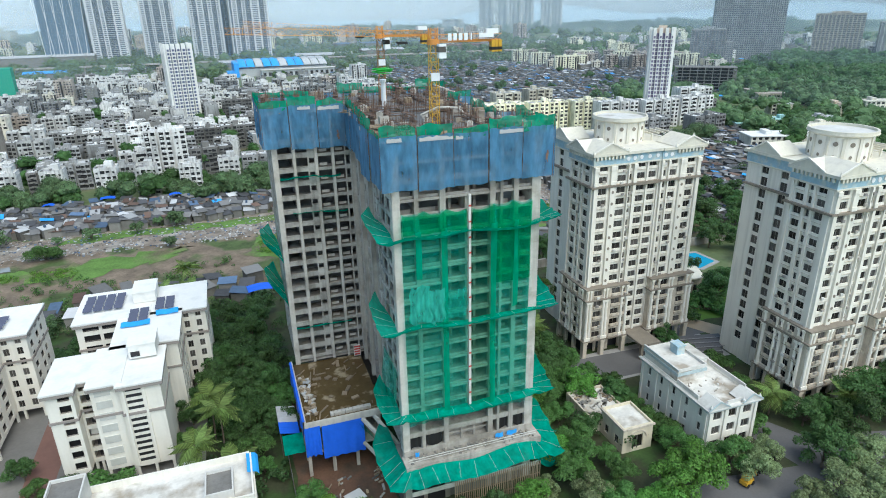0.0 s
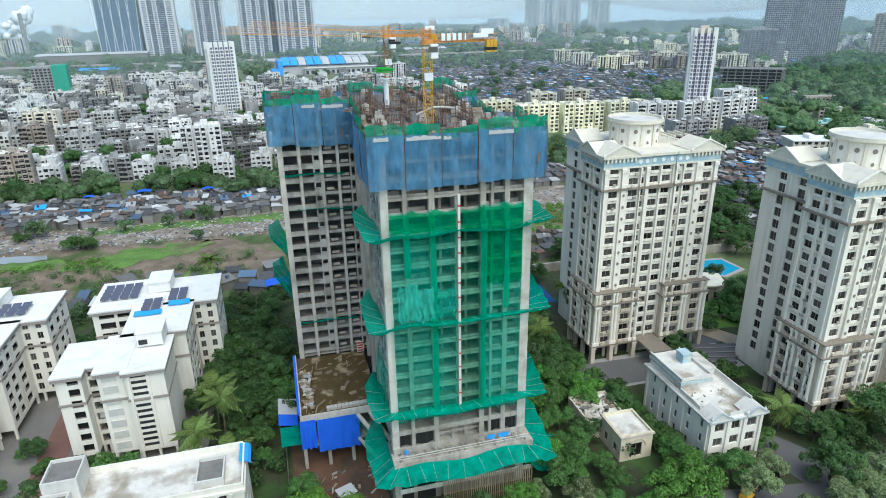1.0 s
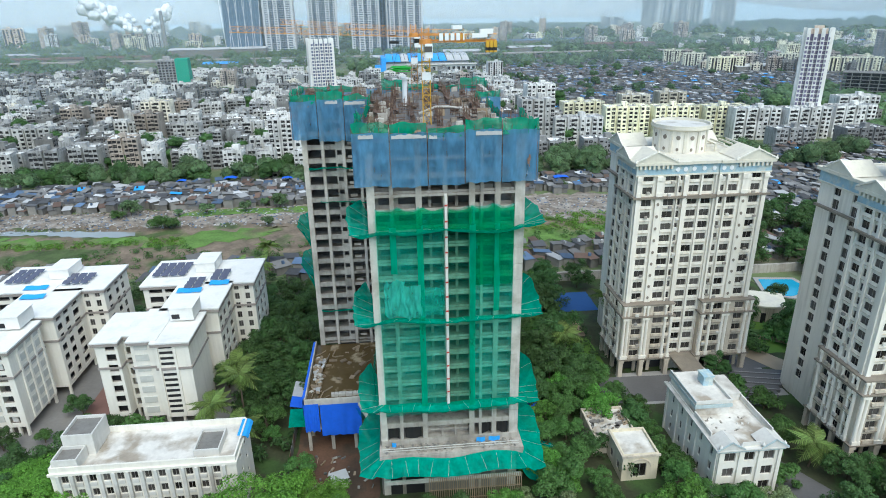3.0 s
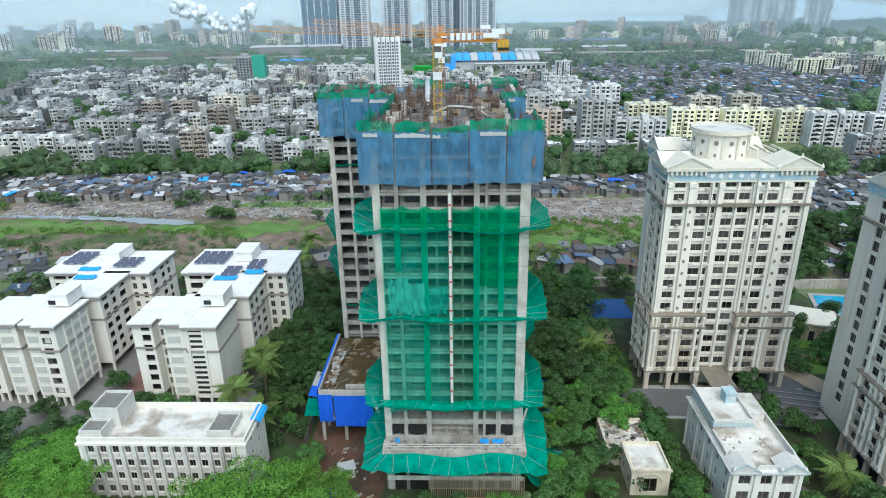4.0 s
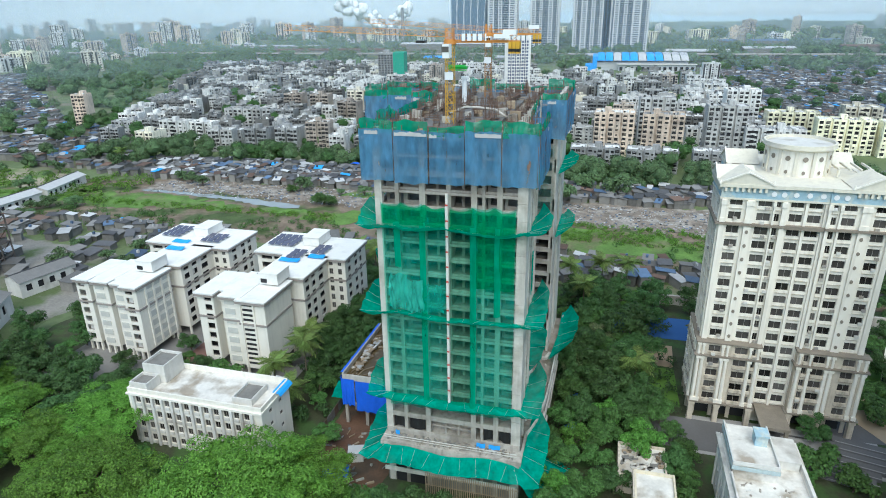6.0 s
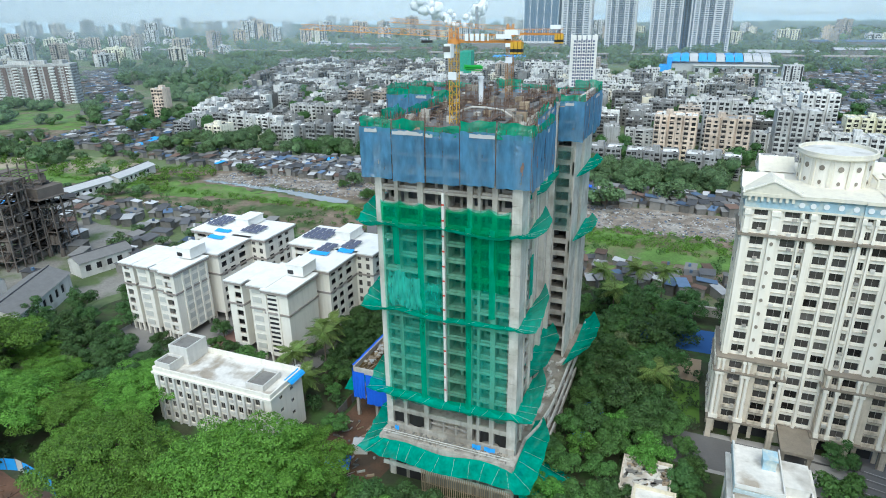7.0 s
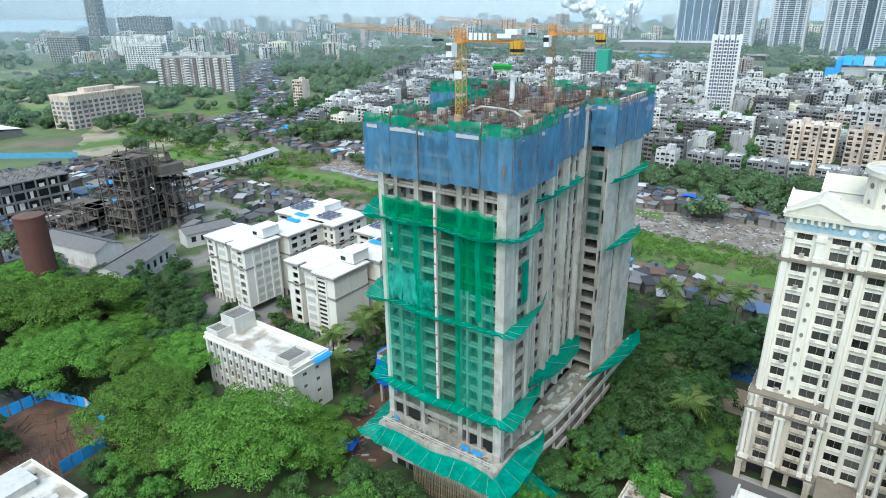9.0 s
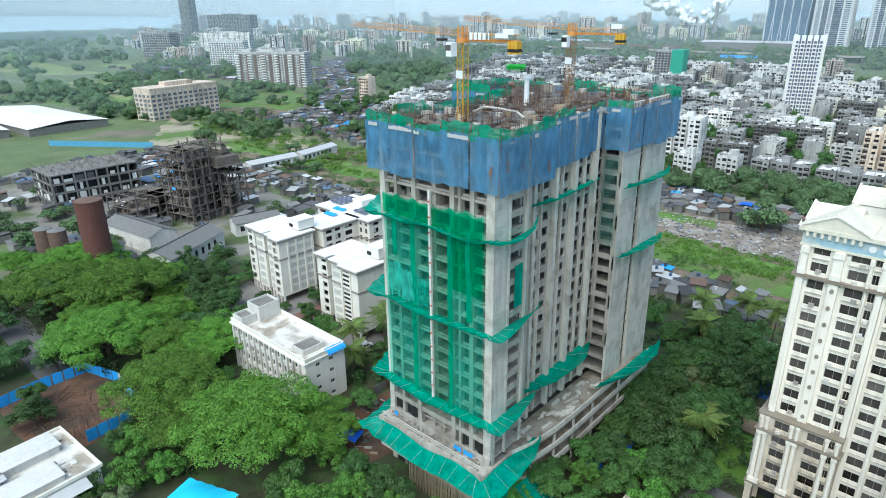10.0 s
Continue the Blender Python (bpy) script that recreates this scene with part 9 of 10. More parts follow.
part("roof", Mesh().box(-27, -8, 11.01, 27, 6.5, 11.7).box(-27, 6.51, 11.01, -14.5, 35, 11.7).box(14.5, 6.51, 11.01, 27, 35, 11.7), HOUSE["buff"], school)
for x, y_, w, d, h, mt, tn in ((378, 372, 30, 12, 7, MINT, -20), (408, 372, 22, 12, 8, MINT, -22), (432, 360, 20, 14, 9, SHEET_L, -20), (398, 392, 46, 10, 6, HOUSE["peach"], -20), (350, 322, 44, 18, 9, WHITEROOF, -20), (400, 330, 24, 14, 11, HOUSE["cream"], -20), (498, 402, 26, 14, 10, HOUSE["peach"], -20), (528, 392, 24, 14, 12, HOUSE["cream"], -20), (462, 430, 18, 12, 9, HOUSE["white"], -20), (446, 300, 30, 16, 9, HOUSE["cream"], -20), (484, 318, 26, 18, 10, WHITEROOF, -20), (550, 372, 24, 14, 10, HOUSE["white"], -20)):
    t = thing("low_hall", "low building with a pale flat roof among trees", "building", at=pose(x, y_, 0, 0, 0, tn))
    part("wall", Mesh().box(-w / 2, -d / 2, 0, w / 2, d / 2, h), HOUSE["cream"], t)
    part("roof", Mesh().box(-w / 2 - 0.6, -d / 2 - 0.6, h + 0.01, w / 2 + 0.6, d / 2 + 0.6, h + 0.6), mt, t)
    for k in range(int(w / 4)):
        for z in range(int(h / 3)):
            part("window", Mesh().box(-w / 2 + 1 + 4 * k, -d / 2 - 0.1, 1 + 3 * z, -w / 2 + 3.2 + 4 * k, -d / 2 - 0.01, 2.6 + 3 * z), DARK, t)
    part("roof_room", Mesh().box(-w / 4, -d / 4, h + 0.61, -w / 4 + 4, d / 4, h + 3), mt, t)
for x, y_, h, w in ((735, 842, 34, 50), (760, 838, 22, 34)):
    tall_block("grey_slab_tower", "grey unfinished block with green netting at its foot", x, y_, w, 26, h * 1.6, HOUSE["grey"], MIDGLASS, 10, 3.1, -38, kind="plain")
tall_block("grey_slab_tower", "tall unfinished grey slab tower", 880, 915, 112, 40, 150, HOUSE["grey"], NIGHTGLASS, 34, 3.1, -38, kind="plain")
tall_block("grey_slab_tower", "unfinished grey tower frame", 1040, 870, 75, 30, 72, CONC, MIDGLASS, 12, 3.2, -48, kind="plain")
tall_block("grey_slab_tower", "unfinished grey tower frame", 1085, 790, 60, 30, 58, HOUSE["grey"], MIDGLASS, 10, 3.2, -48, kind="plain")
t = thing("concrete_frame", "unfinished brown-grey concrete frame building", "building", at=pose(510, 582, 0, 0, 0, -38))
for k in range(8):
    part("floor_slab", Mesh().box(-32, -12, 3.4 * k + 3, 32, 12, 3.4 * k + 3.4), CONC_D, t)
for k in range(9):
    for yy in (-11.5, 11.5):
        part("column", Mesh().box(-32 + 7.8 * k, yy - 0.4, 0, -31 + 7.8 * k, yy + 0.4, 27), CONC_D, t)
# near-black block: the dark between the floors is in its colour
part("core", Mesh().box(-28, -8, 0, 28, 8, 26), DARK, t)
for x, y_, w, h in ((1235, 2920, 70, 190), (1305, 2900, 60, 170), (1400, 2950, 60, 160), (1470, 2960, 56, 175), (1590, 2990, 50, 190), (1645, 2980, 44, 180), (1020, 2800, 90, 50)):
    sky_tower("far pale skyscraper on the horizon", x, y_, w, 46, h, ((0.0, 0.22), (0.4, 0.58), (0.8, 1.0)), -24, MIDGLASS, PLASTER, 4.2)
slab = tall_block("white_slab_block", "long white apartment slab with brown window bays and white balconies", -614, 487, 92, 22, 41, PLASTER, mat("brown_window_bays", (0.2, 0.16, 0.15), var=0.2), 26, 3.1, 32, kind="plain")
for k in range(13):
    for i in (-1, -0.62, -0.2, 0.2, 0.62, 1):
        part("balcony", Mesh().box(i * 44 - 2.8, -13.2, 3.1 * k + 0.9, i * 44 + 2.8, -11.1, 3.1 * k + 2.1), WHITEROOF, slab)
# flat brown panels, coloured dark for the shade of recessed bays
for i in range(9):
    part("window_bay", Mesh().box(-42.5 + 10.2 * i, -11.6, 0, -38.5 + 10.2 * i, -11.07, 40), mat("brown_bay", (0.16, 0.12, 0.11), var=0.3) if i == 0 else MATS["brown_bay"], slab)
for i in (-0.75, 0.0, 0.75):
    part("roof_room", Mesh().box(i * 44 - 5, -8, 42.4, i * 44 + 5, 8, 46), PLASTER, slab)
tall_block("hotel_block", "long pinkish cream block with rows of square windows", -480, 292, 72, 24, 27, HOUSE["peach"], MIDGLASS, 13, 3.9, 100, kind="plain")
tall_block("white_slab_block", "white apartment slab far off", -1205, 760, 110, 26, 46, PLASTER, DARK, 18, 3.2, 32)
tall_block("grey_slab_tower", "grey office block far off", -1300, 655, 70, 30, 50, HOUSE["grey"], DARK, 12, 3.4, 26, kind="plain")
tall_block("grey_slab_tower", "dark unfinished tower with a mast", -2100, 1130, 38, 40, 165, HOUSE["stained_grey"], DARK, 8, 4, 26)
tall_block("grey_slab_tower", "long dark office block far off", -1850, 1150, 150, 50, 80, HOUSE["stained_grey"], DARK, 16, 4, 30, kind="plain")
tall_block("white_slab_block", "white apartment slab at the field's edge", -960, 622, 62, 26, 42, PLASTER, DARK, 14, 3.1, 40, kind="plain")

# blue-roofed hall
hall = thing("exhibition_hall", "wide hall with a bright blue and white ribbed roof", "building", at=pose(94, 1062, 0, 0, 0, 2) @ Matrix.Diagonal((0.88, 1, 0.78, 1)))
part("wall", Mesh().box(-76, -30, 0, 76, 34, 15), SHEET_L, hall)
for k in range(11):
    part("roof_rib", Mesh().sheet(lambda u, v, k=k: (-76 + 14 * k + 12.6 * u, -34 + 72 * v, 15.2 + 15 * math.sin(math.pi * (0.06 + 0.72 * v)) + 0.9 * math.sin(math.pi * u)), 4, 10), SHEET_L if k % 3 == 2 or k > 8 else TARP_S, hall)
part("front_wall", Mesh().box(-40, -46, 0, 86, -31, 12), SHEET_L, hall)
part("front_roof", Mesh().box(-42, -48, 12.01, 88, -34.5, 13.2), OLDWHITE, hall)
for k in range(14):
    part("front_opening", Mesh().box(-38 + 9 * k, -46.3, 1, -33 + 9 * k, -46.02, 8), DARK, hall)
part("gable_wall", Mesh().box(-84, -34, 0, -76.2, 38, 26), TARP_S, hall, "bright blue sheeted end wall")
part("side_porch", Mesh().box(-96, -40, 0, -84.1, -6, 11), TARP_S, hall)
for x, y_, w, d, h, mt in ((420, 1700, 260, 60, 14, SHEET_B), (-250, 1130, 60, 30, 12, TARP_S), (-150, 1180, 70, 40, 10, SHEET_L), (60, 1230, 120, 40, 10, SHEET_L), (200, 1300, 110, 60, 14, SHEET_L), (330, 1350, 90, 40, 16, SHEET_L), (560, 1450, 160, 40, 14, SHEET_R), (560, 880, 76, 26, 10, SHEET_L), (-560, 1350, 300, 40, 12, SHEET_R), (-750, 1500, 200, 30, 12, SHEET_L), (-330, 1450, 200, 60, 20, SHEET_L), (-545, 186, 150, 62, 7, WHITEROOF), (-560, 128, 160, 50, 7, WHITEROOF)):
    t = thing("warehouse", "long low warehouse with a sheet roof", "building", at=pose(x, y_, 0, 0, 0, rnd.uniform(-6, 6)))
    part("wall", Mesh().box(-w / 2, -d / 2, 0, w / 2, d / 2, h - 1), HUTWALL, t)
    part("roof", Mesh().add([(-w / 2 - 1, -d / 2 - 1, h - 1), (w / 2 + 1, -d / 2 - 1, h - 1), (w / 2 + 1, 0, h + 2), (-w / 2 - 1, 0, h + 2), (w / 2 + 1, d / 2 + 1, h - 1), (-w / 2 - 1, d / 2 + 1, h - 1)], [(0, 1, 2, 3), (3, 2, 4, 5)]), mt, t)
via = thing("viaduct", "long grey elevated road on piers", "bridge")
part("deck", Mesh().box(-1200, 1240, 9, 1200, 1256, 11), CONC, via)
for k in range(40):
    part("pier", Mesh().box(-1180 + 60 * k, 1245, 0, -1177 + 60 * k, 1251, 9), CONC, via)

# ---- the ruined works on the west side ----
def works_frame(x, y, w, d, h, nx, ny, nz, seed, label):
    r = random.Random(seed)
    t = thing("steel_frame", label, "industrial ruin", at=pose(x, y, 0, 0, 0, 12))
    for i in range(nx + 1):
        for j in range(ny + 1):
            if r.random() < 0.9:
                part("stanchion", Mesh().bar((w * i / nx, d * j / ny, 0), (w * i / nx, d * j / ny, h * r.uniform(0.78, 1.05)), 0.3), STEEL_D, t)
    for k in range(1, nz + 1):
        z = h * k / (nz + 0.6)
        b = Mesh()
        for j in range(ny + 1):
            b.bar((0, d * j / ny, z), (w, d * j / ny, z), 0.24)
        for i in range(nx + 1):
            b.bar((w * i / nx, 0, z), (w * i / nx, d, z), 0.24)
        for q in range(nx * ny):
            if r.random() < 0.7:
                i, j = r.randrange(nx), r.randrange(ny)
                b.box(w * i / nx, d * j / ny, z - 0.1, w * (i + 1) / nx, d * (j + 1) / ny, z + 0.1)
        tagged(part("floor_grid", b, STEEL_D, t), kind="stuff")
    b = Mesh()
    for q in range(nx * nz * 4):
        i, k, j = r.randrange(nx), r.randrange(nz), r.randrange(ny + 1)
        z0, z1 = h * k / (nz + 0.6), h * (k + 1) / (nz + 0.6)
        b.bar((w * i / nx, d * j / ny, z0), (w * (i + 1) / nx, d * j / ny, z1), 0.14, 3)
    tagged(part("bracing", b, RUST, t), kind="stuff")
    b = Mesh()
    for q in range(nx * ny * 4):
        px, py, pz = r.uniform(0, w), r.uniform(0, d), h * r.randrange(nz) / (nz + 0.6)
        b.cyl(px, py, pz, pz + r.uniform(1.5, 4), r.uniform(0.4, 1.1), n=8)
    tagged(part("vessel", b, STEEL_D, t), kind="stuff")
    return t


works_frame(-176, 137, 18, 25, 36.5, 4, 6, 8, 4, "dark rusted multi-storey steel frame of an old works")
works_frame(-197, 119, 22, 22, 14, 4, 4, 3, 5, "low rusted steel frame beside the works")
works_frame(-171, 156, 14, 11, 24, 3, 2, 4, 6, "rusted frame carrying a tank deck")
tagged(part("deck_tank", Mesh().box(-173, 155, 24.2, -158, 168, 24.6).box(-172, 156, 24.6, -166.5, 167, 29).box(-165.5, 156, 24.6, -159, 167, 28.6), STEEL_D), "dark corrugated tank boxes on the steel frame", "tank")
old = thing("derelict_factory", "derelict concrete factory block with broken white infill", "industrial ruin", at=pose(-243, 127, 0))
r_ = random.Random(8)
b = Mesh()
fe, fs = Face(14, -21, 90), Face(-14, -21, 0)
oe = facade(b, fe, 42, 0, 4, 4.6, [(0.9 + 5.2 * k, 5.3 + 5.2 * k, 0.5, 4.0) for k in range(8)], e0=0.36, e1=0.41)
os_ = facade(b, fs, 28, 0, 4, 4.6, [(0.9 + 5.4 * k, 5.4 + 5.4 * k, 0.5, 4.0) for k in range(5)])
b.box(-14, -20.6, 0, -13.6, 21, 18.4).box(-13.6, 20.6, 0, 13.6, 21, 18.4).box(-13.6, -20.6, 18.0, 13.6, 20.6, 18.4)
part("frame", b, CONC_D, old)
part("interior", Mesh().box(-11, -18, 0, 11, 18, 17.9), DARK, old)
for f, oo in ((fe, oe), (fs, os_)):
    for u, z, w, h in oo:
        if r_.random() < 0.62:
            a, c = r_.uniform(0.3, 1.0), r_.uniform(0.35, 1.0)
            part("infill_panel", f.box(Mesh(), u - w / 2 + (1 - a) * w * 0.5, u - w / 2 + (1 - a) * w * 0.5 + w * a * 0.9, -0.3, -0.12, z - h / 2, z - h / 2 + h * c), OLDWHITE if r_.random() < 0.7 else SHEET_D, old)
b = Mesh()
for k in range(160):
    x, y_ = r_.uniform(-13, 13), r_.uniform(-20, 20)
    b.bar((x, y_, 18.4), (x + r_.uniform(-3, 3), y_ + r_.uniform(-3, 3), 18.6 + r_.uniform(0, 2.6)), 0.1, 3)
tagged(part("scrap_steel", b, STEEL_D, old), kind="stuff")
tank = thing("storage_tank", "tall rust-brown cylindrical storage tank", "tank", at=pose(-123, 88.5, 0))
part("shell", Mesh().cyl(0, 0, 0, 30.6, 4.5, 4.5, 36), TANKRUST, tank)
part("rim", Mesh().cyl(0, 0, 30.6, 31.2, 4.65, 4.65, 36), TANKRUST, tank)
part("lid", Mesh().cyl(0, 0, 31.2, 31.8, 4.3, 0.4, 24), SHEET_R, tank)
for x, y_ in ((-151, 84), (-157, 81)):
    t = thing("small_silo", "squat grey and rust metal silo", "tank", at=pose(x, y_, 0))
    part("shell", Mesh().cyl(0, 0, 0, 15, 3.2, 3.2, 24).cyl(0, 0, 3.5, 3.9, 3.35, 3.35, 24).cyl(0, 0, 7.2, 7.6, 3.35, 3.35, 24), SHEET_R, t)
    part("lid", Mesh().cyl(0, 0, 15, 16, 3.3, 0.3, 24), SHEET_G, t)


def shed(x, y, w, l, h, turn, mt=None, label="long shed with a grey corrugated gable roof"):
    t = thing("shed", label, "shed", at=pose(x, y, 0, 0, 0, turn))
    b = Mesh()
    f = Face(w / 2, -l / 2, 90)
    o = facade(b, f, l, 0, 1, h, [(2 + 4 * k, 4 + 4 * k, h * 0.35, h * 0.75) for k in range(int((l - 3) / 4))])
    b.box(-w / 2, -l / 2, 0, -w / 2 + 0.3, l / 2, h).box(-w / 2 + 0.3, -l / 2, 0, w / 2 - 0.36, -l / 2 + 0.3, h).box(-w / 2 + 0.3, l / 2 - 0.3, 0, w / 2 - 0.36, l / 2, h)
    part("wall", b, OLDWHITE, t)
    part("interior", Mesh().box(-w / 2 + 0.6, -l / 2 + 0.6, 0, w / 2 - 0.6, l / 2 - 0.6, h - 0.4), DARK, t)
    for s in (-1, 1):
        r_ = Mesh()
        n = int(l / 0.9)
        r_.sheet(lambda u, v: (s * (w / 2 + 0.6) * (1 - v), -l / 2 - 0.5 + (l + 1) * u, h - 0.1 + w * 0.22 * v + 0.06 * (int(u * n * 2) % 2)), n * 2, 1)
        part("roof_slope", r_, mt or SHEET_G, t)
    part("ridge", Mesh().bar((0, -l / 2 - 0.5, h + w * 0.22), (0, l / 2 + 0.5, h + w * 0.22), 0.25), SHEET_D, t)
    for s in (-1, 1):
        part("gable_end", Mesh().add([(-w / 2, s * l / 2, h - 0.1), (w / 2, s * l / 2, h - 0.1), (0, s * l / 2, h + w * 0.2)], [(0, 1, 2)]), OLDWHITE, t)
    return t


shed(-121, 118, 13, 33, 7.4, 27)
shed(-155, 115.5, 12, 34, 7.4, 98)
shed(-137, 96, 9, 14, 7, 60, SHEET_D, "old shed with a dark sheet roof")
shed(-132, 156, 9, 20, 6, -14, SHEET_G, "low shed with a grey sheet roof")
shed(-230, 228, 9, 34, 5, 0, SHEET_L, "long low white-roofed shed by the river")
shed(-233, 264, 9, 34, 5, 12, SHEET_L, "long low white-roofed shed by the river")


# ---- small things near the camera ----
site = thing("flat_roofed_building", "white flat-roofed building with roof rooms beside the site", "building", at=pose(-21.5, 31, 0, 0, 0, 4) @ Matrix.Diagonal((1, 1, 0.72, 1)))
b = Mesh().box(-9, -14, 0, 10, 15, 9).box(-9.4, -14.4, 9, 10.4, -14, 10).box(-9.4, 15, 9, 10.4, 15.4, 10).box(-9.4, -14, 9, -9, 15, 10).box(10, -14, 9, 10.4, 15, 10)
part("wall", b, WHITE, site)
part("roof", Mesh().box(-8.9, -13.9, 9.01, 9.9, 14.9, 9.1), STAINROOF, site)
part("roof_room", Mesh().box(-7, 2, 9.1, -1, 12, 11.4).box(-7.4, 1.6, 11.4, -0.6, 12.4, 11.7), OLDWHITE, site)
part("roof_room", Mesh().box(3, -6, 9.1, 8.6, 9, 10.8).box(2.7, -6.3, 10.8, 8.9, 9.3, 11.0), OLDWHITE, site)
part("awning", Mesh().add([(10.4, -10, 8.6), (13.4, -10, 7.6), (13.4, 12, 7.6), (10.4, 12, 8.6)], [(0, 1, 2, 3)]), SHEET_L, site)
for k in range(26):
    part("roof_clutter", Mesh().rbox((rnd.uniform(-8, 9), rnd.uniform(-13, 14), 9.3), (rnd.uniform(0.3, 2.4), rnd.uniform(0.2, 1.2), rnd.uniform(0.2, 0.9)), rnd.choice([0, 90]) + rnd.uniform(-8, 8)), rnd.choice([CONC, SHEET_G, OLDWHITE, SHEET_L]), site)
for k in range(3):
    part("water_tank", Mesh().cyl(-5 + 2.6 * k, -8, 9.1, 11.2, 1.1, 1.0, 14).cyl(-5 + 2.6 * k, -8, 11.2, 11.5, 0.5, 0.4, 10), [BLACKP, SHEET_L, BLACKP][k], site)
for k in range(9):
    part("roof_sheet", Mesh().rbox((-7 + 1.05 * k, -1, 11.0 + 0.1 * (k % 2)), (1.0, 5.5, 0.08), 0, 0, 8), SHEET_L if k % 3 else SHEET_G, site)
canopy = thing("canopy", "bright cyan cloth canopy stretched over posts", "canopy", at=pose(11, 54.5, 0, 0, 0, 20))
part("cloth", Mesh().sheet(lambda u, v: (-6 + 12 * u, -5 + 10 * v, 6.2 + 1.6 * math.sin(math.pi * u) * math.sin(math.pi * v) + 0.12 * math.sin(30 * u)), 24, 16), CYAN, canopy, smooth=True)
for x in (-5.8, 5.8):
    for y in (-4.8, 4.8):
        part("post", Mesh().bar((x, y, 0), (x, y, 6.2), 0.08), ALU, canopy)

# blue sheet fence round the small site
fence = thing("site_fence", "blue sheet-metal fence round the small building site", "fence")
line = [(-62, 38), (-64, 50), (-64, 61), (-52, 65), (-40, 64), (-33, 60), (-32, 50)]
for (x0, y0), (x1, y1) in zip(line, line[1:]):
    k = int(math.hypot(x1 - x0, y1 - y0) / 2.4)
    a = math.degrees(math.atan2(y1 - y0, x1 - x0))
    for i in range(k):
        f = (i + 0.5) / k
        part("sheet", Mesh().rbox((x0 + (x1 - x0) * f, y0 + (y1 - y0) * f, 1.6), (2.35, 0.06, 3.0), a + rnd.uniform(-3, 3), 0, rnd.uniform(-4, 4)), TARP_S if rnd.random() < 0.85 else SHEET_L, fence)
        part("post", Mesh().rbox((x0 + (x1 - x0) * i / k, y0 + (y1 - y0) * i / k, 1.7), (0.12, 0.12, 3.4), a), STEEL_D, fence)
b = Mesh()
for k in range(120):
    x, y = rnd.uniform(-46, -34), rnd.uniform(46, 58)
    b.bar((x, y, 0), (x + rnd.uniform(-0.1, 0.1), y, rnd.uniform(1.6, 3.0)), 0.05, 3)
for k in range(60):
    b.rbox((rnd.uniform(-60, -34), rnd.uniform(42, 60), 0.25), (rnd.uniform(1, 5), 0.15, 0.15), rnd.uniform(0, 180))
stuff("starter_bars", b, RUST, "rusty starter bars and poles on the small site", "rebar")


def car(x, y, turn, paint, label):
    c = thing("car", label, "car", "parked cars", pose(x, y, 0.1, 0, 0, turn))
    prof = [(-2.1, 0.35), (2.1, 0.35), (2.15, 0.75), (1.2, 0.95), (0.6, 1.45), (-1.2, 1.48), (-1.95, 1.0), (-2.15, 0.8)]
    b = Mesh()
    n = len(prof)
    b.add([(px, -0.85, pz) for px, pz in prof] + [(px, 0.85, pz) for px, pz in prof], [tuple(range(n - 1, -1, -1)), tuple(range(n, 2 * n))] + [(i, (i + 1) % n, n + (i + 1) % n, n + i) for i in range(n)])
    part("body", b, paint, c)
    part("windscreen", Mesh().add([(1.18, -0.75, 0.98), (1.18, 0.75, 0.98), (0.64, 0.68, 1.43), (0.64, -0.68, 1.43)], [(0, 1, 2, 3)]).add([(-1.93, -0.75, 1.03), (-1.93, 0.75, 1.03), (-1.23, 0.68, 1.47), (-1.23, -0.68, 1.47)], [(3, 2, 1, 0)]), GLASS, c)
    part("side_window", Mesh().box(-1.3, -0.87, 1.0, 0.7, -0.86, 1.36).box(-1.3, 0.86, 1.0, 0.7, 0.87, 1.36), GLASS, c)
    for wx in (-1.35, 1.35):
        for wy in (-0.8, 0.8):
            part("wheel", Mesh().bar((wx, wy - 0.12, 0.3), (wx, wy + 0.12, 0.3), 0.32, 14), BLACKP, c)


car(-18.9, 119.6, 80, WHITEP, "white hatchback parked by the white block")
car(-16.6, 119.8, 80, WHITEP, "white hatchback parked by the palms")
car(104, 108, 85, WHITEP, "white car parked on the drive")
car(116, 60, 30, WHITEP, "white car on the road under the trees")
car(108.5, 122, 20, mat("grey_car_paint", (0.2, 0.2, 0.22), rough=0.4, var=0.05), "grey car parked by the cream tower")
dig = thing("mini_loader", "small yellow loader on the road", "loader", at=pose(90, 75.5, 0.07, 0, 0, 15))
part("body", Mesh().box(-1.6, -0.8, 0.5, 1.0, 0.8, 1.3).box(-1.2, -0.7, 1.3, 0.3, 0.7, 2.3), YELLOW, dig)
part("arm", Mesh().bar((0.9, 0, 1.2), (2.6, 0, 1.9), 0.18).bar((2.6, 0, 1.9), (3.3, 0, 0.6), 0.15), YELLOW, dig)
for wx in (-1.0, 0.7):
    for wy in (-0.85, 0.85):
        part("wheel", Mesh().bar((wx, wy - 0.12, 0.45), (wx, wy + 0.12, 0.45), 0.45, 12), BLACKP, dig)


def motorbike(x, y, turn):
    t = thing("motorcycle", "dark motorcycle parked in a row by the road", "motorcycle", "parked motorcycles", pose(x, y, 0.07, 0, 0, turn))
    part("body", Mesh().box(-0.6, -0.14, 0.45, 0.35, 0.14, 0.85).box(-0.75, -0.13, 0.8, -0.05, 0.13, 0.95), BLACKP, t)
    part("handlebar", Mesh().bar((0.45, -0.35, 1.05), (0.45, 0.35, 1.05), 0.03).bar((0.62, 0, 0.35), (0.45, 0, 1.05), 0.05), ALU, t)
    for wx in (-0.62, 0.66):
        part("wheel", Mesh().bar((wx, -0.06, 0.3), (wx, 0.06, 0.3), 0.3, 12), BLACKP, t)


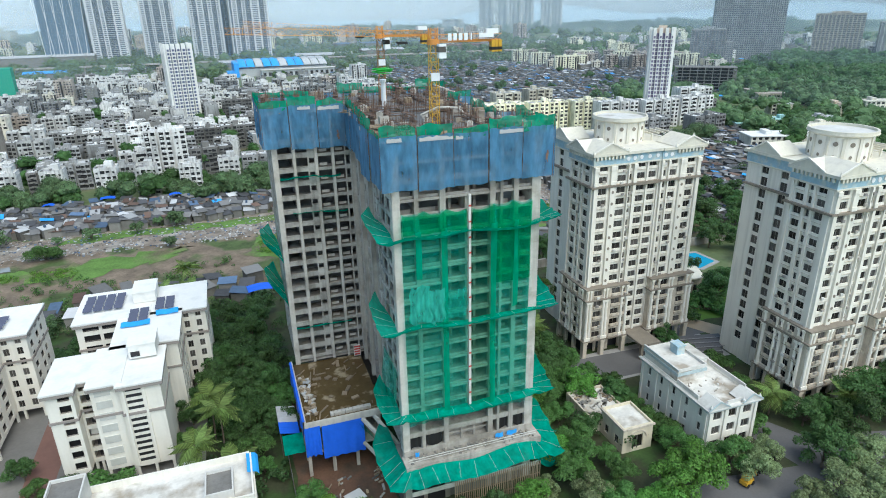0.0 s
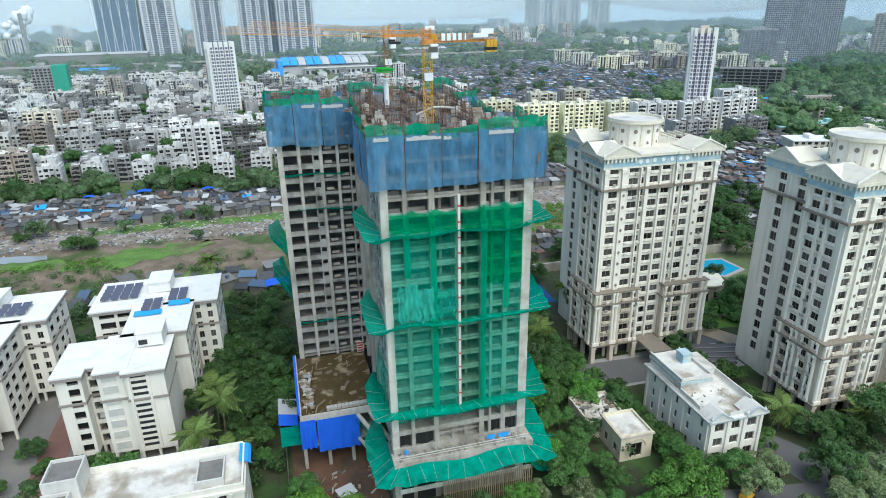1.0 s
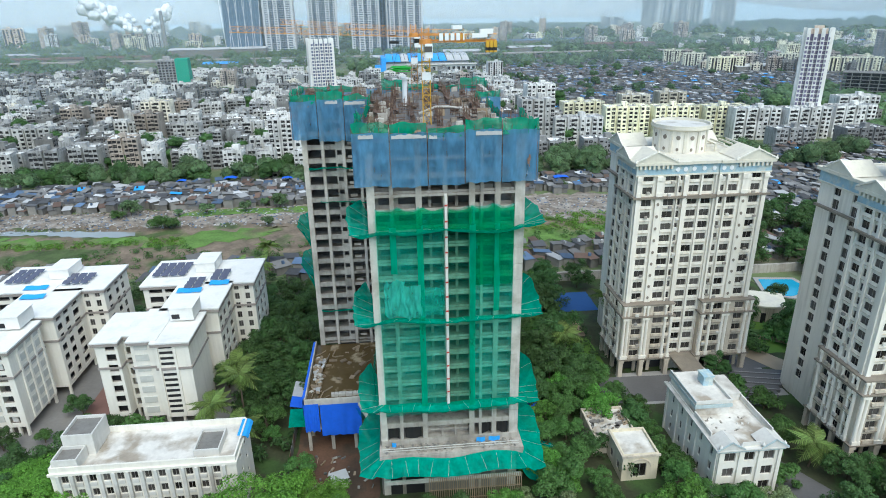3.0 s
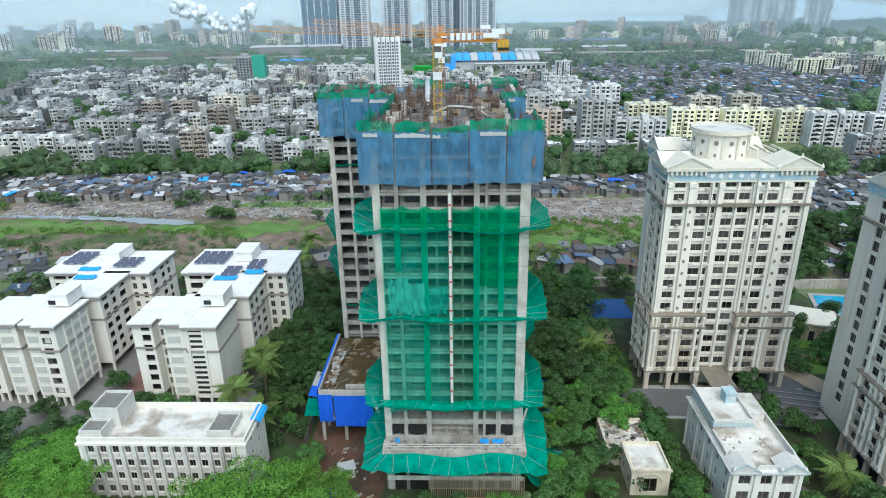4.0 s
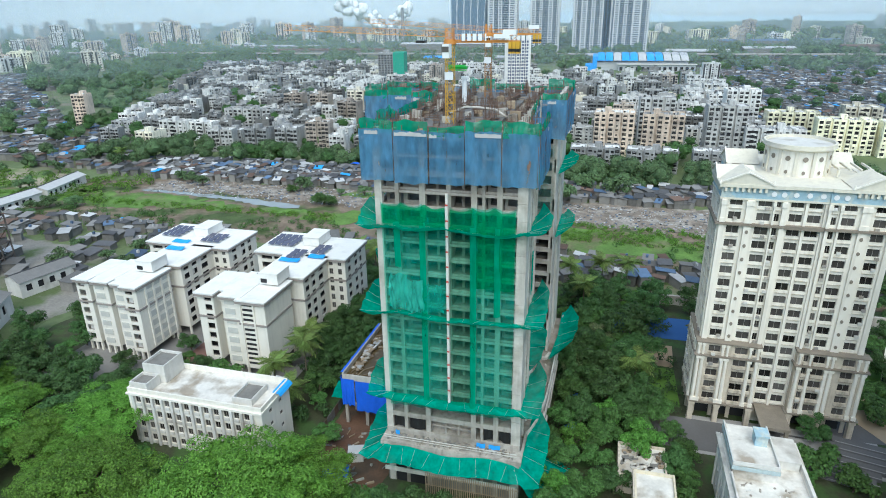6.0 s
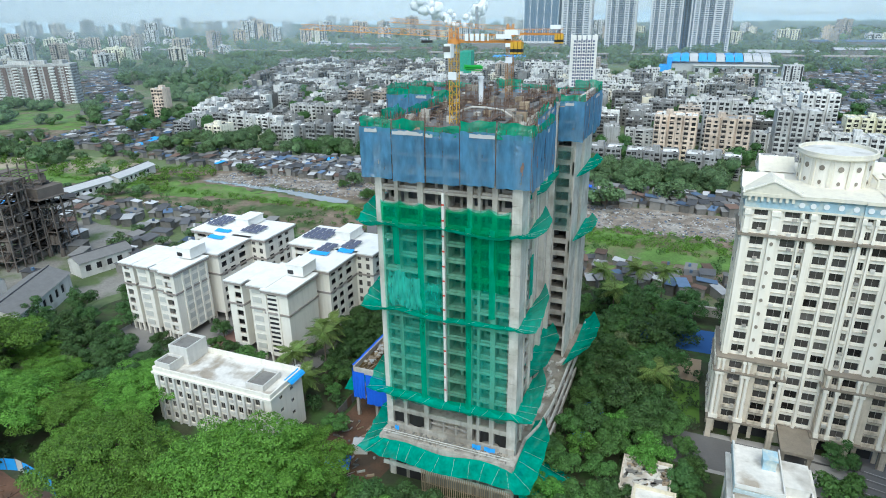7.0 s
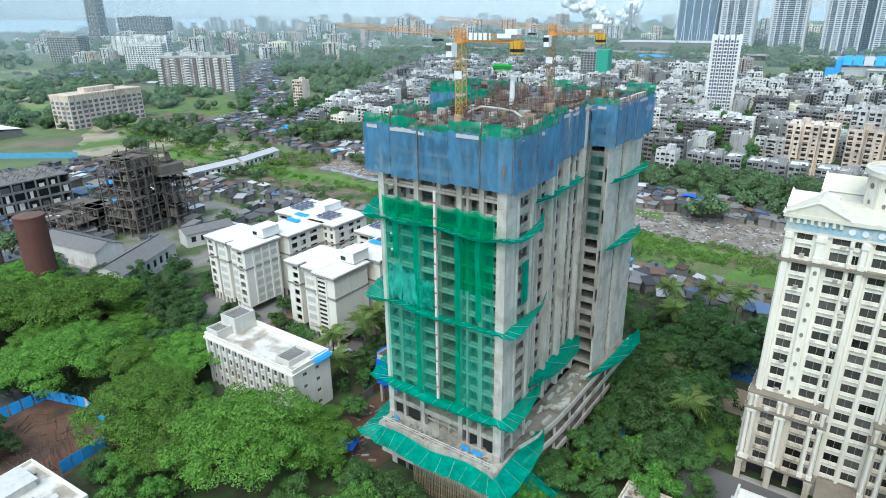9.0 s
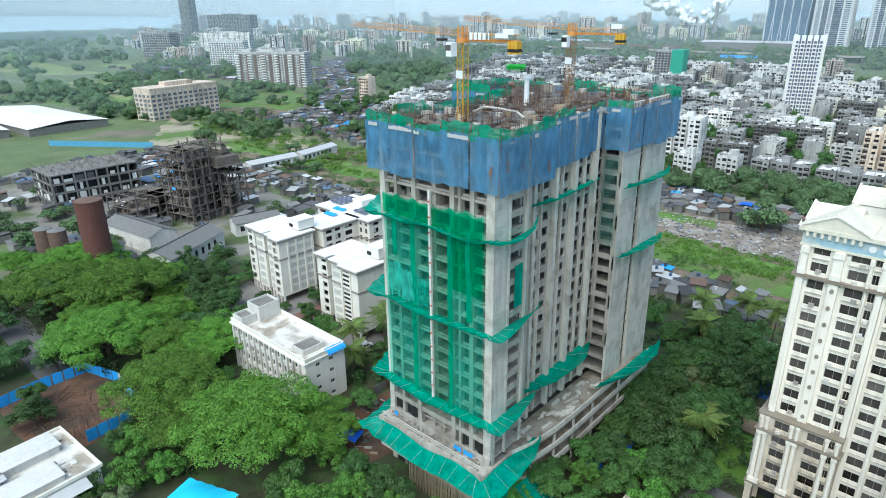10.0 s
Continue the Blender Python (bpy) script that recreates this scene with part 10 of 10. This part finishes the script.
for k in range(9):
    motorbike(93.6 + 0.85 * k, 77.2 + 0.28 * k, 100 + rnd.uniform(-8, 8))


def tarp_roof(x, y, w, d, z, turn, mt=TARP, label="bright blue tarpaulin shelter"):
    t = thing("tarpaulin_shelter", label, "tarpaulin", at=pose(x, y, 0, 0, 0, turn))
    part("sheet", Mesh().sheet(lambda u, v: (-w / 2 + w * u, -d / 2 + d * v, z + 0.5 * math.sin(math.pi * u) + 0.15 * noise.noise(Vector((u * 4, v * 4, x)))), 10, 8), mt, t, smooth=True)
    for px in (-w / 2, w / 2):
        for py in (-d / 2, d / 2):
            part("pole", Mesh().bar((px * 0.96, py * 0.96, 0), (px * 0.96, py * 0.96, z), 0.05), TIMBER, t)


for a in ((12.4, 89.6, 5.5, 4.2, 2.2, 20), (59.5, 127, 5, 4, 2.6, 10), (-46, 105, 7, 5, 3.0, 10), (59, 116, 3.5, 3, 2.4, 30), (3, 204, 8, 6, 3.5, 5), (24, 318, 7, 5, 4.6, 5), (-62, 342, 7, 5, 5, 2), (-30, 338, 6, 4, 4.8, 3), (-88, 340, 5, 4, 4.8, 0), (120, 318, 8, 5, 4.8, 0)):
    tarp_roof(*a)
# corrugated fence between lane and white block
fence = thing("lane_fence", "weathered sheet fence along the muddy lane", "fence")
for k in range(26):
    part("sheet", Mesh().rbox((3.2 - 0.02 * k, 92 + 2.1 * k, 1.3), (0.08, 2.0, 2.6), rnd.uniform(-3, 3)), SHEET_G if k % 3 else SHEET_R, fence)
b = Mesh()
for k in range(70):
    x, y = rnd.uniform(5, 21), rnd.uniform(88, 107)
    b.rbox((x, y, 0.3), (rnd.uniform(0.4, 1.8), rnd.uniform(0.1, 0.5), rnd.uniform(0.1, 0.5)), rnd.uniform(0, 90), rnd.randint(0, 2))
stuff("site_clutter", b, [CONC_M, TIMBER, SHEET_G], "planks, rubble and sheets on the muddy lane", "rubble")
site_hut = thing("site_hut", "small pale site hut with a sheet roof", "hut", at=pose(14, 97, 0, 0, 0, 20))
part("wall", Mesh().box(-1.5, -1.2, 0, 1.5, 1.2, 2.4), OLDWHITE, site_hut)
part("roof", Mesh().box(-1.8, -1.5, 2.4, 1.8, 1.5, 2.5), SHEET_L, site_hut)


def pylon(x, y, h):
    t = thing("power_pylon", "tall thin lattice power pylon", "pylon", at=pose(x, y, 0))
    b = Mesh()
    for sx in (-1, 1):
        for sy in (-1, 1):
            b.bar((sx * 4, sy * 4, 0), (sx * 0.5, sy * 0.5, h), 0.1)
    for k in range(14):
        z0, z1 = h * k / 14, h * (k + 1) / 14
        r0, r1 = 4 - 3.5 * k / 14, 4 - 3.5 * (k + 1) / 14
        b.bar((-r0, -r0, z0), (r1, -r1, z1), 0.06, 3).bar((r0, -r0, z0), (-r1, -r1, z1), 0.06, 3).bar((r0, -r0, z0), (r1, r1, z1), 0.06, 3).bar((-r0, -r0, z0), (-r1, r1, z1), 0.06, 3)
    part("lattice", b, CONC_D, t)
    for z in (0.72, 0.82, 0.92):
        part("arm", Mesh().bar((-6, 0, h * z), (6, 0, h * z), 0.12), CONC_D, t)


for x, y, h in ((-395, 425, 45), (300, 760, 48), (420, 850, 48), (-560, 380, 42), (-700, 420, 42), (-640, 330, 40), (-170, 1000, 45)):
    pylon(x, y, h)
for x, y, h in ((-657, 2117, 101), (-780, 2200, 60)):
    t = thing("chimney", "tall grey industrial chimney far off", "chimney", at=pose(x, y, 0))
    part("shaft", Mesh().cyl(0, 0, 0, h, 7, 5, 20), HOUSE["stained_grey"], t)

# pale smoke rolling from the far works beside the chimney
sm = Mesh()
r_ = random.Random(15)
for k in range(70):
    f = k / 69
    c = Vector((-760 - 130 * f + r_.uniform(-22, 22), 2180 + r_.uniform(-25, 25), 48 + 70 * f + r_.uniform(-20, 20)))
    if k % 3 == 0:
        c.x += 150 * f + 60
        c.z -= 20
    rr, sd = 6 + 12 * f * r_.uniform(0.5, 1.2), r_.uniform(0, 90)

    def puff(u, v):
        a, e = 2 * math.pi * u, math.pi * (v - 0.5)
        d = Vector((math.cos(a) * math.cos(e), math.sin(a) * math.cos(e), math.sin(e)))
        return c + d * rr * (1 + 0.55 * noise.noise(d * 2.2 + Vector((sd, 0, 0))))
    sm.sheet(puff, 16, 10)
stuff("smoke", sm, mat("pale_smoke", (0.86, 0.88, 0.89), rough=1.0, var=0.06, scale=0.03, fine=0.1, bump=0, spec=0.0), "pale smoke rolling from the far works beside the chimney", "smoke", smooth=True)
fence = thing("boundary_fence", "long bright blue sheet fence beyond the works", "fence")
for k in range(22):
    part("sheet", Mesh().rbox((-415 + 3.1 * k, 161 + 2.13 * k, 2.0), (3.7, 0.1, 4.0), 34.5), FENCE_B, fence)
